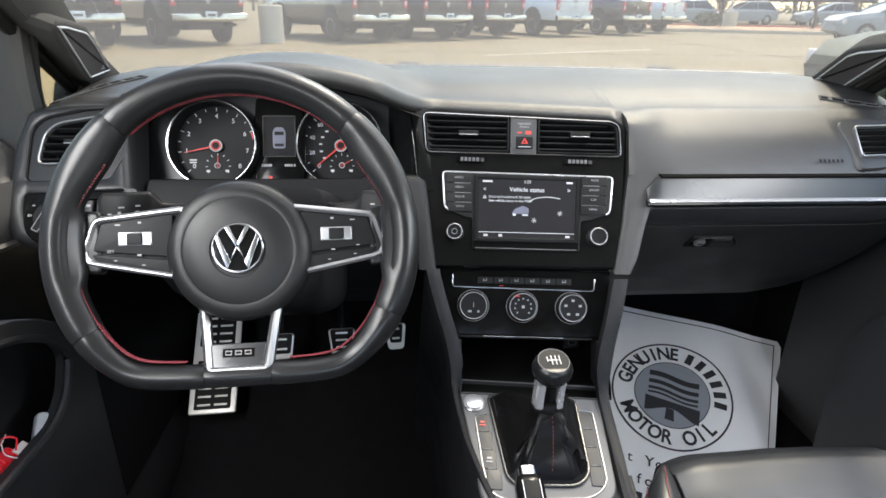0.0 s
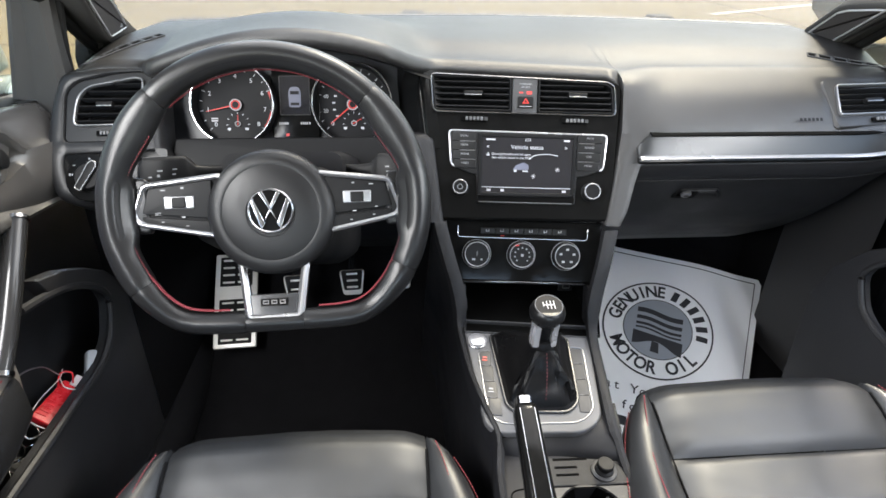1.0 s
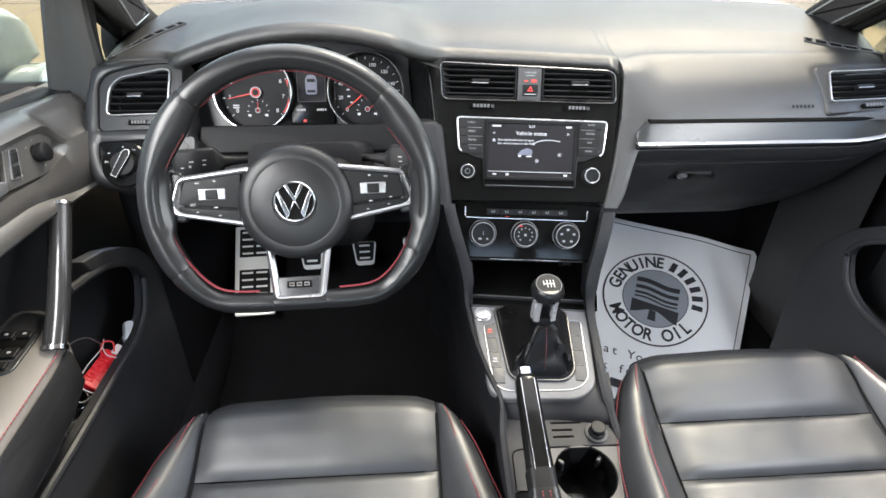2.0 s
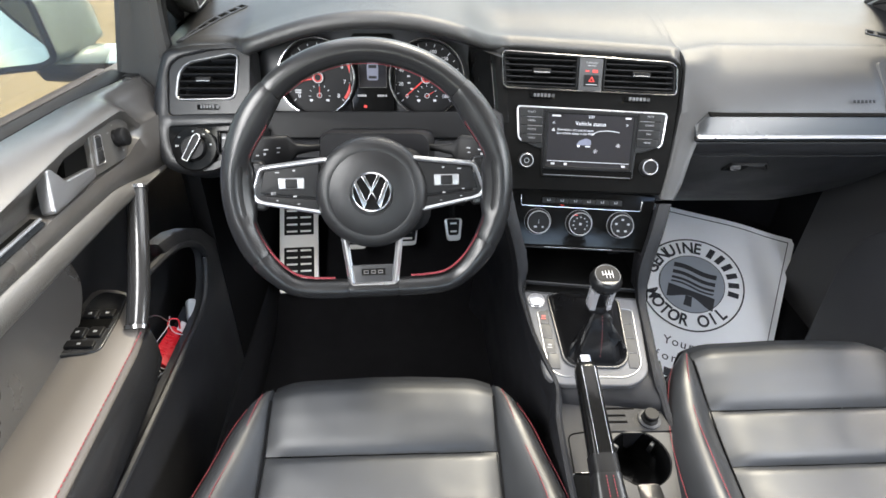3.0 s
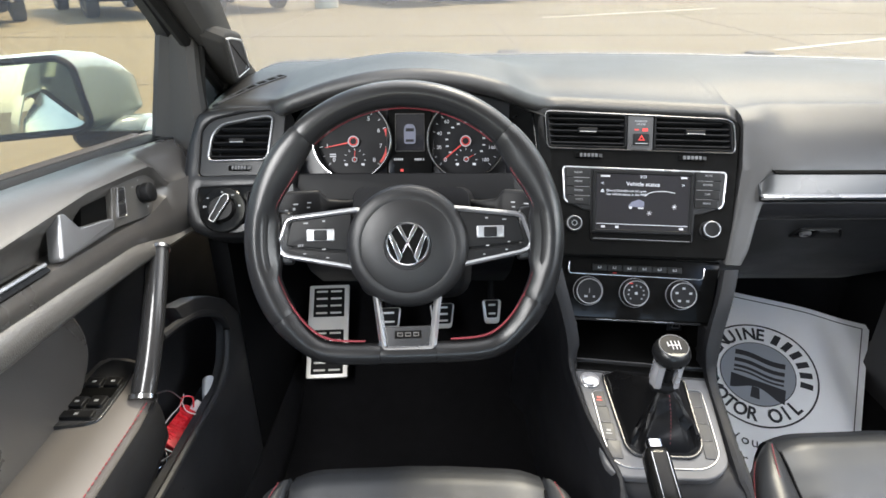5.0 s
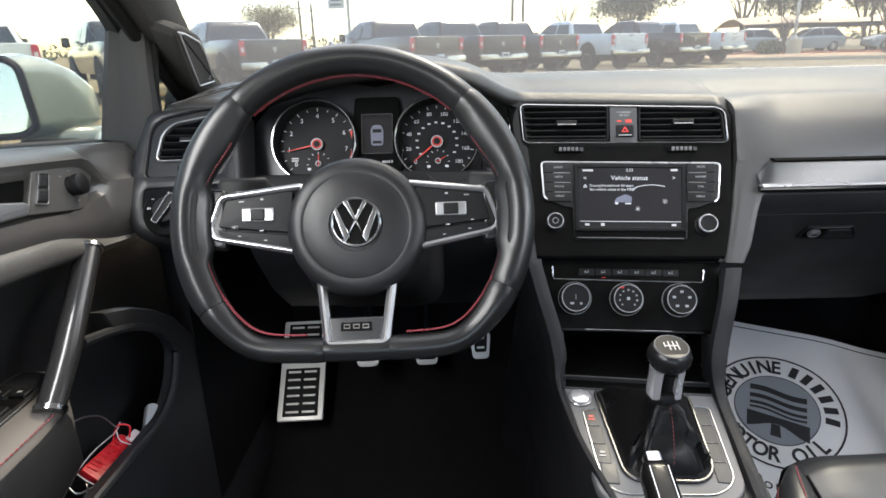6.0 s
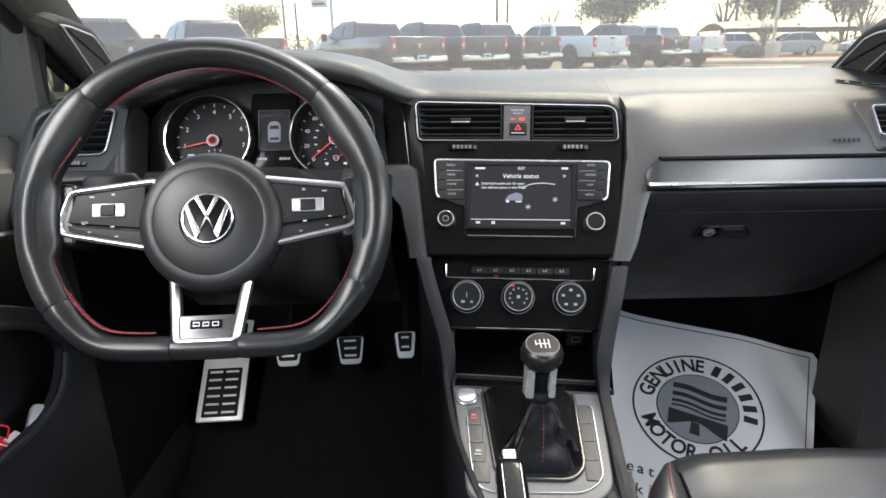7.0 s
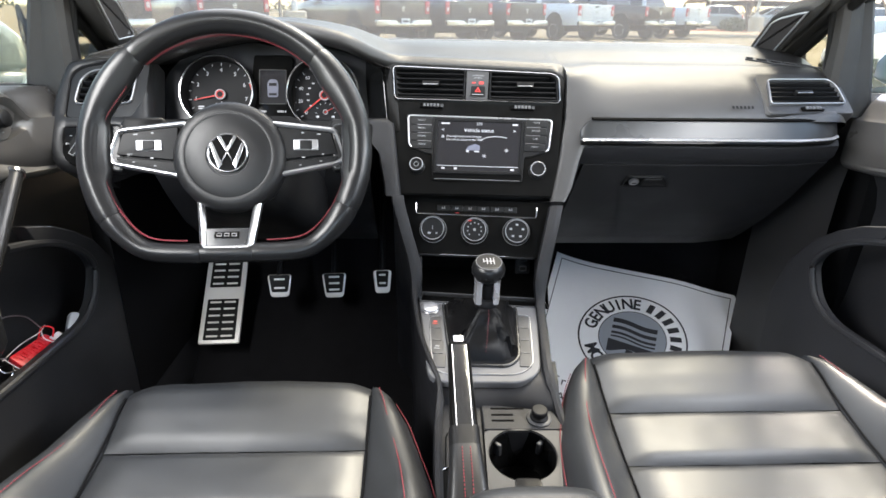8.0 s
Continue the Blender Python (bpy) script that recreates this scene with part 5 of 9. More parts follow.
prism(bm, mid, -0.02, 0.002, ST, 0.001)
haz_panel = thing("hazard_panel", tuple(ST @ Vector((0.004, -0.025, 0))), "grey panel with airbag lamp and hazard button between the vents", "switch panel")
part("plate", bm, GREY, haz_panel)
bm = bmesh.new()
prism(bm, rrect(0.005, -0.0372, 0.0235, 0.0175, 0.002), 0.0, 0.0045, ST, 0.0012)
hz = part("hazard_button", bm, BLACK, haz_panel)
bm = bmesh.new()
tri_o = [(0.000, -0.0395), (0.010, -0.0395), (0.005, -0.0310)]
frame_ring(bm, tri_o, 0.0013, 0.004, 0.0052, ST, 0.0002)
part("triangle_mark", bm, LITRED, hz)
bars([(0.005, -0.0440, 0.018, 0.0012)], ST, 0.0048, MARK, hz)
writing("PASSENGER", 0.0036, at(ST, 0.0045, -0.0095, 0.0023), MARK, haz_panel, "panel_word")
writing("AIR BAG", 0.0036, at(ST, 0.0045, -0.0140, 0.0023), MARK, haz_panel, "panel_word")
bars([(-0.002, -0.0225, 0.006, 0.0020), (0.0105, -0.0225, 0.008, 0.0045)], ST, 0.0024, LITRED, haz_panel, "warning_light")
bm = bmesh.new()
frame_ring(bm, rpoly([(-0.1415, 0.0050), (0.1290, -0.0030), (0.1405, -0.0105), (0.1430, -0.0560), (-0.1350, -0.0548)][::-1], 0.010), 0.0022, -0.004, 0.0042, ST, 0.0008)
part("vent_surround", bm, CHROME, panel, "chrome line round both vents")

# infotainment unit
info = thing("infotainment_unit", tuple(ST @ Vector((0.01, -0.13, 0))), "infotainment unit with a lit vehicle status screen, keys and two knobs", "car radio")
bez = rpoly([(-0.1098, -0.0816), (0.1296, -0.0843), (0.1250, -0.1360), (0.0960, -0.1475), (0.0850, -0.1480), (0.0830, -0.1910), (-0.0650, -0.1920), (-0.0665, -0.1470), (-0.0765, -0.1465), (-0.1055, -0.1335)][::-1], 0.004)
bm = bmesh.new()
prism(bm, bez, -0.006, 0.0015, ST, 0.001)
part("face", bm, KEYGREY, info)
bm = bmesh.new()
brow = [(-0.0765, -0.1465), (-0.1055, -0.1335), (-0.1098, -0.0816), (0.1296, -0.0843), (0.1250, -0.1360), (0.0960, -0.1475)]
tube(bm, [ST @ Vector((x, y, 0.0015)) for x, y in rpoly(brow, 0.006, 5)[6:-6]], 0.0013, 8)
part("silver_edge", bm, RING, info, "thin bright edge round the keys")
scr = rpoly([(-0.0585, -0.0885), (0.0780, -0.0890), (0.0755, -0.1770), (-0.0580, -0.1780)][::-1], 0.002)
bm = bmesh.new()
frame_ring(bm, rpoly([(-0.0650, -0.0850), (0.0845, -0.0858), (0.0812, -0.1800), (-0.0642, -0.1810)][::-1], 0.003), 0.0060, 0.0, 0.0040, ST, 0.0012)
part("screen_frame", bm, BLACK, info)
bm = bmesh.new()
prism(bm, scr, 0.0, 0.0026, ST)
screen = part("screen", bm, SCREEN, info, "dark touch screen")
SZ = 0.0031
writing("Vehicle status", 0.0088, at(ST, 0.0095, -0.1058, SZ), LIT, screen, "screen_title")
writing("2:23", 0.0056, at(ST, 0.0100, -0.0945, SZ), LIT, screen, "screen_clock")
writing("<", 0.0080, at(ST, -0.0500, -0.1060, SZ), LIT, screen, "screen_arrow")
writing(">", 0.0080, at(ST, 0.0680, -0.1060, SZ), LIT, screen, "screen_arrow")
writing("Door(s)/hood/trunk lid open.", 0.0050, at(ST, -0.0440, -0.1165, SZ), LIT, screen, "screen_text", "LEFT")
writing("See vehicle status in the MFD.", 0.0050, at(ST, -0.0440, -0.1220, SZ), LIT, screen, "screen_text", "LEFT")
bm = bmesh.new()
frame_ring(bm, [(-0.0525, -0.1190), (-0.0470, -0.1190), (-0.0498, -0.1140)], 0.0009, 0.0026, 0.0030, ST, 0.0001)
part("screen_warning", bm, LIT, screen)
bars([(-0.0460, -0.0945, 0.014, 0.0028), (0.0690, -0.0945, 0.009, 0.0028)], ST, 0.0028, LITGREY, screen, "screen_mark")
bars([(0.0090, -0.1668, 0.133, 0.0008)], ST, 0.0028, LIT, screen, "screen_line")
bars([(-0.0475, -0.1712, 0.006, 0.0032), (-0.0270, -0.1712, 0.005, 0.0038), (0.0660, -0.1712, 0.006, 0.0032)], ST, 0.0028, LITGREY, screen, "screen_icon")
bm = bmesh.new()
tube(bm, [ST @ Vector((p.x, p.y, 0.003)) for p in smooth_path([(0.012, -0.1235, 0), (0.022, -0.1175, 0), (0.040, -0.1155, 0), (0.056, -0.1175, 0)], 5)], 0.0006, 5)
part("car_outline", bm, LIT, screen)
bm = bmesh.new()
prism(bm, rpoly([(-0.012, -0.1400), (-0.007, -0.1330), (0.004, -0.1285), (0.012, -0.1320), (0.012, -0.1400)][::-1], 0.002), 0.0026, 0.0029, ST)
part("car_picture", bm, LITPINK, screen)
bars([(-0.008, -0.1415, 0.004, 0.003), (0.007, -0.1418, 0.008, 0.0018)], ST, 0.0030, LIT, screen, "car_lamp_picture")
for cx, cy in ((0.0195, -0.1490), (0.0555, -0.1385)):
    bm = bmesh.new()
    for a in (0, 60, 120):
        box(bm, (0, 0, 0.0029), (0.0075, 0.0007, 0.0003), at(ST, cx, cy, 0, a + 15))
    part("wheel_picture", bm, LITGREY, screen)
bm = bmesh.new()
prism(bm, rpoly([(-0.0640, -0.1812), (0.0812, -0.1800), (0.0808, -0.1895), (-0.0638, -0.1908)][::-1], 0.001), 0.0, 0.0022, ST)
part("disc_slot", bm, VOID, info)
bars([(0.0085, -0.1893, 0.140, 0.0009)], ST, 0.0026, SATIN, info, "slot_line")
for s, words in ((-1, ("RADIO", "MEDIA", "PHONE", "VOICE")), (1, ("MUTE", "SOUND", "CAR", "MENU"))):
    for i, w in enumerate(words):
        y = -0.0912 - 0.0138 * i
        x = -0.0865 if s < 0 else 0.1040
        x -= 0.0008 * i * s
        bm = bmesh.new()
        box(bm, (x, y, 0.002), (0.036 - 0.003 * (i == 3), 0.0128, 0.003), ST, 0.0010)
        key = part("key", bm, KEYGREY, info)
        writing(w, 0.0040, at(ST, x, y + 0.001, 0.0037), MARK, key, "key_word")
        if i < 3:
            bars([(x + 0.005 * -s, y - 0.0069, 0.023, 0.0008)], ST, 0.0036, SATIN, key, "key_line")
for cx, cy, r in ((-0.0908, -0.1687, 0.0112), (0.1071, -0.1707, 0.0122)):
    bm = bmesh.new()
    lathe(bm, [(r + 0.002, -0.004), (r + 0.002, 0.0005), (r, 0.002), (r * 0.98, 0.012), (r * 0.86, 0.0138), (0.0001, 0.0132)], at(ST, cx, cy), 40)
    k = part("knob", bm, BLACK, info)
    bm = bmesh.new()
    frame_ring(bm, circle(cx, cy, r * 0.99, 40), 0.0016, 0.010, 0.0146, ST, 0.0006)
    part("knob_ring", bm, RING, k, "bright knob ring")
    if cx < 0:
        bm = bmesh.new()
        frame_ring(bm, circle(cx, cy, 0.0042, 24), 0.0009, 0.013, 0.0142, ST, 0.0002)
        part("power_mark", bm, MARK, k)

# climate panel
CL = fm((0.337, 0.958, 0.792), (0.202, -0.021, 0), (0, 0.04, 0.078))
clim = thing("climate_panel", tuple(CL.translation), "piano black climate panel with three round knobs", "climate control")
bm = bmesh.new()
prism(bm, rpoly([(-0.1235, 0.0125), (0.1255, 0.0105), (0.1130, -0.0835), (-0.1070, -0.0850)][::-1], 0.004), -0.03, 0.0, CL, 0.002)
part("face", bm, PIANO, clim)
bm = bmesh.new()
tube(bm, [CL @ Vector((x, y, 0.0012)) for x, y in rpoly([(-0.1012, 0.0020), (-0.1006, -0.0155), (0.1010, -0.0172), (0.1020, 0.0)], [0.0001, 0.004, 0.004, 0.0001], 4)[4:-4]], 0.0014, 8)
part("chrome_line", bm, CHROME, clim, "bright chrome line")
for i in range(6):
    x = -0.0545 + 0.0225 * i
    bm = bmesh.new()
    box(bm, (x, -0.0052, 0.001), (0.0215, 0.0095, 0.003), CL, 0.001)
    k = part("button", bm, KEYGREY, clim)
    bars([(x - 0.002, -0.0052, 0.0014, 0.0036), (x + 0.001, -0.0060, 0.0036, 0.0012), (x + 0.002, -0.0038, 0.0012, 0.0024)], CL, 0.0027, MARK, k, "button_symbol")
    if i == 1:
        bars([(x + 0.001, -0.0128, 0.006, 0.0010)], CL, 0.0008, LITRED, clim, "indicator_light")
for j, cx in enumerate((-0.0706, -0.0010, 0.0686)):
    HM = at(CL, cx, -0.0420)
    bm = bmesh.new()
    lathe(bm, [(0.0225, -0.003), (0.0222, 0.0012), (0.0200, 0.0025), (0.0196, 0.014), (0.0180, 0.0160), (0.0001, 0.0150)], HM, 48)
    k = part("knob", bm, BLACK, clim)
    bm = bmesh.new()
    frame_ring(bm, circle(0, 0, 0.0192, 48), 0.0012, 0.012, 0.0168, HM, 0.0006)
    part("knob_ring", bm, RING, k, "bright knob ring")
    bm = bmesh.new()
    frame_ring(bm, circle(0, 0, 0.0226, 48), 0.0007, 0.0, 0.0022, HM, 0.0003)
    part("base_ring", bm, RING, k)
    if j == 0:
        bars([(0, 0.001, 0.0008, 0.007), (-0.005, -0.008, 0.005, 0.003), (0.007, -0.008, 0.003, 0.003)], HM, 0.0160, MARK, k, "knob_symbol")
    if j == 1:
        for i in range(9):
            a = radians(225 - 33.75 * i)
            bars([(0.0115 * math.cos(a), 0.0115 * math.sin(a), 0.0022, 0.0022)], HM, 0.0158, MARK, k, "knob_symbol")
        bars([(0.0, 0.0, 0.004, 0.004)], HM, 0.0158, MARK, k, "knob_symbol")
        bars([(-0.0085, 0.0148, 0.006, 0.0018)], HM, 0.0162, LITRED, k, "knob_mark")
    if j == 2:
        for i in range(5):
            a = radians(90 - 72 * i)
            bars([(0.0105 * math.cos(a), 0.0105 * math.sin(a), 0.0042, 0.0032)], HM, 0.0158, MARK, k, "knob_symbol")
bm = bmesh.new()
box(bm, (0.003, -0.0855, 0.003), (0.190, 0.0035, 0.010), CL, 0.0012)
lip = part("lower_lip", bm, BLACK, clim)
bm = bmesh.new()
box(bm, (0.0, -0.0845, 0.0072), (0.115, 0.0012, 0.0024), CL, 0.0004)
part("lip_line", bm, CHROME, lip)

# ---- centre console ----
con = thing("centre_console", (0.34, 0.75, 0.28), "dark grey centre console with silver shift plate and cup holder", "console")
PL = fm((0.335, 0.840, 0.648), (0.169, -0.025, 0.0), (0, 0.155, 0.033))
# side walls: crest edge and outer wall down to the floor
edge_l = [(0.1975, 0.942, 0.8145), (0.199, 0.935, 0.805), (0.210, 0.918, 0.765), (0.222, 0.905, 0.725), (0.229, 0.892, 0.690), (0.231, 0.874, 0.660), (0.240, 0.80, 0.640), (0.255, 0.74, 0.625), (0.266, 0.705, 0.612), (0.264, 0.68, 0.592), (0.262, 0.66, 0.584), (0.260, 0.60, 0.5775), (0.259, 0.50, 0.5675), (0.259, 0.36, 0.5535)]
edge_r = [(0.512, 1.030, 1.000), (0.507, 1.000, 0.950), (0.500, 0.970, 0.900), (0.486, 0.940, 0.845), (0.474, 0.918, 0.805), (0.463, 0.895, 0.765), (0.454, 0.882, 0.725), (0.447, 0.868, 0.690), (0.442, 0.850, 0.660), (0.436, 0.78, 0.640), (0.430, 0.72, 0.626), (0.433, 0.69, 0.606), (0.438, 0.66, 0.586), (0.443, 0.62, 0.5795), (0.449, 0.56, 0.5735), (0.455, 0.50, 0.5675), (0.457, 0.36, 0.5535)]
for s, edge, inn in ((-1, edge_l, 0.019), (1, edge_r[4:], 0.021)):
    bm = bmesh.new()
    rows, wall = [], []
    for k, (x, y, z) in enumerate(smooth_path(edge, 3)):
        up = smoothstep(0.62, 0.66, z)
        n = Vector((0, -0.86 * up - 0.10 * (1 - up), 0.5 * up + 0.99 * (1 - up)))
        c = Vector((x, y, z))
        w = inn * smoothstep(0.655, 0.70, z) + (0.007 if s < 0 else 0.013) * (1 - smoothstep(0.655, 0.70, z)) if y > 0.69 else 0.010
        into = Vector((-s * w, 0, 0))
        down = Vector((0.0, 0.26 * up, 0))
        rows.append([c + into - n * 0.010, c + into * 0.96 + n * 0.002, c + into * 0.55 + n * 0.005, c + into * 0.2 + n * 0.004, c + n * 0.003, c - n * 0.008 + Vector((s * 0.002, 0, 0)), c - n * 0.05 + Vector((s * 0.001, 0, 0))])
        wall.append([c - n * 0.05 + Vector((s * 0.001, 0, 0)), Vector((x + s * 0.004, y + 0.24 * up, 0.28 + (z - 0.28) * 0.35)), Vector((x + s * 0.006, y + 0.30 * up, 0.275))])
    cut = next(i for i, r in enumerate(rows) if r[4].y < 0.70)
    sheet(bm, rows[:cut + 1])
    part("console_side", bm, LOWER, con, "dark grained console flank")
    bm = bmesh.new()
    sheet(bm, rows[cut:])
    part("console_edge", bm, CONSOLELOW, con, "dark plastic rear console edge")
    bm = bmesh.new()
    sheet(bm, wall)
    part("console_wall", bm, CONSOLELOW, con, "dark plastic lower wall")
# storage bin under the climate panel, its inner shade put in as near-black
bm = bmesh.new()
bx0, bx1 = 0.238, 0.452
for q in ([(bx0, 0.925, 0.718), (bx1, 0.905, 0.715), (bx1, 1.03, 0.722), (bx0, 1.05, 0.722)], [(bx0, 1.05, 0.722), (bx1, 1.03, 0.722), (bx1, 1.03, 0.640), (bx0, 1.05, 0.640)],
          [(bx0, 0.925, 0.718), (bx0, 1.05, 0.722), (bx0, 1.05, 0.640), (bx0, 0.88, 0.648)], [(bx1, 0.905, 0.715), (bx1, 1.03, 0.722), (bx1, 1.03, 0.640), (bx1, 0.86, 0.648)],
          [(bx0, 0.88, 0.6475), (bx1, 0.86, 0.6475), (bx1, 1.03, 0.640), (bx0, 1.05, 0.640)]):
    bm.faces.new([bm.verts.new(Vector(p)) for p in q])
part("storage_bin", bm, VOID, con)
for s in (-1, 1):
    bm = bmesh.new()
    x = 0.242 if s < 0 else 0.440
    y = 0.897 if s < 0 else 0.877
    loft(bm, [[(x - 0.004, y + 0.022, 0.715), (x + 0.004, y + 0.022, 0.715), (x + 0.004, y + 0.05, 0.715), (x - 0.004, y + 0.05, 0.715)], [(x - 0.004, y - 0.008, 0.652), (x + 0.004, y - 0.008, 0.652), (x + 0.004, y + 0.03, 0.652), (x - 0.004, y + 0.03, 0.652)]])
    part("bin_rail", bm, LOWER, con)
bm = bmesh.new()
frame_ring(bm, rpoly([(-0.098, 0.052), (0.098, 0.052), (0.100, 0.028), (-0.100, 0.026)][::-1], 0.004), 0.0025, -0.006, 0.001, PL)
part("bin_lip", bm, GREY, con)
# usb and aux sockets in the bin's far corner
bm = bmesh.new()
box(bm, (0.428, 0.985, 0.676), (0.026, 0.006, 0.040), I4, 0.003)
usb = part("socket_plate", bm, KEYGREY, con, "black plate with two sockets in the storage bin")
for dz in (-0.009, 0.009):
    bm = bmesh.new()
    frame_ring(bm, rrect(0, dz, 0.013, 0.009, 0.002), 0.0011, 0.0, 0.0022, fm((0.428, 0.981, 0.676), (1, 0, 0), (0, 0, 1)), 0.0003)
    part("socket", bm, SATIN, usb)
# shift plate
plate = [(-0.1000, 0.0290), (0.0935, 0.0310), (0.0960, -0.1130), (0.0690, -0.1370), (-0.0440, -0.1455), (-0.0640, -0.1330)][::-1]
bm = bmesh.new()
prism(bm, rpoly(plate, [0.014, 0.016, 0.018, 0.018, 0.003, 0.003]), -0.012, -0.001, PL, 0.003)
part("plate_base", bm, SILVER, con, "pale silver shift plate")
hole = rpoly([(-0.0590, 0.0240), (0.0580, 0.0265), (0.0640, -0.0900), (0.0500, -0.1070), (-0.0220, -0.1120), (-0.0340, -0.1020)][::-1], 0.012)
bm = bmesh.new()
frame_ring(bm, inset(hole, -0.003), 0.0040, -0.004, 0.003, PL, 0.0012)
part("boot_frame", bm, GLOSSGREY, con, "gloss dark frame round the gear boot")
bm = bmesh.new()
frame_ring(bm, inset(hole, 0.0012), 0.0075, -0.006, 0.0042, PL, 0.003)
part("boot_bezel", bm, BLACK, con, "soft black bezel inside the frame")
# near-black plate for the shade in the well round the boot
bm = bmesh.new()
prism(bm, inset(hole, 0.001), -0.010, 0.0004, PL)
part("boot_well", bm, VOID, con)
bm = bmesh.new()
line = [(-0.0600, -0.0075), (-0.0760, -0.0120), (-0.0640, -0.0900), (-0.0560, -0.1230), (-0.0370, -0.1320), (0.0600, -0.1230), (0.0760, -0.1130), (0.0850, -0.0980), (0.0810, 0.0060), (0.0630, 0.0070)]
tube(bm, [PL @ Vector((x, y, 0.0)) for x, y in rpoly(line, [0.0001, 0.006, 0.01, 0.014, 0.012, 0.012, 0.012, 0.012, 0.006, 0.0001], 4)[4:-4]], 0.0008, 6)
part("plate_line", bm, SATIN, con)
startb = thing("start_button", tuple(PL @ Vector((-0.0778, 0.0095, 0))), "round pale silver start button", "button")
bm = bmesh.new()
lathe(bm, [(0.0150, -0.002), (0.0150, 0.0008), (0.0138, 0.0018), (0.0001, 0.0018)], at(PL, -0.0778, 0.0095), 36)
part("collar", bm, SATIN, startb)
bm = bmesh.new()
lathe(bm, [(0.0125, 0.001), (0.0122, 0.0036), (0.0108, 0.0046), (0.0001, 0.0042)], at(PL, -0.0778, 0.0095), 36)
part("cap", bm, RING, startb)
for s, xs, y0 in ((-1, (-0.0660, -0.0615, -0.0565, -0.0500), -0.0100), (1, (0.0710, 0.0722, 0.0735, 0.0745), 0.0030)):
    for i in range(4):
        x, y = xs[i], y0 - 0.0275 * i - 0.013
        bm = bmesh.new()
        o = rpoly([(x - 0.0085, y - 0.0136), (x + 0.0085 - 0.001 * s, y - 0.0136), (x + 0.0075, y + 0.0136), (x - 0.0095, y + 0.0136)], 0.0012)
        prism(bm, o, -0.004, 0.0004, PL, 0.0006)
        k = part("plate_button", bm, PLATEKEY, con)
        if i < 3:
            bars([(x + 0.003 * -s, y - 0.0137, 0.009, 0.0012)], PL, 0.001, SILVER, k, "button_line")
        if s < 0 and i in (0, 2):
            bars([(x, y + 0.001, 0.006, 0.003), (x, y - 0.004, 0.008, 0.002)], PL, 0.0010, REDMARK if i == 0 else MARK, k, "button_symbol")
# front apron and rear part of the console
bm = bmesh.new()
loft(bm, [[(0.252, 0.770, 0.622), (0.440, 0.745, 0.622), (0.440, 0.745, 0.40), (0.252, 0.77, 0.40)], [(0.262, 0.735, 0.616), (0.436, 0.705, 0.616), (0.436, 0.70, 0.40), (0.262, 0.72, 0.40)], [(0.270, 0.708, 0.600), (0.434, 0.680, 0.600), (0.434, 0.68, 0.40), (0.27, 0.70, 0.40)], [(0.272, 0.695, 0.585), (0.434, 0.672, 0.588), (0.434, 0.67, 0.40), (0.272, 0.69, 0.40)]])
part("front_apron", bm, LOWER, con)
RC = fm((0.365, 0.600, 0.5765), (1, -0.02, 0), (0, 1, 0.10))
bm = bmesh.new()
prism(bm, rpoly([(-0.098, 0.100), (0.078, 0.090), (0.088, -0.26), (-0.102, -0.26)][::-1], 0.01), -0.30, -0.066, RC, 0.003)
part("rear_body", bm, GREY, con)
for q in ([(-0.100, 0.100), (-0.0405, 0.096), (-0.0455, -0.26), (-0.104, -0.26)], [(-0.0405, 0.096), (0.078, 0.090), (0.080, 0.0402), (-0.0402, 0.0402)], [(0.0665, 0.040), (0.080, 0.040), (0.090, -0.26), (0.0825, -0.20)]):
    bm = bmesh.new()
    prism(bm, rpoly(q[::-1], 0.002), -0.07, 0.0, RC, 0.002)
    part("top_cover", bm, CONSOLELOW, con)
bm = bmesh.new()
prism(bm, rpoly([(-0.040, 0.088), (0.058, 0.088), (0.066, 0.042), (-0.040, 0.042)][::-1], 0.004), -0.004, 0.004, RC, 0.002)
sp_panel = part("socket_panel", bm, LOWER, con)
for w, y in ((0.046, 0.081), (0.030, 0.069), (0.030, 0.058)):
    bm = bmesh.new()
    box(bm, (-0.028 + w / 2, y, 0.0035), (w, 0.0038, 0.002), RC, 0.0006)
    part("card_slot", bm, VOID, sp_panel)
bm = bmesh.new()
tube(bm, [RC @ Vector((x, y, 0.0008)) for x, y in rpoly([(-0.092, -0.02), (-0.090, 0.040), (-0.050, 0.046), (-0.048, -0.02)], [0.0001, 0.010, 0.006, 0.0001], 4)[4:-4]], 0.0009, 6)
part("cover_seam", bm, VOID, con, "thin joint round the brake lever cover")
cs = at(RC, 0.036, 0.062, 0.004)
bm = bmesh.new()
lathe(bm, [(0.0172, 0), (0.0168, 0.0018), (0.0140, 0.0030), (0.0001, 0.0026)], cs, 32)
sock = part("power_socket", bm, GREY, con, "round power socket with a black cap")
bm = bmesh.new()
lathe(bm, [(0.0128, 0.002), (0.0122, 0.0045), (0.0088, 0.0065), (0.0084, 0.009), (0.0108, 0.0105), (0.0108, 0.0150), (0.0095, 0.0165), (0.0001, 0.0168)], cs, 32)
part("socket_cap", bm, BLACK, sock)
# cup holder: dark satin deck with a deep round well
cup = (0.006, 0.000)
bm = bmesh.new()


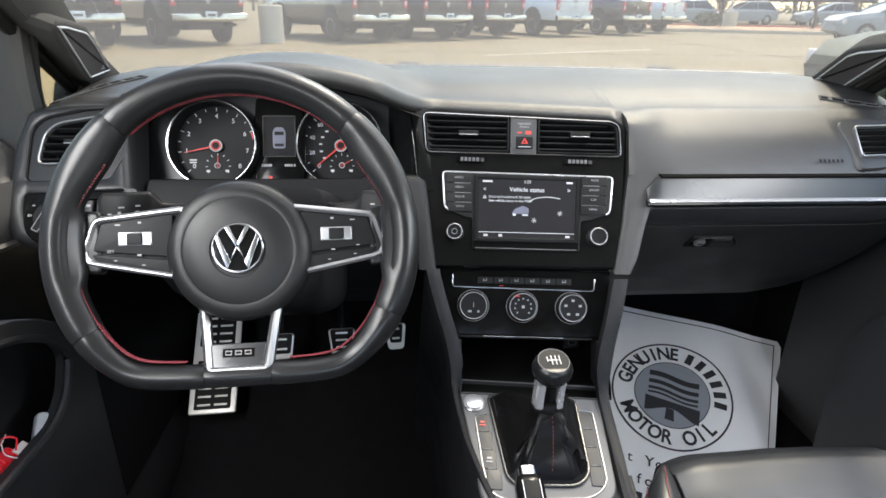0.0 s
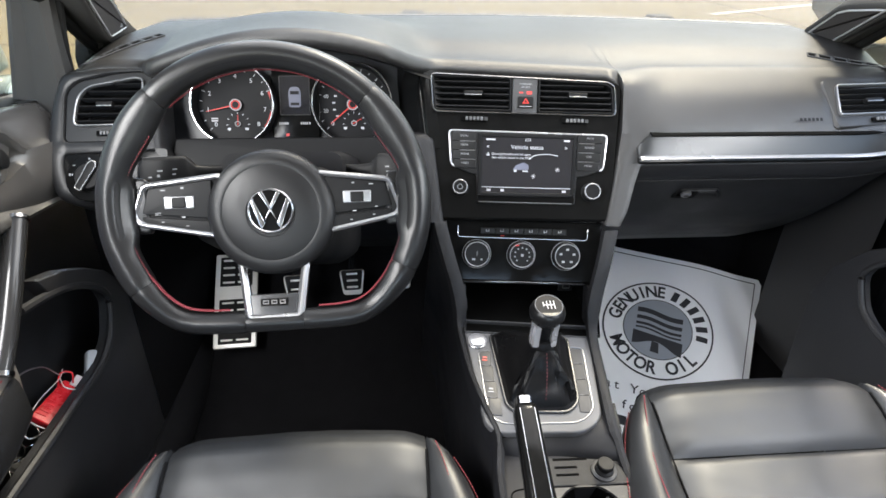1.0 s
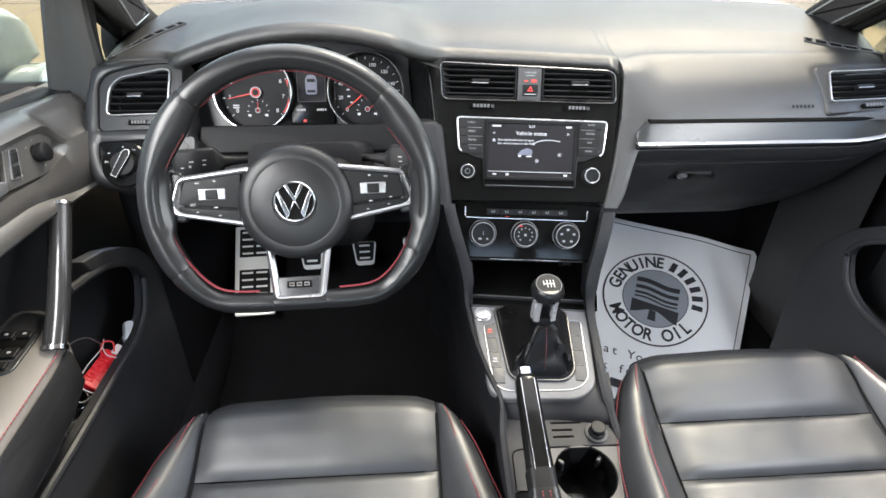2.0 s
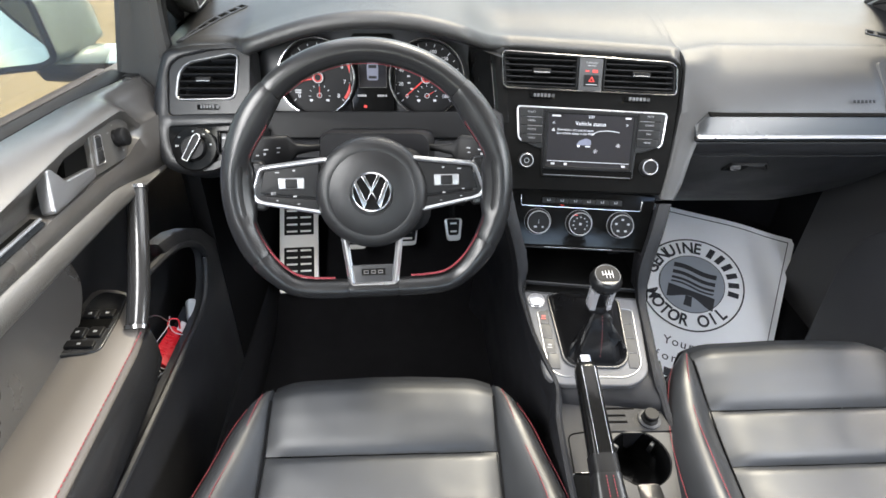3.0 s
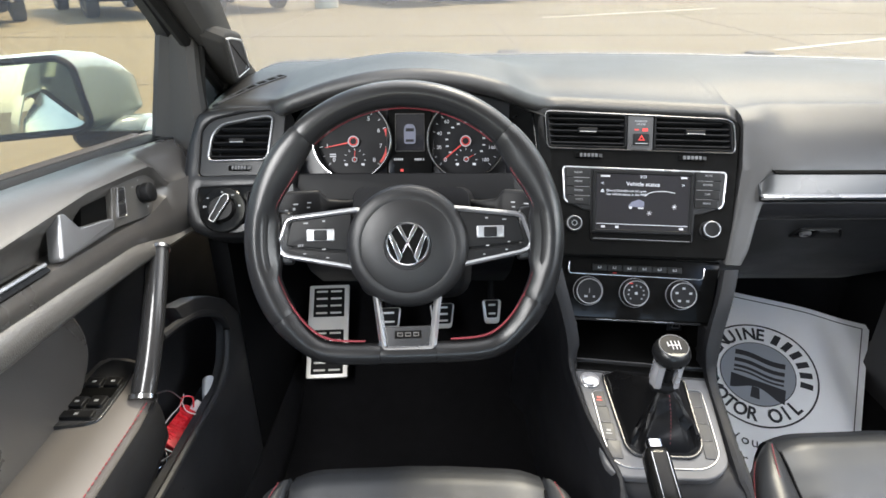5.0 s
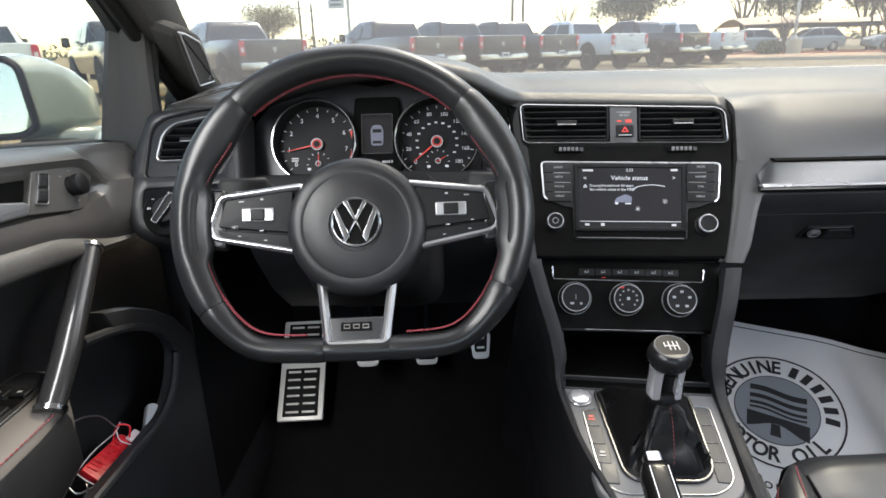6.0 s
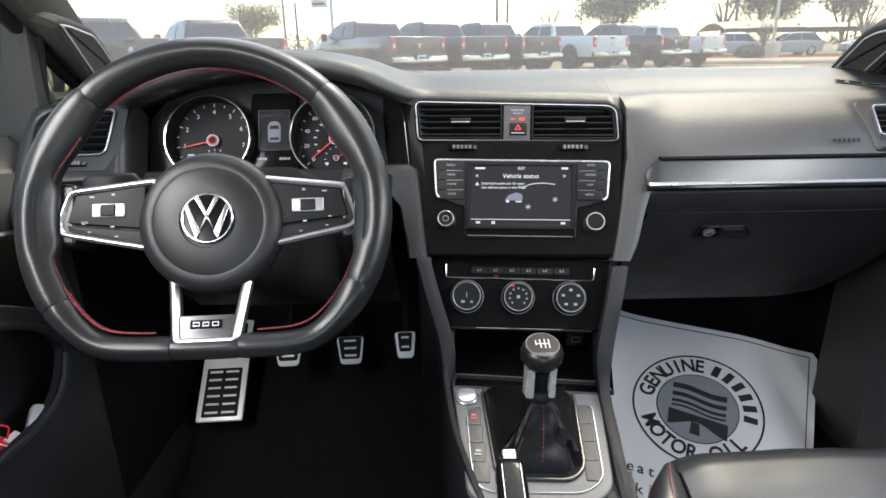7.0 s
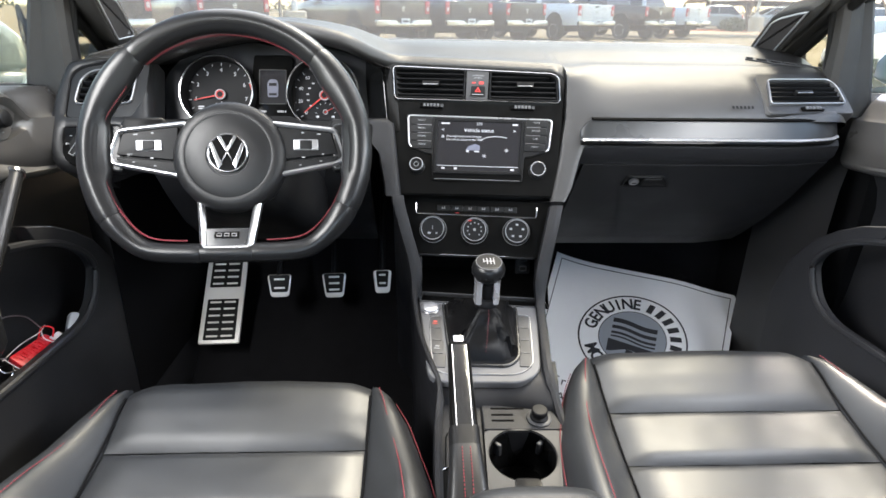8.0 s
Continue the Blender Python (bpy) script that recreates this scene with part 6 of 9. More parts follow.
deck0 = rpoly([(-0.0400, 0.0400), (0.066, 0.040), (0.082, -0.20), (-0.045, -0.20)][::-1], 0.006)
deck = [cast(deck0, cup, 2 * math.pi * i / 64) for i in range(64)]
outer = ring3(bm, deck, RC, 0.0)
n = len(deck)
rim = ring3(bm, deck, RC, 0.004)
bridge(bm, outer, rim)
well_r = 0.0435
wl = circle(cup[0], cup[1], well_r, 64)
w0 = ring3(bm, wl, RC, 0.004)
bridge(bm, rim, w0)
w1 = ring3(bm, [(cup[0] + (p[0] - cup[0]) * 0.97, cup[1] + (p[1] - cup[1]) * 0.97) for p in wl], RC, 0.002)
bridge(bm, w0, w1)
part("cup_deck", bm, DECK, con, "dark satin cup holder deck")
bm = bmesh.new()
c0 = ring3(bm, circle(cup[0], cup[1], well_r * 0.985, 40), RC, 0.0045)
c1 = ring3(bm, circle(cup[0], cup[1], well_r * 0.90, 40), RC, -0.060)
bridge(bm, c0, c1)
bm.faces.new(c1)
cupw0 = bmesh.new()
tube(cupw0, [RC @ Vector((x, y, 0.0040)) for x, y in ((0.0645, 0.036), (0.0675, 0.0), (0.0735, -0.10), (0.0790, -0.18))], 0.0016, 8)
part("deck_edge", cupw0, SATIN, con, "thin bright edge of the deck")
cupw = part("cup_well", bm, PIANO, con, "deep black cup holder well")
for a in (140, 45):
    bm = bmesh.new()
    box(bm, (well_r * 0.86, 0, -0.012), (0.010, 0.006, 0.018), at(RC, cup[0], cup[1], 0, a), 0.002)
    part("grip_tab", bm, GREY, cupw)
bm = bmesh.new()
prism(bm, rpoly([(-0.010, -0.038), (0.022, -0.038), (0.030, -0.16), (-0.012, -0.16)][::-1], 0.006), -0.002, 0.0046, RC, 0.001)
part("cup_channel", bm, PIANO, con)
# armrest
arm = thing("armrest", (0.35, 0.3, 0.6), "padded leather centre armrest", "armrest")
bm = bmesh.new()
rings = []
for y, k in ((0.445, 0.70), (0.438, 0.90), (0.425, 0.99), (0.40, 1.0), (0.2, 1.0), (-0.05, 1.0)):
    rings.append([(0.350 + 0.072 * x * k, y, 0.655 + 0.030 * z * k) for x, z in rrect(0, 0, 2, 2, 0.7, 5)])
loft(bm, rings)
part("lid", bm, LEATHER, arm)
bm = bmesh.new()
loft(bm, [[(0.30, y, 0.57), (0.40, y, 0.57), (0.40, y, 0.65), (0.30, y, 0.65)] for y in (0.30, -0.05)])
part("stand", bm, LOWER, arm)

# gear lever
gear = thing("gear_lever", (0.337, 0.80, 0.65), "six-speed gear lever with a black knob and leather boot", "gear lever")
base_c = PL @ Vector((0.003, -0.040, 0))
bm = bmesh.new()
top = Vector((0.341, 0.797, 0.693))
rings = []
pts0 = [PL @ Vector((p[0], p[1], 0.0)) for p in inset(hole, 0.002)]
for t in (0, 0.12, 0.28, 0.45, 0.62, 0.8, 0.92, 1.0):
    k = 0.82 * (1 - t) ** 0.85 + 0.18
    c = base_c.lerp(top, t ** 0.8)
    ring = []
    for i, p in enumerate(pts0):
        v = (p - base_c) * k
        v.z *= (1 - t)
        wob = 1 + 0.16 * math.sin(i * 0.75 + t * 7) * math.sin(math.pi * t) + 0.07 * math.sin(i * 1.9 - t * 11) * math.sin(math.pi * t)
        ring.append(c + v * wob)
    rings.append(ring)
loft(bm, rings)
part("boot", bm, BOOTSKIN, gear, "black leather gear boot")
stitches("boot_stitching", [base_c.lerp(top, t ** 0.8) + Vector((0.002, -0.062 * (0.82 * (1 - t) ** 0.85 + 0.18) * 1.12 - 0.004, 0.002)) for t in (0.04, 0.2, 0.4, 0.6, 0.8, 0.96)], gear, 0.0045, 0.0006, thread=THREAD)
stem_d = Vector((0.0, -0.12, 1.0)).normalized()
GMx = fm(top, (1, 0, 0), (0, 1, 0.12))
bm = bmesh.new()
lathe(bm, [(0.0170, -0.006), (0.0178, 0.002), (0.0165, 0.006), (0.0145, 0.010), (0.0001, 0.010)], GMx, 32)
part("collar", bm, BLACK, gear)
for s in (-1, 1):
    bm = bmesh.new()
    loft(bm, [[GMx @ Vector((s * (0.0125 + dx), y, z)) for dx, y in ((-0.004 * k, -0.014 * k), (0.004 * k, -0.012 * k), (0.007 * k, 0.0), (0.004 * k, 0.012 * k), (-0.004 * k, 0.014 * k))] for z, k in ((0.004, 1.0), (0.02, 0.95), (0.034, 0.95), (0.042, 1.0))])
    part("fork", bm, RING, gear, "satin metal fork")
bm = bmesh.new()
lathe(bm, [(0.0085, 0.0), (0.0090, 0.03), (0.0120, 0.036), (0.0001, 0.036)], GMx, 24)
part("stem", bm, BLACK, gear)
bm = bmesh.new()
KN = at(GMx, 0, 0, 0.038)
lathe(bm, [(0.0110, 0.0), (0.0190, 0.006), (0.0235, 0.014), (0.0245, 0.021), (0.0225, 0.0275), (0.0190, 0.0308), (0.0001, 0.0315)], KN, 40)
kn = part("knob", bm, RIMLEATHER, gear)
bm = bmesh.new()
for i in range(14):
    a = 2 * math.pi * i / 14
    lathe(bm, [(0.0022, -0.001), (0.0020, 0.0008), (0.0001, 0.0014)], KN @ Matrix.Rotation(a, 4, "Z") @ pose(0.0234, 0, 0.0145, 0, 80, 0), 8)
part("dimples", bm, BLACK, kn)
TK = at(KN, 0, -0.001, 0.0315) @ pose(0, 0, 0, 8, 0, 0)
bm = bmesh.new()
lathe(bm, [(0.0185, -0.002), (0.0184, 0.0010), (0.0001, 0.0022)], TK, 40)
cap = part("cap", bm, KNOBCAP, gear)
bm = bmesh.new()
frame_ring(bm, circle(0, 0, 0.0192, 40), 0.0013, -0.002, 0.0018, TK, 0.0005)
part("cap_ring", bm, SILVER, cap, "bright ring")
# printed pattern, brightened with the instruments' faint added glow
bars([(-0.0075, 0.0015, 0.0011, 0.008), (-0.0025, 0, 0.0011, 0.014), (0.0025, 0, 0.0011, 0.014), (0.0072, 0, 0.0011, 0.014), (0.0, 0, 0.0150, 0.0011)], TK, 0.0024, LITGREY, cap, "shift_pattern")

# handbrake
hb = thing("handbrake_lever", (0.30, 0.45, 0.6), "handbrake lever with gloss black chrome grip and stitched leather sleeve", "handbrake")
h0, h1 = Vector((0.2915, 0.676, 0.688)), Vector((0.2945, 0.556, 0.648))
ax = (h1 - h0).normalized()
HM = fm(h0, (1, 0, 0), -ax)  # y towards the tip, z up
Lh = (h1 - h0).length
bm = bmesh.new()
loft(bm, [[HM @ Vector((x * 0.0145 * k, -Lh * t, z * 0.0150 * k)) for x, z in rrect(0, 0, 2, 2, 0.6, 4)] for t, k in ((-0.02, 0.75), (0.0, 0.92), (0.06, 1.0), (0.5, 1.03), (1.0, 1.12))])
grip = part("grip", bm, PIANO, hb)
bm = bmesh.new()
for sx in (-1, 1):
    loft(bm, [[HM @ Vector((sx * 0.0090 + x * 0.0006, -Lh * t, 0.0142 * k + 0.0016 * z)) for x, z in rrect(0, 0, 2, 2, 0.5, 3)] for t, k in ((0.05, 1.0), (0.5, 1.04), (1.0, 1.13))])
part("chrome_inlay", bm, CHROME, grip, "chrome inlay")
bm = bmesh.new()
loft(bm, [[HM @ Vector((x * 0.0085, y, 0.003 + z * 0.0085)) for x, z in rrect(0, 0, 2, 2, 0.5, 3)] for y in (-0.002, 0.012)])
part("release_button", bm, CHROME, hb, "chrome release button")
bm = bmesh.new()
loft(bm, [[HM @ Vector((x * 0.0175, -Lh - y, z * 0.0175)) for x, z in rrect(0, 0, 2, 2, 0.6, 4)] for y in (-0.002, 0.024)])
part("collar", bm, BLACK, hb)
bm = bmesh.new()
loft(bm, [[HM @ Vector((x * 0.0180 * k, -Lh - y, z * 0.0175 * k - d)) for x, z in rrect(0, 0, 2, 2, 0.6, 4)] for y, k, d in ((0.022, 1.0, 0.0), (0.06, 1.15, 0.002), (0.12, 1.5, 0.014), (0.18, 1.9, 0.035))])
part("sleeve", bm, RIMLEATHER, hb, "leather sleeve")
for s in (-1, 1):
    stitches("sleeve_stitching", [HM @ Vector((s * 0.0045, -Lh - y, 0.0180 * k - d)) for y, k, d in ((0.024, 1.0, 0.0), (0.06, 1.15, 0.002), (0.12, 1.5, 0.013))], hb, 0.0035, 0.0007)
bm = bmesh.new()
frame_ring(bm, rpoly([(-0.098, -0.02), (-0.046, -0.02), (-0.046, -0.22), (-0.098, -0.22)][::-1], 0.01), 0.0018, -0.002, 0.004, RC)
part("slot_frame", bm, CHROME, hb, "silver frame round the lever slot")
bm = bmesh.new()
prism(bm, rpoly([(-0.095, -0.022), (-0.048, -0.022), (-0.048, -0.218), (-0.095, -0.218)][::-1], 0.008), -0.002, 0.001, RC)
part("slot", bm, VOID, hb)

# ---- pedals ----
def pedal(cx, cy, cz, w, h, tilt, rows, name, label, stalk=True):
    p = thing(name, (cx, cy, cz), label, "pedal", "pedals")
    m = fm((cx, cy, cz), (1, 0.06, 0), (0, math.sin(radians(tilt)), math.cos(radians(tilt))))
    bm = bmesh.new()
    nar = 0.37 if stalk else 0.49
    o = rpoly([(-w * nar, -h / 2), (w * nar, -h / 2), (w / 2, h / 2), (-w / 2, h / 2)], 0.009 if stalk else 0.005)
    prism(bm, o, -0.006, 0.0, m, 0.002)
    pl = part("metal_plate", bm, ALU, p, "brushed metal plate")
    for (bx, by, bw, bh) in rows:
        bm = bmesh.new()
        pad = rpoly([(bx - bw * 0.38, by - bh / 2), (bx + bw * 0.38, by - bh / 2), (bx + bw / 2, by + bh / 2), (bx - bw / 2, by + bh / 2)], 0.005) if stalk else rrect(bx, by, bw, bh, 0.003)
        prism(bm, pad, -0.001, 0.0016, m, 0.001)
        r = part("rubber_pad", bm, RUBBER, p)
        nr = max(1, int(round(bh / 0.017)))
        nc = 2 if bw > 0.05 else 1
        for i in range(nr):
            for j in range(nc):
                bm = bmesh.new()
                xx = bx + (j - (nc - 1) / 2) * bw * 0.46
                box(bm, (xx, by - bh / 2 + bh * (i + 0.5) / nr, 0.0018), (bw * (0.36 if nc == 2 else 0.5), 0.0045, 0.003), m, 0.001)
                part("rib", bm, ALU, r)
    if stalk:
        bm = bmesh.new()
        tube(bm, [m @ Vector((0, 0.0, -0.006)), m @ Vector((0, 0.04, -0.02)), Vector((cx, cy + 0.10, cz + 0.16)), Vector((cx, cy + 0.16, cz + 0.32))], 0.008, 8)
        part("pedal_arm", bm, BLACK, p)
    return p


pedal(-0.2270, 1.305, 0.445, 0.095, 0.225, 52, [(0, 0.068, 0.072, 0.072), (0, -0.052, 0.072, 0.104)], "foot_rest", "brushed metal footrest plate with black rubber ribs", False)
pedal(-0.0800, 1.262, 0.500, 0.056, 0.052, 20, [(0, 0.0055, 0.048, 0.040)], "clutch_pedal", "brushed metal clutch pedal with a rubber insert")
pedal(0.0380, 1.310, 0.478, 0.058, 0.058, 20, [(0, 0.0055, 0.050, 0.046)], "brake_pedal", "brushed metal brake pedal with a rubber insert")
pedal(0.1530, 1.322, 0.482, 0.046, 0.056, 24, [(0, 0.0065, 0.032, 0.040)], "accelerator_pedal", "brushed metal accelerator pedal with a rubber insert")

# ---- seats ----
def seat_top(y):
    """Height of the cushion's middle along its length."""
    pts = [(0.06, 0.505), (0.30, 0.535), (0.45, 0.550), (0.52, 0.556), (0.62, 0.572), (0.68, 0.593), (0.715, 0.601), (0.738, 0.596), (0.752, 0.578), (0.756, 0.54), (0.75, 0.47)]
    if y <= pts[0][0]:
        return pts[0][1]
    for (a, za), (b, zb) in zip(pts, pts[1:]):
        if a <= y <= b:
            return za + (zb - za) * (y - a) / (b - a)
    return pts[-1][1]


def cushion_panel(y0, y1, front=False, phase=0.0):
    """One padded leather field between two seams."""
    bm = bmesh.new()
    rows = []
    n = 16
    ys = [y0 + (y1 - y0) * i / n for i in range(n + 1)]
    for i, y in enumerate(ys):
        v = i / n
        row = []
        for j in range(25):
            u = -1 + 2 * j / 24
            edge = min(1.0, (1 - abs(u)) / 0.26)
            pv = min(1.0, v / 0.16) if front else min(1.0, min(v, 1 - v) / 0.16)
            puff = 0.010 * math.sin(math.pi / 2 * max(0, edge)) ** 0.8 * math.sin(math.pi / 2 * max(0, pv)) ** 0.7
            wr = 0.0012 * noise.noise(Vector((u * 3 + phase, y * 22, 1.3))) + 0.0007 * noise.noise(Vector((u * 9, y * 40, phase)))
            x = 0.005 + u * (0.166 + 0.004 * (y - 0.4))
            row.append((x, y + 0.010 * u * u * (0 if not front else -v), seat_top(y) - 0.008 + puff + wr))
        rows.append(row)
    if front:
        base = rows[-1]
        for dy, dz in ((0.012, -0.006), (0.020, -0.020), (0.022, -0.045), (0.016, -0.09), (0.004, -0.15)):
            rows.append([(x + 0.0, y + dy, z + dz) for x, y, z in base])
    sheet(bm, rows)
    return bm


def bolster(s):
    """A side bolster that swells from the front corner backwards."""
    bm = bmesh.new()
    rings = []
    for y, out, crest, lift in ((0.728, 0.176, 0.172, -0.014), (0.722, 0.186, 0.176, -0.006), (0.70, 0.205, 0.184, 0.000), (0.66, 0.226, 0.193, 0.008), (0.61, 0.243, 0.203, 0.020), (0.55, 0.258, 0.214, 0.036), (0.47, 0.268, 0.222, 0.052), (0.36, 0.272, 0.226, 0.064), (0.20, 0.272, 0.226, 0.074), (0.05, 0.270, 0.226, 0.080)):
        z = seat_top(y)
        if y > 0.70:
            z = 0.598
        w = out - crest
        prof = [(0.166, z - 0.014), (0.170, z - 0.004), (crest * 0.55 + 0.166 * 0.45, z + lift * 0.62 + 0.002), (crest, z + lift + 0.004), (crest + w * 0.45, z + lift), (crest + w * 0.82, z + lift * 0.7 - 0.016), (out, z + lift * 0.4 - 0.05), (out - 0.002, z - 0.10), (out - 0.015, 0.40), (0.166, 0.40)]
        rings.append([(0.005 + s * p.x, y, p.y) for p in smooth_path([(x, zz, 0) for x, zz in prof[:-2]], 4)] + [(0.005 + s * x, y, zz) for x, zz in prof[-2:]])
    loft(bm, rings)
    return bm


def make_seat():
    seat = thing("bucket_seat", (0.005, 0.4, 0.28), "black leather bucket seat cushion with red stitched bolsters", "car seat", "front seats")
    part("cushion_panel", cushion_panel(0.627, 0.742, True, 0.0), LEATHER, seat)
    part("cushion_panel", cushion_panel(0.540, 0.6255, False, 4.0), LEATHER, seat)
    part("cushion_panel", cushion_panel(0.440, 0.5385, False, 8.0), LEATHER, seat)
    part("cushion_panel", cushion_panel(0.05, 0.4385, False, 12.0), LEATHER, seat)
    for s in (-1, 1):
        part("bolster", bolster(s), LEATHER, seat)
        line = [(0.179, 0.712, 0.5985), (0.187, 0.685, 0.601), (0.196, 0.645, 0.600), (0.206, 0.60, 0.601), (0.214, 0.55, 0.603), (0.221, 0.48, 0.611), (0.226, 0.36, 0.616), (0.226, 0.1, 0.60)]
        stitches("bolster_stitching", [(0.005 + s * x, y, seat_top(min(y, 0.70)) + l) for (x, y, z), l in zip(line, (0.0075, 0.0085, 0.0145, 0.0265, 0.0425, 0.0575, 0.0705, 0.083))], seat, 0.0045, 0.0010)
        outer = [(crest + 0.80 * (out - crest), y, lift * 0.715 - 0.0145) for y, out, crest, lift in ((0.70, 0.205, 0.184, 0.000), (0.66, 0.226, 0.193, 0.008), (0.61, 0.243, 0.203, 0.020), (0.55, 0.258, 0.214, 0.036), (0.47, 0.268, 0.222, 0.052), (0.36, 0.272, 0.226, 0.064), (0.20, 0.272, 0.226, 0.074))]
        stitches("bolster_stitching", [(0.005 + s * (x + 0.0018), y, seat_top(y) + l + 0.002) for x, y, l in outer], seat, 0.0045, 0.0009)
        bm = bmesh.new()
        tube(bm, smooth_path([(0.005 + s * 0.1675, y, seat_top(y) - 0.004) for y in (0.705, 0.68, 0.65, 0.58, 0.5, 0.4, 0.2)], 4), 0.0015, 6)
        part("piping", bm, FELT, seat)
    bm = bmesh.new()
    loft(bm, [[(0.005 + x, y, z) for x, z in rrect(0, 0.39, 0.48, 0.13, 0.02, 3)] for y in (0.05, 0.70)])
    part("seat_base", bm, LOWER, seat)
    for s in (-1, 1):
        bm = bmesh.new()
        box(bm, (0.005 + s * 0.19, 0.36, 0.30), (0.04, 0.62, 0.06))
        part("seat_rail", bm, BLACK, seat)
    return seat


driver = make_seat()
passenger = copy_thing(driver, pose(0.670, 0.452, 0.293))
tagged(passenger, "black leather passenger seat cushion with red stitched bolsters")
tagged(driver, "black leather driver seat cushion with red stitched bolsters")


# ---- doors ----
def sill_z(y):
    return 1.016 - 0.11 * (y - 0.643)


def band_z(y):
    """Lower edge of the textured band, which sweeps down to the front."""
    pts = [(0.0, 0.925), (0.45, 0.912), (0.535, 0.900), (0.687, 0.886), (0.80, 0.873), (0.87, 0.862), (0.96, 0.85), (1.1, 0.84)]
    for (a, za), (b, zb) in zip(pts, pts[1:]):
        if a <= y <= b:
            return za + (zb - za) * (y - a) / (b - a)
    return pts[-1][1]


def band_h(y):
    """Height of the textured band, which narrows towards its front end."""
    return 0.031 - 0.004 * smoothstep(0.5, 0.8, y) - 0.016 * smoothstep(0.80, 0.93, y)


def make_door(s):
    """s = -1: the driver's door; s = 1: the passenger's, mirrored about the car's middle."""
    X = (lambda x: x) if s < 0 else (lambda x: 0.675 - x)
    word = "driver" if s < 0 else "passenger"
    d = thing("door_1" if s < 0 else "door_2", (X(-0.42), 0.6, 0.35), "dark grained " + word + " door lining with armrest, pull bar and map pocket", "car door", "front doors", "structure")
    ys = [-0.30, -0.1, 0.1, 0.2, 0.3, 0.4, 0.46, 0.52, 0.58, 0.64, 0.70, 0.76, 0.80, 0.82, 0.85, 0.88, 0.895, 0.905, 0.912, 0.919, 0.926, 0.935, 0.95, 0.97, 0.99, 1.01, 1.03]
    # sill pad, a ridge under it, the long hollow of the handle, and a smooth band below
    bm = bmesh.new()
    rows = []
    for y in ys:
        z, b = sill_z(y), band_z(y)
        fw = smoothstep(0.86, 1.03, y)
        rz = min(0.989 - 0.10 * max(0.0, y - 0.80) - 0.9 * max(0.0, y - 0.895), z - 0.014)
        low = b + 0.056 + 0.020 * smoothstep(0.86, 0.94, y)
        rz = max(rz, low + 0.004)
        k = smoothstep(0.905, 0.960, y)
        rz = rz * (1 - k) + (low + 0.006) * k
        rec = 1 - smoothstep(0.885, 0.938, y)
        top = b + band_h(y)
        row = [(-0.409, z - 0.004), (-0.404, z), (-0.385, z - 0.001), (-0.370, z * 0.5 + (rz + 0.013) * 0.5), (-0.360, rz + 0.008), (-0.352, rz + 0.003), (-0.3485, rz - 0.001), (-0.3490 - 0.002 * rec, rz - 0.005),
               (-0.349 - 0.006 * rec, rz - 0.011), (-0.348 - 0.017 * rec, (rz + low) / 2 + 0.002), (-0.347 - 0.026 * rec, low + 0.008), (-0.346 - 0.026 * rec, low + 0.001), (-0.3455, low - 0.004), (-0.3425, low * 0.55 + top * 0.45), (-0.3420, top + 0.001), (-0.346, top - 0.003)]
        rows.append([(X(x + 0.018 * fw), y, zz) for x, zz in row])
    sheet(bm, rows)
    part("upper_panel", bm, DOORSKIN, d, "soft grained upper door panel with a hollow round the handle", 50)
    bm = bmesh.new()
    rows = []
    for y in ys:
        b, h = band_z(y), band_h(y)
        fw = smoothstep(0.86, 1.03, y)
        rows.append([(X(-0.346 + 0.014 * fw), y, b + h + 0.0005), (X(-0.3405 + 0.014 * fw), y, b + h - 0.001), (X(-0.337 + 0.010 * fw), y, b + h * 0.6), (X(-0.334 + 0.006 * fw), y, b + 0.006), (X(-0.338 + 0.004 * fw), y, b), (X(-0.350), y, b - 0.006), (X(-0.39), y, b - 0.012)])
    sheet(bm, rows)
    part("textured_band", bm, BANDGRAIN, d, "coarse grained waist band", 60)
    bm = bmesh.new()
    rows = []
    for y in ys + [1.10, 1.20, 1.32]:
        b = band_z(y)
        rows.append([(X(-0.385), y, b - 0.010), (X(-0.402), y, b - 0.04), (X(-0.410), y, 0.77), (X(-0.408), y, 0.70), (X(-0.402), y, 0.60), (X(-0.385), y, 0.50), (X(-0.37), y, 0.34)])
    sheet(bm, rows)
    part("inner_skin", bm, DOORLOW, d, "", 60)
    # soft insert between armrest and waist band, rounded at its front
    # the darker door skin puts the insert's shade into its colour
    ins = rpoly([(-0.30, 0.742), (0.700, 0.742), (0.752, 0.790), (0.735, 0.862), (0.60, 0.880), (0.45, 0.898), (-0.30, 0.912)], [0.01, 0.03, 0.04, 0.04, 0.05, 0.05, 0.01], 6)
    FI = fm((X(-0.410), 0, 0), (0, 1, 0), (0, 0, 1)) if s < 0 else fm((X(-0.410), 0, 0), (0, -1, 0), (0, 0, 1))
    ins = [(a if s < 0 else -a, b) for a, b in ins]
    part("soft_insert", prism(bmesh.new(), ins if area2(ins) > 0 else ins[::-1], -0.004, 0.021, FI, 0.006), DOORSKIN, d, "soft brown-grey insert above the armrest")
    # thin trim with chrome line
    bm = bmesh.new()
    loft(bm, [[(X(-0.358), y, band_z(y) + 0.0615), (X(-0.3485), y, band_z(y) + 0.0605), (X(-0.3440), y, band_z(y) + 0.055), (X(-0.3470), y, band_z(y) + 0.051)] for y in (-0.3, 0.1, 0.3, 0.4, 0.46, 0.52, 0.58, 0.63, 0.662)])
    strip = part("gloss_strip", bm, PIANO, d, "gloss black strip")
    bm = bmesh.new()
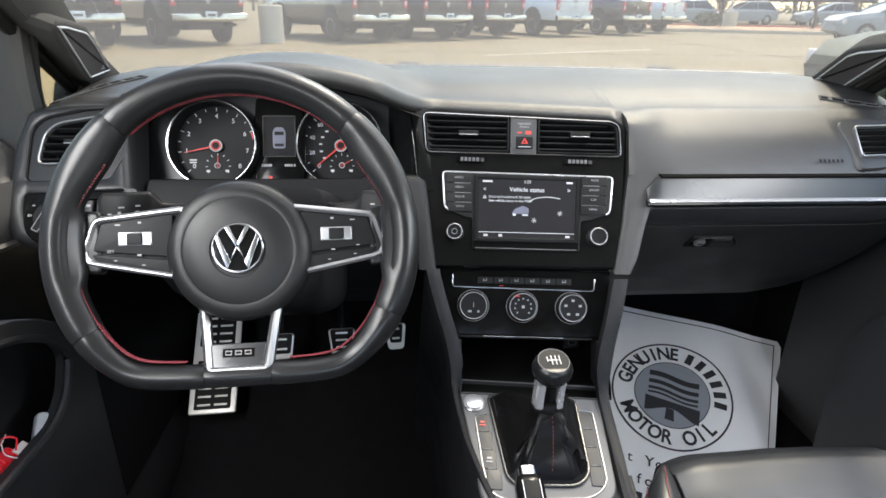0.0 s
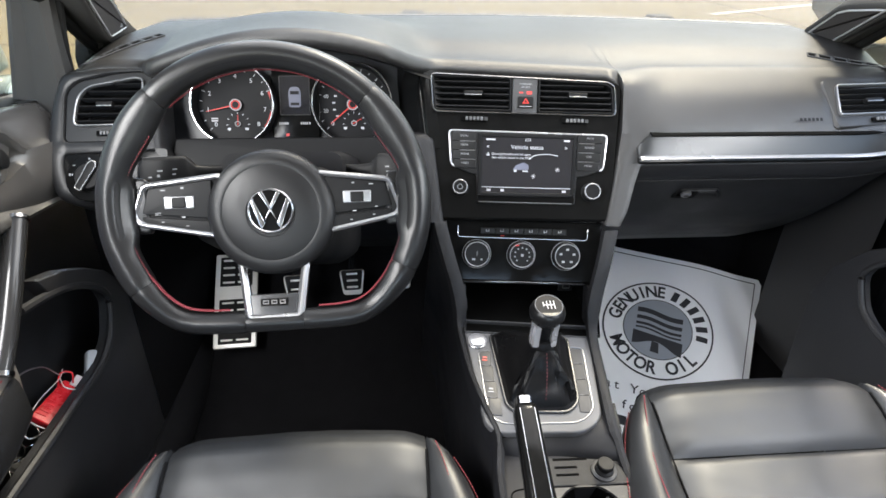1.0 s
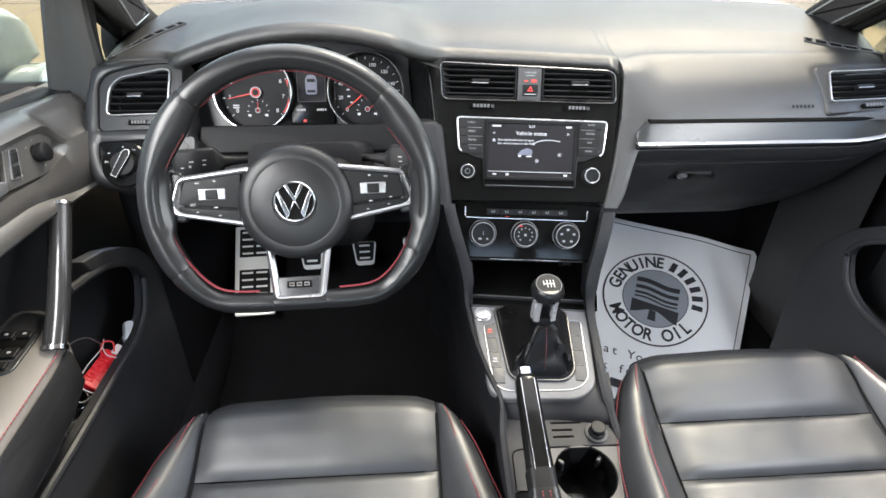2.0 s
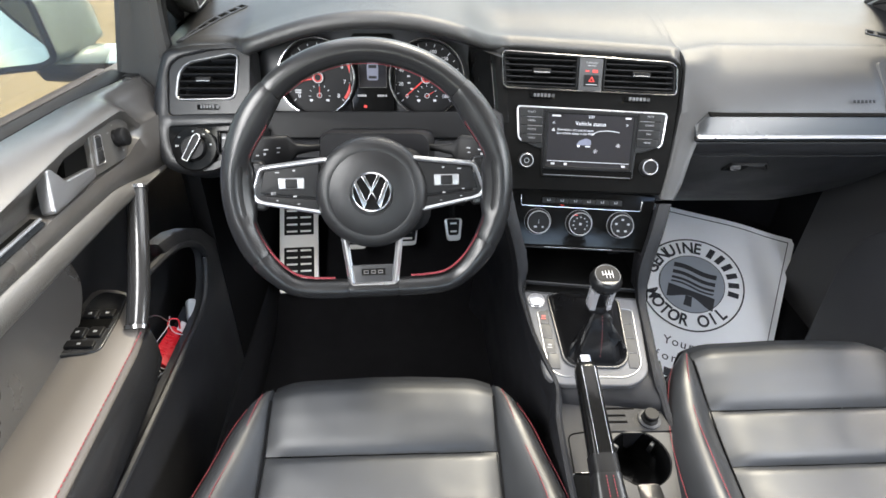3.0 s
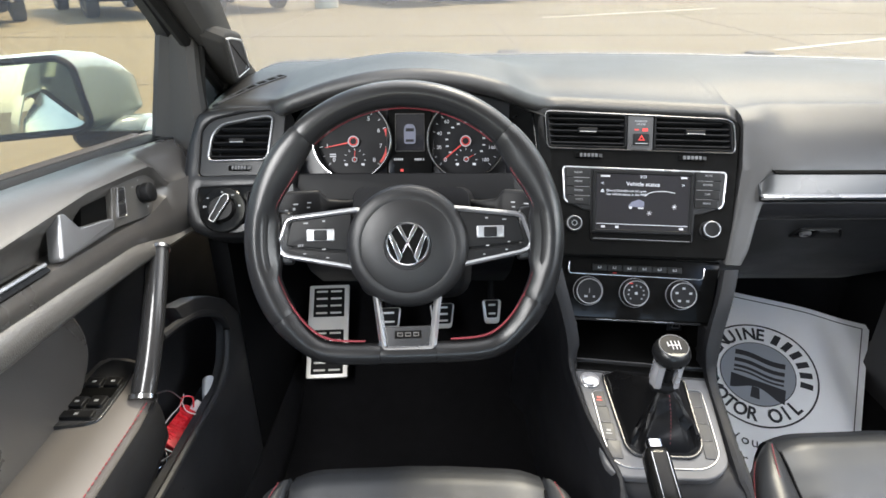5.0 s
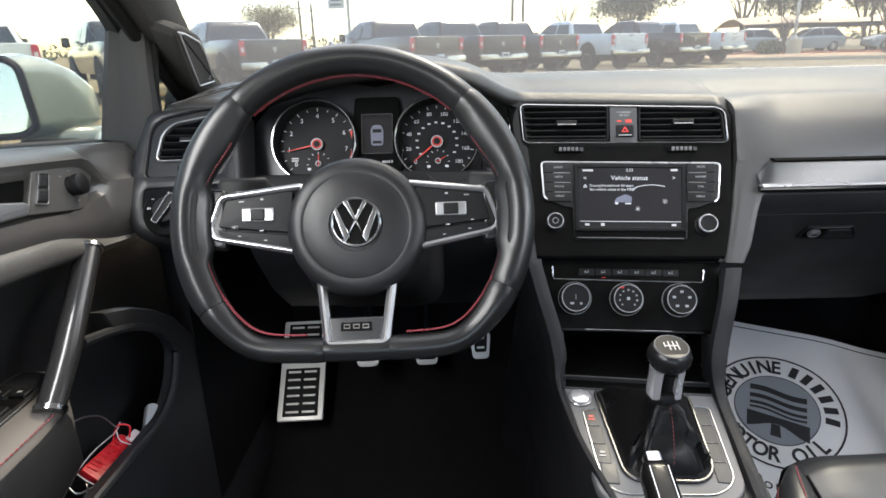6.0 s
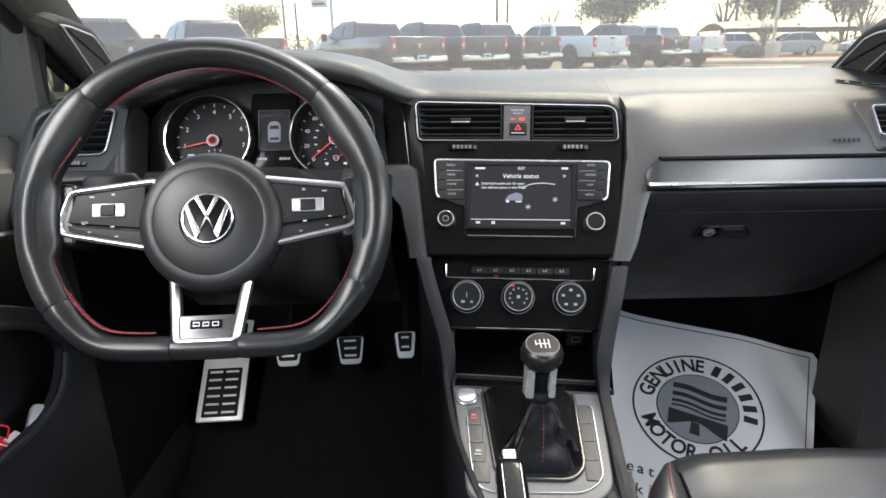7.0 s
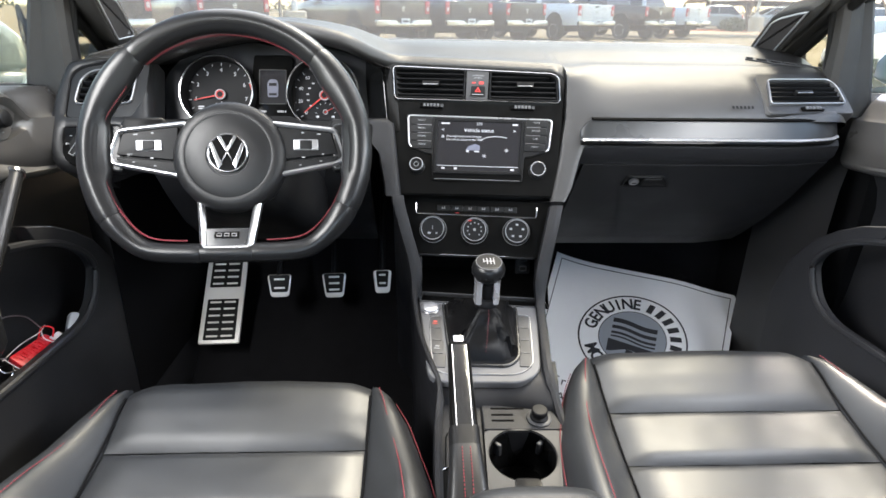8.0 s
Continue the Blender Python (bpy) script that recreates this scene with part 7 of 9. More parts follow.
    tube(bm, [(X(-0.3468), y, band_z(y) + 0.0618) for y in (-0.3, 0.1, 0.3, 0.4, 0.46, 0.52, 0.58, 0.63, 0.660)], 0.0024, 6)
    part("chrome_line", bm, SATIN, strip, "chrome line")
    # armrest shelf
    bm = bmesh.new()
    rows = []
    for y, k, zz in ((0.790, 0.25, 0.744), (0.784, 0.46, 0.748), (0.768, 0.62, 0.750), (0.742, 0.80, 0.752), (0.712, 0.95, 0.752), (0.66, 1.0, 0.752), (0.60, 1.0, 0.752), (0.45, 1.0, 0.753), (0.25, 1.0, 0.756), (0.0, 1.0, 0.76), (-0.3, 1.0, 0.76)):
        w = 0.108 * k
        rows.append([(X(-0.410), y, zz - 0.004), (X(-0.410 + w * 0.3), y, zz), (X(-0.410 + w * 0.75), y, zz), (X(-0.410 + w * 0.93), y, zz - 0.004), (X(-0.410 + w), y, zz - 0.016), (X(-0.410 + w * 1.0), y, zz - 0.04), (X(-0.410 + w * 0.96), y, zz - 0.075), (X(-0.410 + w * 0.80), y, zz - 0.10), (X(-0.410), y, zz - 0.105)])
    loft(bm, rows)
    part("armrest", bm, ARMSKIN, d, "padded brown-grey armrest")
    stitches("armrest_stitching", [(X(-0.3085), y, 0.7485) for y in (0.70, 0.60, 0.45, 0.30, 0.1, -0.1)], d, 0.006, 0.0010)
    bm = bmesh.new()
    loft(bm, [[(X(-0.3025 - e), y, 0.741), (X(-0.2985 - e), y, 0.732), (X(-0.2965 - e), y, z), (X(-0.2975 - e), y, z - 0.030), (X(-0.304 - e), y, z - 0.042)] for y, z, e in ((0.712, 0.712, 0.005), (0.66, 0.702, 0.0), (0.6, 0.698, 0.0), (0.5, 0.696, 0.0), (0.4, 0.694, 0.0), (0.2, 0.694, 0.0), (-0.1, 0.694, 0.0))])
    part("armrest_edge", bm, PULL, d)
    # pull bar
    bm = bmesh.new()
    P = smooth_path([(X(-0.316), 0.706, 0.753), (X(-0.318), 0.742, 0.784), (X(-0.324), 0.783, 0.817), (X(-0.332), 0.824, 0.847), (X(-0.340), 0.860, 0.872)], 5)
    tube(bm, P, 0.0145, 14, flat=0.8)
    bar = part("pull_bar", bm, PULL, d, "glossy door pull bar")
    bm = bmesh.new()
    tube(bm, [(X(-0.3155), 0.701, 0.749), (X(-0.3160), 0.705, 0.7525)], 0.0164, 14, flat=0.85)
    part("bar_ring", bm, CHROME, bar)
    bm = bmesh.new()
    tube(bm, [(X(-0.3385), 0.856, 0.8692), (X(-0.340), 0.860, 0.8720)], 0.0160, 14, flat=0.85)
    part("bar_ring", bm, CHROME, bar)
    # inner handle
    DM = fm((X(-0.353), 0.80, 0.955), (-0.02, 1, 0), (-0.22, 0, 1)) if s < 0 else fm((X(-0.353), 0.80, 0.955), (-0.02, -1, 0), (0.22, 0, 1))
    F = 1 if s < 0 else -1
    pl = lambda pts: (lambda q: q if area2(q) > 0 else q[::-1])([(x * F, y) for x, y in pts])
    # near-black plate drawn for the shaded hollow behind the lever
    bm = bmesh.new()
    prism(bm, rpoly(pl([(-0.0352, 0.0246), (0.0149, 0.0225), (-0.0096, -0.0145), (-0.0581, -0.0007)]), 0.005), -0.020, -0.004, DM)
    hd = part("handle_recess", bm, VOID, d)
    bm = bmesh.new()
    hx = [(-0.0940, 0.0290), (-0.0848, 0.0256), (-0.0738, 0.0043), (-0.0182, -0.0085), (-0.0130, -0.0149), (-0.0222, -0.0220), (-0.1180, -0.0142), (-0.1205, -0.0096)]
    prism(bm, rpoly(pl(hx), 0.003), -0.008, 0.007, DM, 0.0025)
    part("release_lever", bm, SATIN, hd, "satin silver release lever")
    if s < 0:
        bm = bmesh.new()
        prism(bm, rpoly(pl([(0.0185, 0.0228), (0.1107, 0.0076), (0.1194, -0.0026), (0.0793, -0.0372), (0.064, -0.0387), (-0.0190, -0.0223)]), [0.003, 0.006, 0.008, 0.008, 0.008, 0.003]), -0.014, 0.0030, DM, 0.0012)
        sw = part("mirror_switch_plate", bm, SWITCHGREY, d)
        bm = bmesh.new()
        lathe(bm, [(0.0120, 0.004), (0.0112, 0.008), (0.0128, 0.011), (0.0122, 0.018), (0.0100, 0.0195), (0.0001, 0.0195)], at(DM, 0.0687, -0.0105, -0.001), 28)
        part("mirror_knob", bm, BLACK, sw, "round mirror adjuster knob")
        lk = [(0.0213, 0.0153), (0.0371, 0.0110), (0.0150, -0.0198), (-0.0034, -0.0151)]
        for k0, k1 in ((0.06, 0.48), (0.52, 0.94)):
            q = [tuple(lk[a][i] + (lk[b][i] - lk[a][i]) * k for i in (0, 1)) for a, b, k in ((0, 3, k0), (1, 2, k0), (1, 2, k1), (0, 3, k1))]
            bm = bmesh.new()
            prism(bm, rpoly(pl(inset(pl(q), 0.001)), 0.002), 0.003, 0.0062, DM, 0.001)
            part("lock_button", bm, FASCIA, sw)
        bm = bmesh.new()
        frame_ring(bm, rpoly(pl(lk), 0.003), 0.0010, 0.003, 0.0058, DM, 0.0003)
        part("lock_frame", bm, SATIN, sw)
        bars([(0.054, 0.004, 0.004, 0.001), (0.072, 0.007, 0.004, 0.001), (0.068, -0.0285, 0.004, 0.002)], DM, 0.0044, MARK, sw, "switch_symbol")
        # window switches on the armrest
        AR = fm((-0.374, 0.700, 0.7525), (0.10, 0.0, 0), (0, 1, 0.0))
        bm = bmesh.new()
        o = rpoly([(-0.023, -0.052), (0.016, -0.047), (0.030, -0.040), (0.030, 0.022), (0.024, 0.066), (-0.012, 0.074), (-0.022, 0.060)], 0.008)
        prism(bm, o, -0.004, 0.0025, AR, 0.0015)
        ws = part("window_switch_plate", bm, GLOSSGREY, d)
        # flat near-black patch for the shade between the switches
        bm = bmesh.new()
        box(bm, (0.003, 0.007, 0.0028), (0.042, 0.017, 0.001), AR, 0.0003)
        part("switch_hollow", bm, VOID, ws)
        for x, y, w, h in ((-0.0075, 0.0240, 0.019, 0.016), (0.0145, 0.0250, 0.019, 0.016), (-0.0090, -0.0115, 0.019, 0.018), (0.0130, -0.0105, 0.019, 0.018), (0.002, -0.033, 0.038, 0.013)):
            bm = bmesh.new()
            prism(bm, rpoly([(x - w / 2, y - h / 2), (x + w / 2, y - h / 2), (x + w / 2, y + h / 2), (x - w / 2, y + h / 2)], 0.003), 0.0, 0.0062, AR, 0.002)
            b = part("window_switch", bm, BLACK, ws)
            bars([(x, y - 0.001, 0.0045, 0.0034)], AR, 0.0066, MARK, b, "switch_symbol")
    # map pocket: lower panel with the pocket mouth cut out
    rim = [(0.36, 0.636), (0.53, 0.624), (0.68, 0.614), (0.80, 0.609), (0.88, 0.606), (0.930, 0.622), (0.955, 0.652), (0.964, 0.682), (0.942, 0.716), (0.887, 0.753), (0.83, 0.775), (0.772, 0.790)]
    rimS = [(p.x, p.y) for p in smooth_path([(a, b, 0) for a, b in rim], 4)]
    outline = rimS[:-4] + [(0.815, 0.806), (0.875, 0.786), (0.925, 0.760), (0.975, 0.725), (1.03, 0.66), (1.06, 0.58), (1.05, 0.34), (-0.30, 0.34), (-0.30, 0.65)]
    FMd = fm((X(-0.312), 0, 0), (0, 1, 0), (0, 0, 1)) if s < 0 else fm((0.950, 0, 0), (0, -1, 0), (0, 0, 1))
    o2 = [(a * F, b) for a, b in outline]
    if area2(o2) < 0:
        o2 = o2[::-1]
    bm = bmesh.new()
    prism(bm, o2, -0.020, 0.0, FMd, 0.003)
    pk = part("lower_panel", bm, DOORLOW, d)
    bm = bmesh.new()
    tube(bm, [FMd @ Vector((a * F, b, -0.003)) for a, b in rimS], 0.0060, 8)
    part("pocket_rim", bm, DOORLOW, pk)
    bm = bmesh.new()
    sheet(bm, [[(X(x), y, z) for y in (-0.3, 0.5, 0.8, 0.99)] for x, z in ((-0.312, 0.54), (-0.36, 0.52), (-0.40, 0.54))])
    part("pocket_floor", bm, DOORLOW, pk)
    # outer skin, weather strip and glass
    bm = bmesh.new()
    prof = [(-0.452, 0.950), (-0.478, 0.920), (-0.522, 0.86), (-0.552, 0.76), (-0.555, 0.60), (-0.545, 0.42), (-0.52, 0.33)]
    sheet(bm, [[(X(x + 0.02 * smoothstep(0.6, 1.3, y)), y, z - 0.10 * (y - 0.9) * (1 if z > 0.85 else 0.2)) for x, z in prof] for y in (-0.36, -0.1, 0.3, 0.9, 1.3)], 0.01, (0.0, 0, -1))
    part("outer_skin", bm, BODYPAINT, d, "pale blue-white painted door skin")
    bm = bmesh.new()
    sheet(bm, [[(X(x + (0.018 * smoothstep(0.86, 1.03, y) if x > -0.416 else 0.0)), y, sill_z(y) + dz) for x, dz in ((-0.452, -0.020), (-0.449, 0.0), (-0.444, 0.004), (-0.436, 0.004), (-0.432, 0.0015), (-0.430, -0.004), (-0.428, 0.0015), (-0.423, 0.003), (-0.414, 0.002), (-0.409, -0.001), (-0.407, -0.008))] for y in (-0.3, 0.0, 0.3, 0.5, 0.7, 0.85, 0.9, 0.95, 1.0, 1.03, 1.06)])
    part("weather_strip", bm, RUBBER, d, "black double rubber lip along the window sill")
    bm = bmesh.new()
    sheet(bm, [[(X(-0.458 + 0.10 * t + 0.03 * t * t), y, sill_z(y) - 0.02 + t * 0.40) for y in (-0.3, 0.2, 0.6, 0.9, 1.34 - 0.40 * t)] for t in (0, 0.33, 0.66, 1)], 0.004, (0.98 * s * -1, 0, 0.2))
    gl = part("window_pane", bm, SIDEGLASS if s < 0 else PASSGLASS, d, "clear side window pane")
    gl.visible_shadow = s > 0
    return d


make_door(-1)
make_door(1)


def make_rear_door(s):
    """The rear side of the car behind the middle pillar: lining, painted skin and glass darkened to cut light from
    behind.
    """
    X = (lambda x: x) if s < 0 else (lambda x: 0.675 - x)
    d = thing("door_3" if s < 0 else "door_4", (X(-0.42), -0.9, 0.35), "closed pale blue-white rear door with dark glass", "car door", "rear doors", "structure")
    ys = (-0.37, -0.7, -1.1, -1.45, -1.74)
    bm = bmesh.new()
    sheet(bm, [[(X(x + 0.05 * smoothstep(-1.2, -1.75, y)), y, z) for x, z in ((-0.452, 1.09), (-0.500, 1.07), (-0.535, 0.98), (-0.552, 0.80), (-0.555, 0.60), (-0.545, 0.42), (-0.52, 0.33))] for y in ys], 0.01, (0, 0, -1))
    part("outer_skin", bm, BODYPAINT, d)
    bm = bmesh.new()
    sheet(bm, [[(X(x), y, z) for x, z in ((-0.452, 1.085), (-0.40, 1.08), (-0.36, 1.0), (-0.35, 0.75), (-0.36, 0.34))] for y in ys])
    part("inner_lining", bm, DOORLOW, d)
    bm = bmesh.new()
    sheet(bm, [[(X(x), y, z) for x, z in ((-0.448, 1.08), (-0.40, 1.20), (-0.34, 1.30), (-0.26, 1.37))] for y in ys], 0.004, (s, 0, 0))
    part("window_pane", bm, REARGLASS, d, "dark glass added to dim the light from behind")
    bm = bmesh.new()
    tube(bm, smooth_path([(X(-0.560), -0.62, 0.90), (X(-0.578), -0.58, 0.905), (X(-0.578), -0.46, 0.905), (X(-0.560), -0.42, 0.90)], 4), 0.011, 8)
    part("door_handle", bm, BODYPAINT, d)


make_rear_door(-1)
make_rear_door(1)

# front corner trim of the doors, between pad end and window post
for s in (-1, 1):
    X = (lambda x: x) if s < 0 else (lambda x: 0.675 - x)
    bm = bmesh.new()
    rows = []
    for y in (1.025, 1.08, 1.14, 1.20, 1.26):
        z = sill_z(y)
        rows.append([(X(-0.455), y, z - 0.01), (X(-0.436), y, z + 0.002), (X(-0.395 + 0.02), y, z), (X(-0.37), y, z - 0.012), (X(-0.355), y, z - 0.04), (X(-0.345), y, 0.88), (X(-0.335), y, 0.80), (X(-0.33), y, 0.6), (X(-0.33), y, 0.33)])
    sheet(bm, rows)
    tagged(part("door_corner_" + ("left" if s < 0 else "right"), bm, PAD), "dark grained corner trim of the door below the post", "trim", kind="structure")


# ---- outside mirrors ----
def make_mirror(s):
    X = (lambda x: x) if s < 0 else (lambda x: 0.675 - x)
    mir = thing("wing_mirror", (X(-0.52), 1.12, 0.95), "pale blue-white wing mirror with a black rim", "wing mirror", "wing mirrors")
    o = Vector((X(-0.602), 1.020, 1.034))
    m = fm(o, (1, 0.34, 0) if s < 0 else (1, 0.20, 0), (0, 0.10, 1))
    F = 1 if s < 0 else -1
    shape = [(-0.120, -0.040), (-0.112, -0.056), (0.085, -0.052), (0.106, -0.040), (0.098, 0.042), (0.080, 0.056), (-0.060, 0.050), (-0.115, 0.030)]
    shape = [(x * F, y) for x, y in shape]
    if area2(shape) < 0:
        shape = shape[::-1]
    sh = rpoly(shape, 0.026, 8)
    bm = bmesh.new()
    rings = []
    for z, k, dx, dy in ((0.0, 1.08, 0, 0), (-0.03, 1.13, 0.008, 0.002), (-0.065, 1.06, 0.034, 0.002), (-0.095, 0.90, 0.066, -0.002), (-0.120, 0.66, 0.100, -0.008), (-0.138, 0.36, 0.128, -0.014), (-0.146, 0.10, 0.142, -0.018)):
        rings.append([m @ Vector((x * k + dx * F, y * k + dy, z)) for x, y in sh])
    loft(bm, rings)
    part("shell", bm, BODYPAINT, mir, "pale painted shell")
    bm = bmesh.new()
    frame_ring(bm, [(x * 1.08, y * 1.08) for x, y in sh], 0.010, -0.018, 0.010, m, 0.004)
    part("black_rim", bm, BLACK, mir)
    bm = bmesh.new()
    prism(bm, [(x * 1.01, y * 1.01) for x, y in sh], 0.0, 0.004, m)
    part("mirror_pane", bm, MIRROR, mir, "mirror glass")
    # the foot: a black arm with a painted cap over it
    for name, mt, lab, y0, ry, rz_ in (("foot", BLACK, "black mirror foot", -0.066, 0.024, 0.050), ("foot_cap", BODYPAINT, "pale painted cap of the foot", -0.052, 0.020, 0.044)):
        bm = bmesh.new()
        loft(bm, [[m @ Vector((x * F, y0 - 0.10 * (x - 0.06) + ry * k * math.sin(a), -0.075 - 0.10 * (x - 0.06) + rz_ * k * math.cos(a))) for a in [2 * math.pi * i / 16 for i in range(16)]] for x, k in ((0.066, 0.5), (0.075, 0.9), (0.10, 1.0), (0.13, 1.0), (0.165, 1.05), (0.19, 1.1))])
        part(name, bm, mt, mir, lab)
    return mir


make_mirror(-1)
make_mirror(1)

# ---- paper floor mat ----
pm = thing("paper_floor_mat", (0.77, 1.25, 0.33), "pale blue-white printed paper mat curling up in the footwell", "floor mat")
MM = fm((0.77, 1.25, 0.368), (1, 0, 0.06), (0, 1, 0.536)) @ pose(-0.012, -0.008, 0, 0, 0, -22)


def paper_z(x, y):
    """The sheet lies on the sloping footwell and curls up at its outer corner and its lower end."""
    z = 0.012 * math.sin(x * 9) * math.sin(y * 7 + 1) * (1 - smoothstep(0.05, 0.18, x))
    z -= 0.004 * smoothstep(0.1, 0.2, x)
    z += 0.40 * max(0.0, -0.13 - y) ** 1.5
    z += 0.9 * max(0.0, -0.12 - x) ** 2
    return z


def on_paper(x, y, lift=0.0):
    """A point of the sheet, which bends up a little at its far outer corner."""
    x += 0.09 * y * max(0.0, x) / 0.22
    z = paper_z(x, y)
    t = max(0.0, 0.48 * x + 0.88 * y - 0.135)
    a = t / 6.0
    g = 6.0 * math.sin(a) - t - lift * math.sin(a)
    return MM @ Vector((x + 0.48 * g, y + 0.88 * g, z + 6.0 * (1 - math.cos(a)) + lift * math.cos(a)))


def paper_patch(pts, lift):
    """A printed shape that follows the sheet: strips of small quads between two borders."""
    bm = bmesh.new()
    a, b = pts
    n = len(a)
    rows = []
    for t in (0, 0.5, 1.0):
        rows.append([on_paper(a[i][0] * (1 - t) + b[i][0] * t, a[i][1] * (1 - t) + b[i][1] * t, lift) for i in range(n)])
    sheet(bm, rows)
    return bm


bm = bmesh.new()
sheet(bm, [[on_paper(-0.2275 + 0.4475 * i / 34, 0.211 - 0.568 * j / 36) for i in range(35)] for j in range(37)], 0.0008, (0, 0, -1))
part("sheet", bm, PAPER, pm, "", 60)


def arc(r, a0, a1, n=48, cx=0.0, cy=0.0):
    return [(cx + r * math.cos(radians(a0 + (a1 - a0) * i / n)), cy + r * math.sin(radians(a0 + (a1 - a0) * i / n))) for i in range(n + 1)]


part("border_line", paper_patch([[(-0.21 + 0.4155 * i / 40, 0.195) for i in range(41)], [(-0.21 + 0.4155 * i / 40, 0.1975) for i in range(41)]], 0.0012), INK, pm)
for xb in (-0.2125, 0.2045):
    part("border_line", paper_patch([[(xb, 0.197 - 0.53 * i / 40) for i in range(41)], [(xb + 0.002, 0.197 - 0.53 * i / 40) for i in range(41)]], 0.0012), INK, pm)
part("ring_print", paper_patch([arc(0.1290, 0, 360), arc(0.1250, 0, 360)], 0.0014), INK, pm)
part("ring_print", paper_patch([arc(0.0800, 0, 360), arc(0.0780, 0, 360)], 0.0016), INK, pm)
part("disc_print", paper_patch([arc(0.0780, 0, 360), arc(0.0010, 0, 360)], 0.0014), INKGREY, pm)
for k, (y0, h) in enumerate(((0.038, 0.013), (0.019, 0.010), (0.004, 0.007), (-0.006, 0.005))):
    xs = [-0.050 + 0.105 * i / 20 for i in range(21)]
    sl = lambda x: -0.012 * (x + 0.05) / 0.1 + 0.003 * math.sin((x + 0.05) * 60)
    part("stripe_print", paper_patch([[(x, y0 + sl(x)) for x in xs], [(x, y0 + h + sl(x)) for x in xs]], 0.0018), INK, pm)
xs = [-0.055 + 0.115 * i / 20 for i in range(21)]
part("emblem_print", paper_patch([[(x, -0.040 - 0.010 * (x + 0.05) / 0.1 + 0.010 * math.cos(x * 52)) for x in xs], [(x, -0.013 - 0.012 * (x + 0.05) / 0.1) for x in xs]], 0.0018), INK, pm)
part("emblem_print", paper_patch([[(-0.012, -0.062), (-0.002, -0.063), (0.008, -0.064)], [(-0.010, -0.035), (0.0, -0.036), (0.006, -0.037)]], 0.0019), INK, pm)


def curved_words(words, r, a0, a1, size, flip=False):
    n = len(words)
    for i, ch in enumerate(words):
        if ch == " ":
            continue
        a = a0 + (a1 - a0) * (i + 0.5) / n
        x, y = r * math.cos(radians(a)), r * math.sin(radians(a))
        o = on_paper(x, y, 0.0018)
        tx = on_paper(x + 0.01 * math.cos(radians(a + (90 if flip else -90))), y + 0.01 * math.sin(radians(a + (90 if flip else -90))), 0.0018) - o
        ty = on_paper(x + 0.01 * math.cos(radians(a + (180 if flip else 0))), y + 0.01 * math.sin(radians(a + (180 if flip else 0))), 0.0018) - o
        writing(ch, size, fm(o, tx, ty), INK, pm, "letter", depth=0.0003, bold=0.022, wide=0.86)


curved_words("GENUINE", 0.1010, 176, 84, 0.044)
curved_words("MOTOR OIL", 0.1030, 204, 330, 0.043, True)
# the maker's name becomes plain bars
for i in range(6):
    a = 72 - 14.5 * i
    part("name_bar", paper_patch([arc(0.0880, a - 4.6, a + 4.6, 6), arc(0.1150, a - 3.4, a + 3.4, 6)], 0.0018), INK, pm)


def flat_words(words, x, y, size):
    for i, ch in enumerate(words):
        if ch == " ":
            continue
        xx = x + size * 0.62 * i
        o = on_paper(xx, y, 0.0018)
        tx, ty = on_paper(xx + 0.01, y, 0.0018) - o, on_paper(xx, y + 0.01, 0.0018) - o
        writing(ch, size, fm(o, tx, ty), INK, pm, "letter", depth=0.0003)


flat_words("Treat Your Engine", -0.155, -0.168, 0.032)
flat_words("Ask for Genuine", -0.135, -0.212, 0.032)
for i in range(6):
    xs = [-0.12 + 0.042 * i + 0.030 * k / 4 for k in range(5)]
    part("name_bar", paper_patch([[(x, -0.262) for x in xs], [(x, -0.240) for x in xs]], 0.0018), INK, pm)

# ---- keys in the door pocket ----
keys = thing("key_bundle", (-0.345, 0.80, 0.55), "bunch of car keys with a red plastic tag and wire loop", "keys")
KT = fm((-0.344, 0.813, 0.604), (0.08, 0.97, -0.02), (-0.80, 0.06, 0.52))
bm = bmesh.new()
prism(bm, rpoly([(-0.040, -0.017), (0.030, -0.018), (0.042, -0.008), (0.040, 0.014), (-0.036, 0.017)], 0.004), -0.006, 0.003, KT, 0.002)
tag = part("red_tag", bm, REDTAG, keys, "red plastic key tag")
for i in range(9):
    bm = bmesh.new()
    box(bm, (-0.028 + 0.0065 * i, 0.007, 0.0035), (0.0022, 0.014, 0.002), KT, 0.0007)
    part("tag_rib", bm, REDTAG, tag)
bm = bmesh.new()
box(bm, (0.046, -0.002, 0.001), (0.022, 0.013, 0.007), KT, 0.002)
part("tag_end", bm, CLEARTAG, keys, "white plastic tag end")
# crinkled edges of the clear sleeve round the tag
for pts in ([(-0.050, 0.016, 0.006), (-0.010, 0.020, 0.008), (0.030, 0.018, 0.009), (0.052, 0.024, 0.006)], [(-0.052, -0.020, 0.004), (-0.012, -0.014, 0.009), (0.020, -0.016, 0.008), (0.046, -0.018, 0.003)], [(0.030, -0.018, 0.008), (0.022, 0.004, 0.010), (0.034, 0.018, 0.008)], [(-0.046, -0.018, 0.004), (-0.050, 0.0, 0.008), (-0.046, 0.017, 0.006)]):
    bm = bmesh.new()
    tube(bm, [KT @ p for p in smooth_path(pts, 5)], 0.0009, 5)
    part("sleeve_edge", bm, CLEARTAG, keys)
bm = bmesh.new()
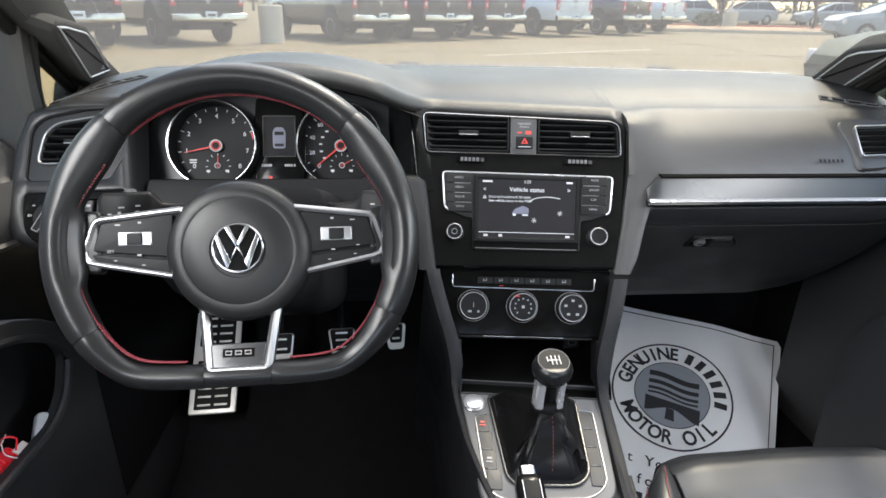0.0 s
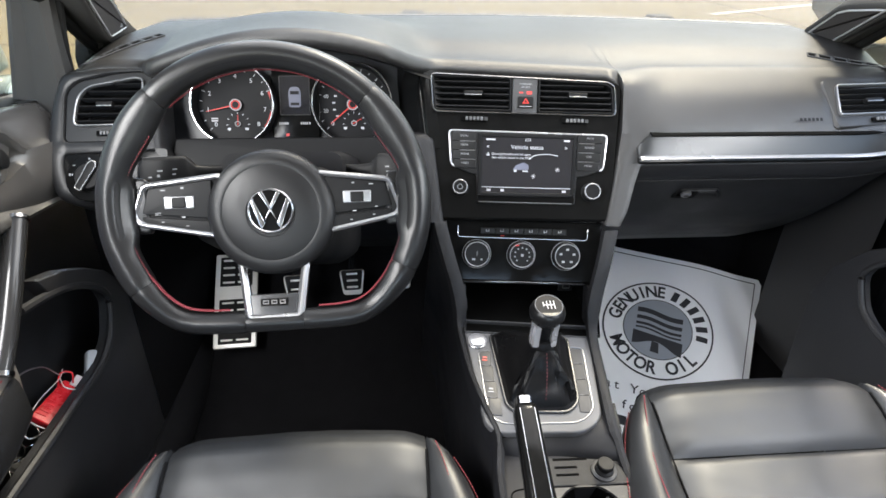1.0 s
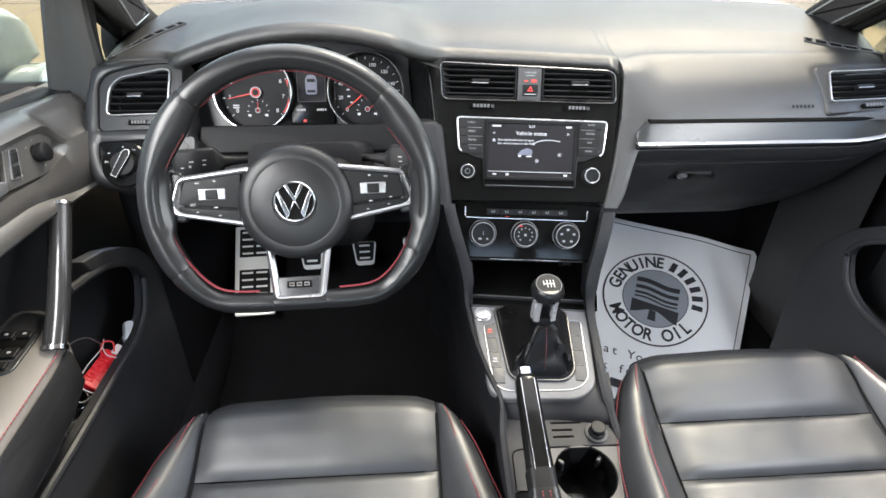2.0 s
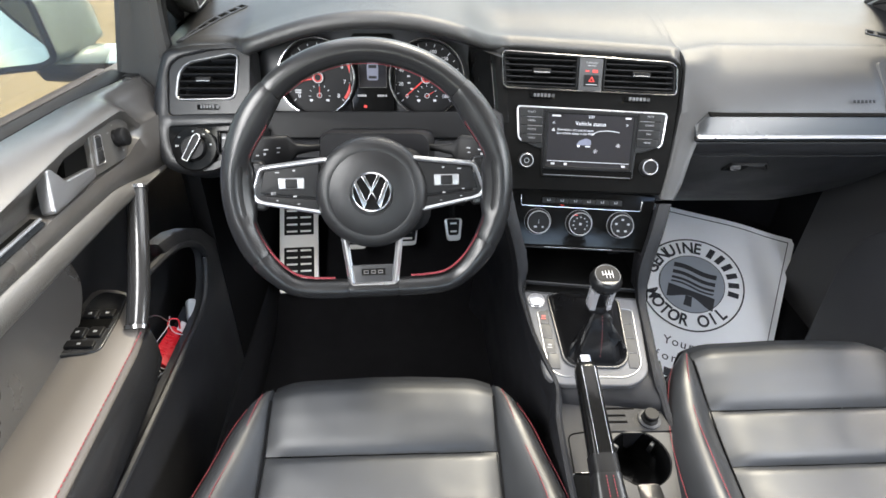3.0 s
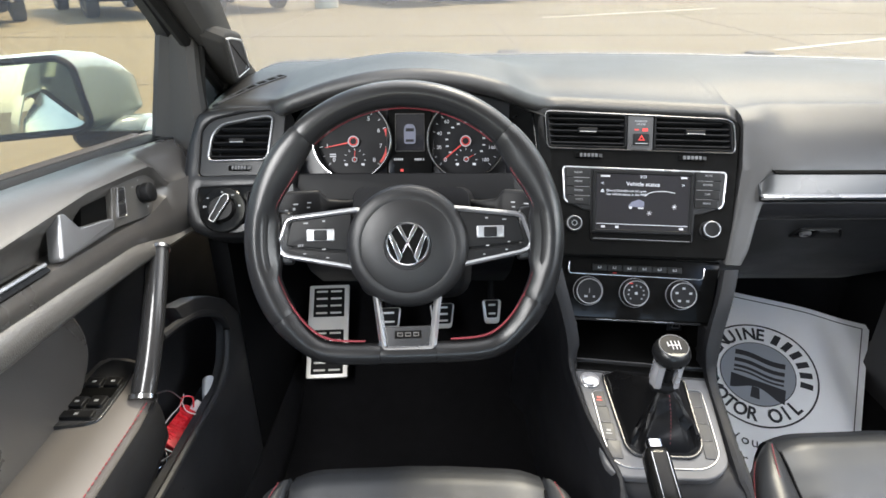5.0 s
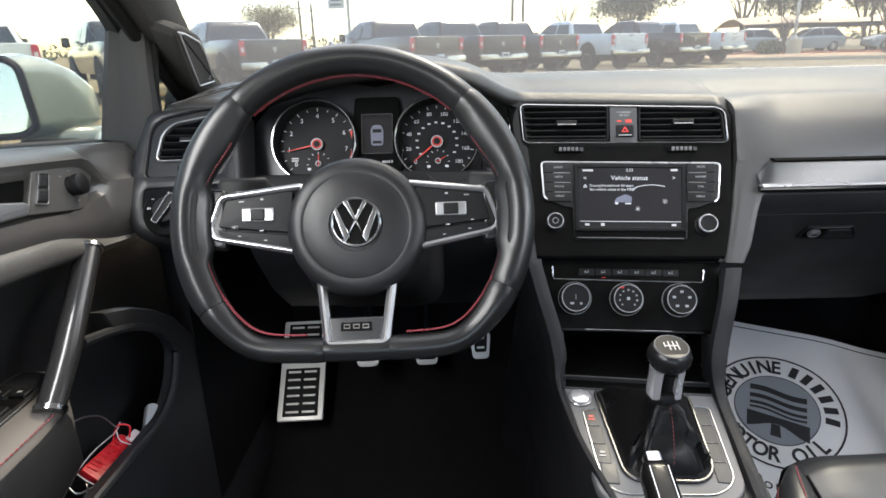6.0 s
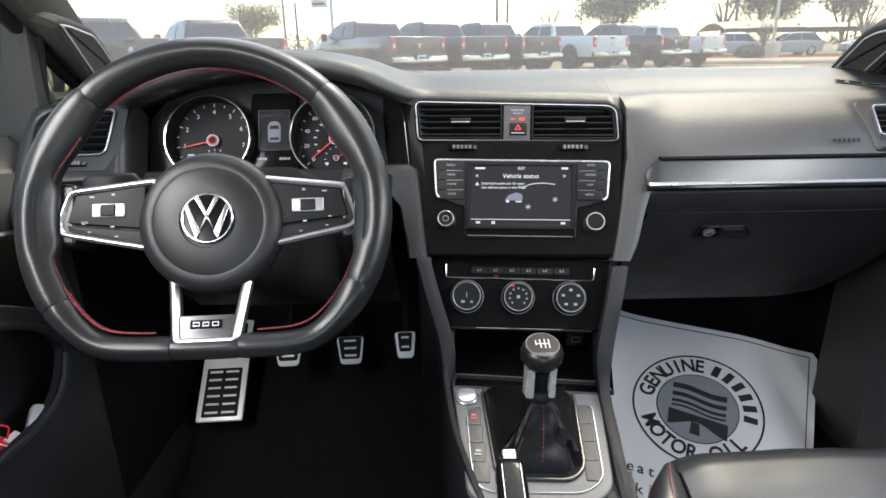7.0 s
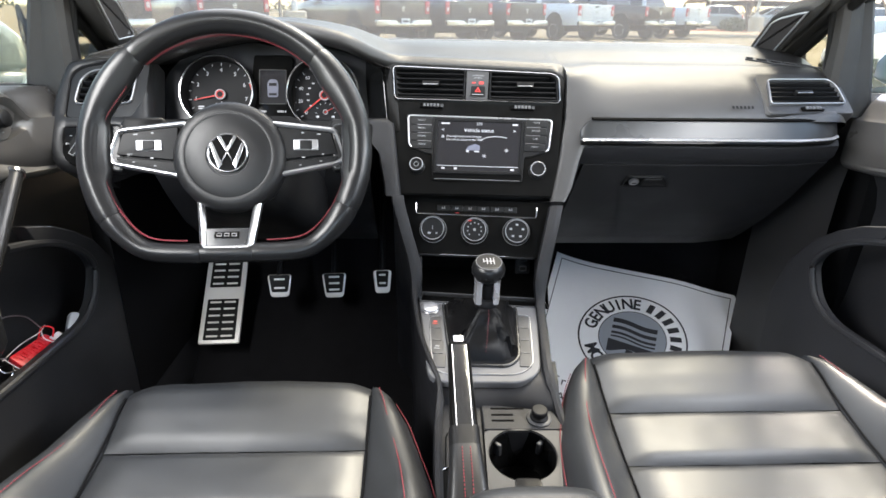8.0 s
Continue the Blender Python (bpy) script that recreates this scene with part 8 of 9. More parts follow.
tube(bm, [KT @ p for p in smooth_path([(0.020, 0.012, 0.004), (0.040, 0.022, 0.010), (0.048, 0.010, 0.012), (0.036, 0.0, 0.008)], 8)], 0.0013, 6)
part("red_strap", bm, REDTAG, keys, "red loop at the tag's end")
bm = bmesh.new()
FB = fm((-0.331, 0.898, 0.606), (-0.20, 0.86, 0.45), (-0.70, -0.30, 0.60))
prism(bm, rpoly([(-0.022, -0.0095), (0.018, -0.0105), (0.023, 0.0), (0.018, 0.0105), (-0.022, 0.0095)], 0.007), -0.004, 0.004, FB, 0.003)
part("fob", bm, FOBGREY, keys, "grey plastic key head")
for pts in ([(-0.352, 0.850, 0.625), (-0.360, 0.832, 0.655), (-0.366, 0.790, 0.672), (-0.370, 0.745, 0.655), (-0.368, 0.720, 0.625)], [(-0.356, 0.770, 0.620), (-0.352, 0.742, 0.634), (-0.335, 0.730, 0.622), (-0.330, 0.752, 0.612)]):
    bm = bmesh.new()
    tube(bm, smooth_path(pts, 8), 0.0011, 6)
    part("wire_loop", bm, SATIN, keys, "thin pale wire loop")
for (x, y, z), r in (((-0.346, 0.744, 0.612), 0.013), ((-0.352, 0.722, 0.606), 0.011)):
    bm = bmesh.new()
    tube(bm, [(x + r * math.cos(a), y + r * math.sin(a) * 0.9, z + r * 0.5 * math.sin(a)) for a in [2 * math.pi * i / 20 for i in range(20)]], 0.0012, 6, True)
    part("split_ring", bm, CHROME, keys)
for k, (x, y, z, a) in enumerate(((-0.352, 0.715, 0.592, 20), (-0.356, 0.690, 0.590, -60), (-0.350, 0.660, 0.586, 70))):
    bm = bmesh.new()
    m = pose(x, y, z, 20, 25, a)
    prism(bm, rpoly([(-0.012, -0.011), (0.010, -0.011), (0.014, -0.004), (0.044, -0.004), (0.048, 0.0), (0.044, 0.004), (0.014, 0.004), (0.010, 0.011), (-0.012, 0.011)], 0.003), -0.001, 0.0015, m, 0.0005)
    part("key", bm, CHROME if k else BLACK, keys)

# ---- the car park ----
TYRE = mat("tyre_rubber", (0.025, 0.024, 0.023), 0.85, bump=0.5, scale=60)
CARGLASS = mat("dark_car_glass", (0.035, 0.042, 0.048), 0.08, vary=0.2, coat=0.4)
BUMPER = mat("chrome_bumper", (0.50, 0.49, 0.47), 0.18, 1.0)
TAILRED = mat("tail_lamp_red", (0.55, 0.02, 0.025), 0.18, vary=0.2, vscale=20)
TAILCLEAR = mat("tail_lamp_clear", (0.70, 0.62, 0.60), 0.2)
PLATE = mat("paper_plate", (0.72, 0.74, 0.76), 0.6)
UNDER = mat("underbody", (0.020, 0.019, 0.018), 0.8)
HUBM = mat("alloy_wheel", (0.50, 0.50, 0.50), 0.3, 0.9)
PAINTS = {"dark grey": (0.060, 0.060, 0.062), "black": (0.020, 0.021, 0.024), "white": (0.68, 0.71, 0.72), "brown-grey": (0.105, 0.090, 0.078), "charcoal": (0.040, 0.043, 0.048)}
PAINTM = {k: mat("truck_paint_" + k.replace(" ", "_").replace("-", "_"), v, 0.22, vary=0.04, coat=0.7) for k, v in PAINTS.items()}


def mirrored(pts):
    return [(-x, y, z) for x, y, z in pts]


def car_wheel(parent, x, y, r, w):
    m = fm((x, y, r), (0, 1, 0), (0, 0, 1)) if x > 0 else fm((x, y, r), (0, -1, 0), (0, 0, 1))
    bm = bmesh.new()
    lathe(bm, [(r * 0.62, -w / 2), (r * 0.94, -w / 2), (r, -w * 0.36), (r, w * 0.36), (r * 0.94, w / 2), (r * 0.64, w / 2), (r * 0.62, w * 0.40)], m, 28)
    wh = part("wheel", bm, TYRE, parent)
    bm = bmesh.new()
    lathe(bm, [(r * 0.63, 0.0), (r * 0.63, w * 0.47), (r * 0.57, w * 0.49), (r * 0.54, w * 0.34), (0.0001, w * 0.34)], m, 28)
    part("rim", bm, UNDER, wh)
    for i in range(6):
        bm = bmesh.new()
        prism(bm, [(-r * 0.07, 0.0), (r * 0.07, 0.0), (r * 0.10, r * 0.57), (-r * 0.10, r * 0.57)], w * 0.34, w * 0.46, m @ Matrix.Rotation(radians(60 * i), 4, "Z"), 0.006)
        part("spoke", bm, HUBM, wh)
    bm = bmesh.new()
    frame_ring(bm, circle(0, 0, r * 0.63, 28), r * 0.06, w * 0.3, w * 0.50, m, 0.004)
    part("rim_edge", bm, HUBM, wh)
    return wh


def make_truck(paint):
    """A crew-cab pickup, its rear axle over the origin and its nose along +y."""
    t = thing("pickup_truck", (0, 0, 0), paint + " crew-cab pickup truck parked with its tail towards the lane", "truck", "parked pickup trucks")
    pm_ = PAINTM[paint]
    # bed and lower body
    bm = bmesh.new()
    rings = []
    for y, w, top in ((-1.26, 0.96, 1.36), (-1.20, 1.0, 1.38), (-0.5, 1.01, 1.40), (0.95, 1.01, 1.40), (1.05, 1.0, 1.38), (2.4, 1.0, 1.30), (3.55, 0.99, 1.28), (4.3, 0.96, 1.24), (4.62, 0.88, 1.12)):
        rings.append([(-w * 0.97, y, 0.62), (-w, y, 0.80), (-w * 1.01, y, 1.05), (-w * 0.985, y, top - 0.05), (-w * 0.95, y, top), (w * 0.95, y, top), (w * 0.985, y, top - 0.05), (w * 1.01, y, 1.05), (w, y, 0.80), (w * 0.97, y, 0.62)])
    loft(bm, rings)
    part("body", bm, pm_, t)
    # cab
    bm = bmesh.new()
    rings = []
    for z, y0, y1, w in ((1.28, 0.98, 3.50, 0.98), (1.36, 1.0, 3.42, 0.96), (1.86, 1.26, 2.62, 0.80), (1.93, 1.36, 2.50, 0.76), (1.955, 1.55, 2.3, 0.66)):
        rings.append([(x, y, z) for x, y in rpoly([(-w, y0), (w, y0), (w * 0.97, y1), (-w * 0.97, y1)], 0.10, 3)])
    loft(bm, rings)
    cab = part("cab", bm, pm_, t)
    bm = bmesh.new()
    sheet(bm, [[(x, y, z) for x in (-w, 0, w)] for z, y, w in ((1.42, 1.018, 0.80), (1.80, 1.205, 0.70))], 0.02, (0, -1, 0.4))
    part("rear_window", bm, CARGLASS, cab)
    for s in (-1, 1):
        for y0, y1, k in ((1.18, 1.95, 0), (2.03, 3.10, 1)):
            bm = bmesh.new()
            b = [(s * 0.972, y0, 1.40), (s * 0.972, y1, 1.40), (s * 0.825, y1 - 0.42 * k - 0.02, 1.80), (s * 0.825, y0 + 0.15 * (1 - k), 1.80)]
            vs = [bm.verts.new(Vector(p)) for p in b] + [bm.verts.new(Vector(p) + Vector((s * 0.012, 0, 0.004))) for p in b]
            bm.faces.new(vs[4:])
            bridge(bm, vs[:4], vs[4:])
            part("side_window", bm, CARGLASS, cab)
        bm = bmesh.new()
        prism(bm, rrect(0, 0, 0.20, 0.26, 0.04), -0.05, 0.05, fm((s * 1.14, 3.05, 1.44), (1, 0, 0), (0, 0, 1)), 0.02)
        part("side_mirror", bm, PAINTM["black"], t)
        bm = bmesh.new()
        prism(bm, circle(0, 0, 0.475, 28), 0.0, 0.020, fm((s * 1.005, 0, 0.62), (0, s, 0), (0, 0, 1)), 0.008)
        part("wheel_arch", bm, UNDER, t)
        bm = bmesh.new()
        prism(bm, circle(0, 0, 0.475, 28), 0.0, 0.020, fm((s * 0.995, 3.58, 0.62), (0, s, 0), (0, 0, 1)), 0.008)
        part("wheel_arch", bm, UNDER, t)
        # tail lamp
        bm = bmesh.new()
        box(bm, (s * 0.905, -1.255, 1.16), (0.15, 0.07, 0.36), I4, 0.02)
        tl = part("tail_lamp", bm, TAILRED, t, "red tail lamp")
        bm = bmesh.new()
        box(bm, (s * 0.905, -1.292, 1.12), (0.075, 0.012, 0.13), I4, 0.004)
        part("reversing_lamp", bm, TAILCLEAR, tl)
        car_wheel(t, s * 0.895, 0, 0.405, 0.28)
        car_wheel(t, s * 0.895, 3.58, 0.405, 0.28)
    # tailgate
    bm = bmesh.new()
    prism(bm, rrect(0, 1.13, 1.56, 0.50, 0.03), 0.0, 0.03, fm((0, -1.262, 0), (1, 0, 0), (0, 0, 1)), 0.012)
    tg = part("tailgate", bm, pm_, t)
    bm = bmesh.new()
    prism(bm, rrect(0, 1.30, 0.24, 0.05, 0.015), 0.0, 0.045, fm((0, -1.262, 0), (1, 0, 0), (0, 0, 1)), 0.01)
    part("tailgate_handle", bm, UNDER, tg)
    bm = bmesh.new()
    prism(bm, rpoly([(-0.06, 1.16), (-0.045, 1.06), (0.0, 1.02), (0.045, 1.06), (0.06, 1.16), (0.0, 1.19)], 0.015), 0.0, 0.04, fm((0, -1.262, 0), (1, 0, 0), (0, 0, 1)), 0.006)
    part("badge", bm, HUBM, tg)
    bm = bmesh.new()
    prism(bm, rpoly([(-1.0, 0.62), (-1.0, 0.80), (-0.30, 0.80), (-0.24, 0.72), (0.24, 0.72), (0.30, 0.80), (1.0, 0.80), (1.0, 0.62), (0.30, 0.60), (-0.30, 0.60)][::-1], 0.03), 0.0, 0.14, fm((0, -1.26, 0), (1, 0, 0), (0, 0, 1)), 0.03)
    bp = part("rear_bumper", bm, BUMPER, t, "chrome rear bumper")
    bm = bmesh.new()
    box(bm, (0, -1.41, 0.77), (0.31, 0.02, 0.16), I4, 0.005)
    pt = part("licence_plate", bm, PLATE, bp, "pale paper plate")
    bm = bmesh.new()
    box(bm, (0, -1.423, 0.765), (0.20, 0.006, 0.05))
    part("plate_bar", bm, UNDER, pt)
    bm = bmesh.new()
    box(bm, (0, 1.6, 0.52), (1.0, 5.2, 0.24))
    box(bm, (0, 0, 0.42), (1.5, 0.14, 0.14))
    part("chassis", bm, UNDER, t)
    bm = bmesh.new()
    tube(bm, [(0.55, -0.4, 0.50), (0.62, -1.0, 0.52), (0.72, -1.32, 0.50)], 0.045, 10)
    part("exhaust", bm, BUMPER, t)
    return t


HEAD = 33.0
rows_t = [("white", -10.4, 14.2), ("black", -7.75, 16.1), ("dark grey", -5.40, 18.1), ("brown-grey", -0.92, 20.5), ("charcoal", 1.25, 22.1), ("dark grey", 3.45, 23.9), ("white", 6.55, 25.7), ("black", 9.90, 27.9), ("white", 12.60, 30.3)]
made_t = {}
random.seed(5)
for colour, x, y in rows_t:
    p = pose(x, y, 0, 0, 0, HEAD + random.uniform(-2, 2) + (6 if x < -4 else 0))
    if colour in made_t:
        copy_thing(made_t[colour], p)
    else:
        made_t[colour] = make_truck(colour)
        made_t[colour].matrix_basis = p
for colour, x, y, a in (("black", -10.0, 30.0, 30), ("black", -5.5, 38.0, 200), ("dark grey", -16.0, 31.0, 20), ("charcoal", -2.0, 41.0, 205)):
    copy_thing(made_t[colour], pose(x, y, 0, 0, 0, a))


def make_car(paint_col, name_word):
    """A hatchback-like parked car, nose along +y."""
    c = thing("parked_car", (0, 0, 0), name_word, "car", "parked cars")
    pmx = mat("car_paint", paint_col, 0.42, vary=0.04, spec=0.1)
    bm = bmesh.new()
    rings = []
    for y, w, zb, zt in ((-2.2, 0.70, 0.45, 0.90), (-2.05, 0.84, 0.30, 1.00), (-1.2, 0.91, 0.24, 1.02), (0.6, 0.91, 0.24, 0.98), (1.3, 0.90, 0.24, 0.94), (1.95, 0.84, 0.28, 0.84), (2.2, 0.68, 0.40, 0.70)):
        rings.append([(-w * 0.9, y, zb), (-w, y, zb + 0.2), (-w, y, zt - 0.14), (-w * 0.86, y, zt), (w * 0.86, y, zt), (w, y, zt - 0.14), (w, y, zb + 0.2), (w * 0.9, y, zb)])
    loft(bm, rings)
    part("body", bm, pmx, c)
    bm = bmesh.new()
    rings = []
    for z, y0, y1, w in ((0.94, -2.0, 1.05, 0.82), (1.05, -1.95, 0.85, 0.80), (1.42, -1.5, 0.05, 0.62), (1.50, -1.25, -0.15, 0.54)):
        rings.append([(x, y, z) for x, y in rpoly([(-w, y0), (w, y0), (w * 0.95, y1), (-w * 0.95, y1)], 0.15, 4)])
    loft(bm, rings)
    cab = part("cabin", bm, CARGLASS, c, "dark glazed cabin")
    bm = bmesh.new()
    rings = []
    for z, y0, y1, w in ((1.41, -1.52, 0.08, 0.635), (1.46, -1.42, -0.02, 0.60), (1.505, -1.2, -0.2, 0.50)):
        rings.append([(x, y, z) for x, y in rpoly([(-w, y0), (w, y0), (w * 0.95, y1), (-w * 0.95, y1)], 0.15, 4)])
    loft(bm, rings)
    part("roof", bm, pmx, c)
    for s in (-1, 1):
        for y0, y1 in ((0.98, 0.06), (-0.55, -0.50), (-1.92, -1.45)):
            bm = bmesh.new()
            tube(bm, [(s * 0.80, y0, 0.97), (s * 0.625, y1, 1.43)], 0.035, 6)
            part("roof_post", bm, pmx, c)
        bm = bmesh.new()
        box(bm, (s * 0.66, 2.02, 0.68), (0.30, 0.14, 0.14), I4, 0.03)
        part("head_lamp", bm, TAILCLEAR, c)
        bm = bmesh.new()
        box(bm, (s * 0.68, -2.10, 0.84), (0.26, 0.14, 0.16), I4, 0.03)
        part("tail_lamp", bm, TAILRED, c)
        car_wheel(c, s * 0.80, 1.30, 0.33, 0.22)
        car_wheel(c, s * 0.80, -1.30, 0.33, 0.22)
    return c


grey_car = make_car((0.34, 0.36, 0.37), "silver grey parked car beyond the lane")
grey_car.matrix_basis = pose(19.0, 22.6, 0, 0, 0, 75) @ Matrix.Diagonal((1.08, 1.05, 1.15, 1))
green_car = make_car((0.026, 0.042, 0.024), "dark green parked car near the lane")
green_car.matrix_basis = pose(7.08, 6.5, 0, 0, 0, 97)
for x, y, a in ((22, 47, 80), (27.5, 48, 85), (33, 46, 80), (38, 45, 78), (17.5, 49, 86)):
    copy_thing(grey_car, pose(x, y, 0, 0, 0, a))

# light poles on concrete bases
CONC = mat("pole_base_concrete", (0.52, 0.47, 0.38), 0.9, bump=0.4, scale=30, vary=0.15, vscale=2)
POLEM = mat("pole_paint", (0.55, 0.54, 0.50), 0.5, 0.3)


def light_pole(x, y, base_r, base_h, h, board):
    p = thing("light_pole", (x, y, 0), "tall pale light pole on a round concrete base", "light pole", "light poles")
    bm = bmesh.new()
    lathe(bm, [(base_r, 0.0), (base_r, base_h - 0.03), (base_r - 0.03, base_h), (0.0001, base_h)], pose(x, y, 0), 28)
    part("base", bm, CONC, p, "round concrete base")
    bm = bmesh.new()
    lathe(bm, [(0.16, base_h), (0.16, base_h + 0.12), (0.09, base_h + 0.14), (0.085, h * 0.6), (0.07, h), (0.0001, h)], pose(x, y, 0), 16)
    part("shaft", bm, POLEM, p)
    bm = bmesh.new()
    box(bm, (0, 0, h), (0.5, 1.4, 0.16), pose(x, y, 0), 0.03)
    part("lamp_head", bm, POLEM, p)
    if board:
        bm = bmesh.new()
        box(bm, (x - 0.62, y, 3.75), (0.86, 0.04, 1.30), I4, 0.005)
        sb = part("sign_board", bm, mat("sign_white", (0.72, 0.72, 0.70), 0.6), p, "white sign board")
        for k in range(3):
            bm = bmesh.new()
            box(bm, (x - 0.62, y - 0.024, 3.30 + 0.24 * k), (0.62 - 0.1 * (k % 2), 0.006, 0.10), I4)
            part("sign_bar", bm, UNDER, sb)
        for z in (3.3, 4.2):
            bm = bmesh.new()
            box(bm, (x - 0.12, y, z), (0.20, 0.04, 0.04), I4)
            part("bracket", bm, POLEM, p)
    return p


light_pole(-5.1, 34.0, 0.40, 0.8, 9.0, True)
bol = thing("bollard", (-3.33, 18.75, 0), "round tan concrete bollard with a white steel stub", "bollard")
bm = bmesh.new()
lathe(bm, [(0.34, 0.0), (0.34, 0.99), (0.31, 1.02), (0.0001, 1.02)], pose(-3.33, 18.75, 0), 28)
part("base", bm, CONC, bol)
bm = bmesh.new()
lathe(bm, [(0.085, 1.02), (0.085, 1.28), (0.07, 1.30), (0.0001, 1.30)], pose(-3.33, 18.75, 0), 16)
part("stub", bm, POLEM, bol, "white painted steel stub")
light_pole(20.6, 37.5, 0.45, 1.0, 9.0, False)
for x, y, h in ((6.5, 62, 13), (8.0, 66, 11), (28, 60, 12), (-16.0, 70, 6.2), (-15.1, 72, 6.0), (29.5, 61, 12)):
    bm = bmesh.new()
    tube(bm, [(x, y, 0), (x, y, h)], [0.16, 0.11], 10)
    u = thing("utility_pole", (x, y, 0), "thin far wooden utility pole", "pole", "utility poles")
    part("shaft", bm, mat("old_pole_wood", (0.20, 0.17, 0.14), 0.9), u)
    bm = bmesh.new()
    box(bm, (x, y, h - 0.8), (1.8, 0.12, 0.12))
    part("crossarm", bm, POLEM, u)

# planted island with kerb, red-painted fire lane, carports
KERB = mat("kerb_concrete", (0.50, 0.42, 0.32), 0.9, bump=0.3, scale=20)
isl = thing("planting_island", (22, 33, 0), "raised kerbed island with dry soil", "traffic island", kind="structure")
bm = bmesh.new()
im = pose(21.5, 33.5, 0, 0, 0, -12)
prism(bm, rrect(0, 0, 17, 6.5, 1.6, 6), 0.0, 0.16, im, 0.03)
part("kerb", bm, KERB, isl)
bm = bmesh.new()
prism(bm, rrect(0, 0, 16.6, 6.1, 1.5, 6), 0.15, 0.175, im)
part("soil", bm, mat("dry_soil", (0.33, 0.22, 0.13), 0.95, bump=0.6, scale=12, vary=0.25, vscale=1.2), isl)
bm = bmesh.new()
box(bm, (24, 41.5, 0.09), (24, 0.35, 0.16), pose(0, 0, 0, 0, 0, -4), 0.02)
tagged(part("kerb_red", bm, mat("red_kerb_paint", (0.60, 0.16, 0.10), 0.8)), "long red-painted fire lane kerb", "kerb", kind="structure")
CANOPY = mat("tan_canopy", (0.52, 0.40, 0.28), 0.8, bump=0.2, scale=10)


def carport(x, y, w, dpt, h, turn):
    c = thing("carport", (x, y, 0), "tan fabric carport canopy on thin posts", "carport", "carports")
    m = pose(x, y, 0, 0, 0, turn)
    bm = bmesh.new()
    rows = []
    for j in range(9):
        v = j / 8
        rows.append([m @ Vector((-w / 2 + w * i / 12, -dpt / 2 + dpt * v, h + 0.6 * math.sin(math.pi * v) + 0.15 * math.sin(i / 12 * math.pi * 2.0))) for i in range(13)])
    sheet(bm, rows, 0.08, (0, 0, -1))
    part("canopy", bm, CANOPY, c)
    for i in range(4):
        for v in (-0.42, 0.42):
            bm = bmesh.new()
            p = m @ Vector((-w / 2 + w * (i + 0.5) / 4, dpt * v, 0))
            tube(bm, [p, p + Vector((0, 0, h + 0.4))], 0.08, 8)
            part("post", bm, UNDER, c)
    bm = bmesh.new()
    box(bm, (0, -dpt / 2, h - 0.1), (w, 0.12, 0.35), m)
    part("fascia", bm, UNDER, c)
    return c


carport(31, 52, 15, 7, 2.0, -6)
carport(46.5, 50, 15, 7, 2.2, -6)
carport(61, 48, 15, 7, 2.1, -8)

# trees
BARK = mat("bark", (0.13, 0.10, 0.08), 0.95, bump=0.8, scale=8, vary=0.3, vscale=3)
LEAFG = mat("olive_leaves", (0.12, 0.14, 0.085), 0.7, vary=0.35, vscale=1.5)
LEAFY = mat("dry_leaves", (0.21, 0.18, 0.09), 0.75, vary=0.3, vscale=2.0)


def make_tree(x, y, h, r, seed, leaf, leaves, label):
    rng = random.Random(seed)
    t = thing("tree", (x, y, 0), label, "tree", "trees beyond the car park")
    bm = bmesh.new()
    trunk_h = h * (0.16 if leaves > 4000 else 0.35)
    tube(bm, [(x, y, 0), (x + 0.1, y, trunk_h * 0.5), (x, y + 0.1, trunk_h)], [h * 0.028, h * 0.022, h * 0.018], 9)
    ends = []
    for i in range(9):
        a = 2 * math.pi * i / 9 + rng.uniform(-0.3, 0.3)
        up = rng.uniform(0.45, 0.95)
        p0 = Vector((x, y + 0.05, trunk_h * rng.uniform(0.75, 1.0)))
        p2 = Vector((x + r * 0.75 * math.cos(a) * (1.1 - up * 0.6), y + r * 0.75 * math.sin(a) * (1.1 - up * 0.6), trunk_h + (h - trunk_h) * up))
        p1 = p0.lerp(p2, 0.5) + Vector((rng.uniform(-0.3, 0.3), rng.uniform(-0.3, 0.3), 0.1 * h * 0.5))
        tube(bm, smooth_path([p0, p1, p2], 4), [h * 0.013 * (1 - 0.085 * k) for k in range(9)], 6)
        ends += [p1, p2, p1.lerp(p2, 0.5)]
        for j in range(5):
            b = p1.lerp(p2, rng.uniform(0.1, 1.0))
            e = b + Vector((rng.gauss(0, 1), rng.gauss(0, 1), rng.uniform(0.2, 1.2))) * r * 0.28
            tube(bm, [b, b.lerp(e, 0.5) + Vector((0, 0, 0.05)), e], [h * 0.004, h * 0.003, h * 0.0012], 5)
            ends.append(e)
    part("trunk", bm, BARK, t)
    if leaves:
        verts, faces = [], []
        for k in range(leaves * 3):
            c = ends[rng.randrange(len(ends))] + Vector((rng.gauss(0, 1), rng.gauss(0, 1), rng.gauss(0, 0.8))) * r * 0.13
            sz = rng.uniform(0.06, 0.13) * h / 6
            q = Euler((rng.uniform(0, 6.3), rng.uniform(0, 6.3), rng.uniform(0, 6.3))).to_matrix()
            b = len(verts)
            for dx, dy, dz in ((-1, 0, 0), (0, -0.45, 0.12), (1, 0, 0), (0, 0.45, 0.12)):
                verts.append(tuple(c + q @ Vector((dx, dy, dz)) * sz))
            faces += [(b, b + 1, b + 2), (b, b + 2, b + 3)]
        me = bpy.data.meshes.new("mesh")
        me.from_pydata(verts, [], faces)
        part("crown", me, leaf, t, "many small leaves")
    return t


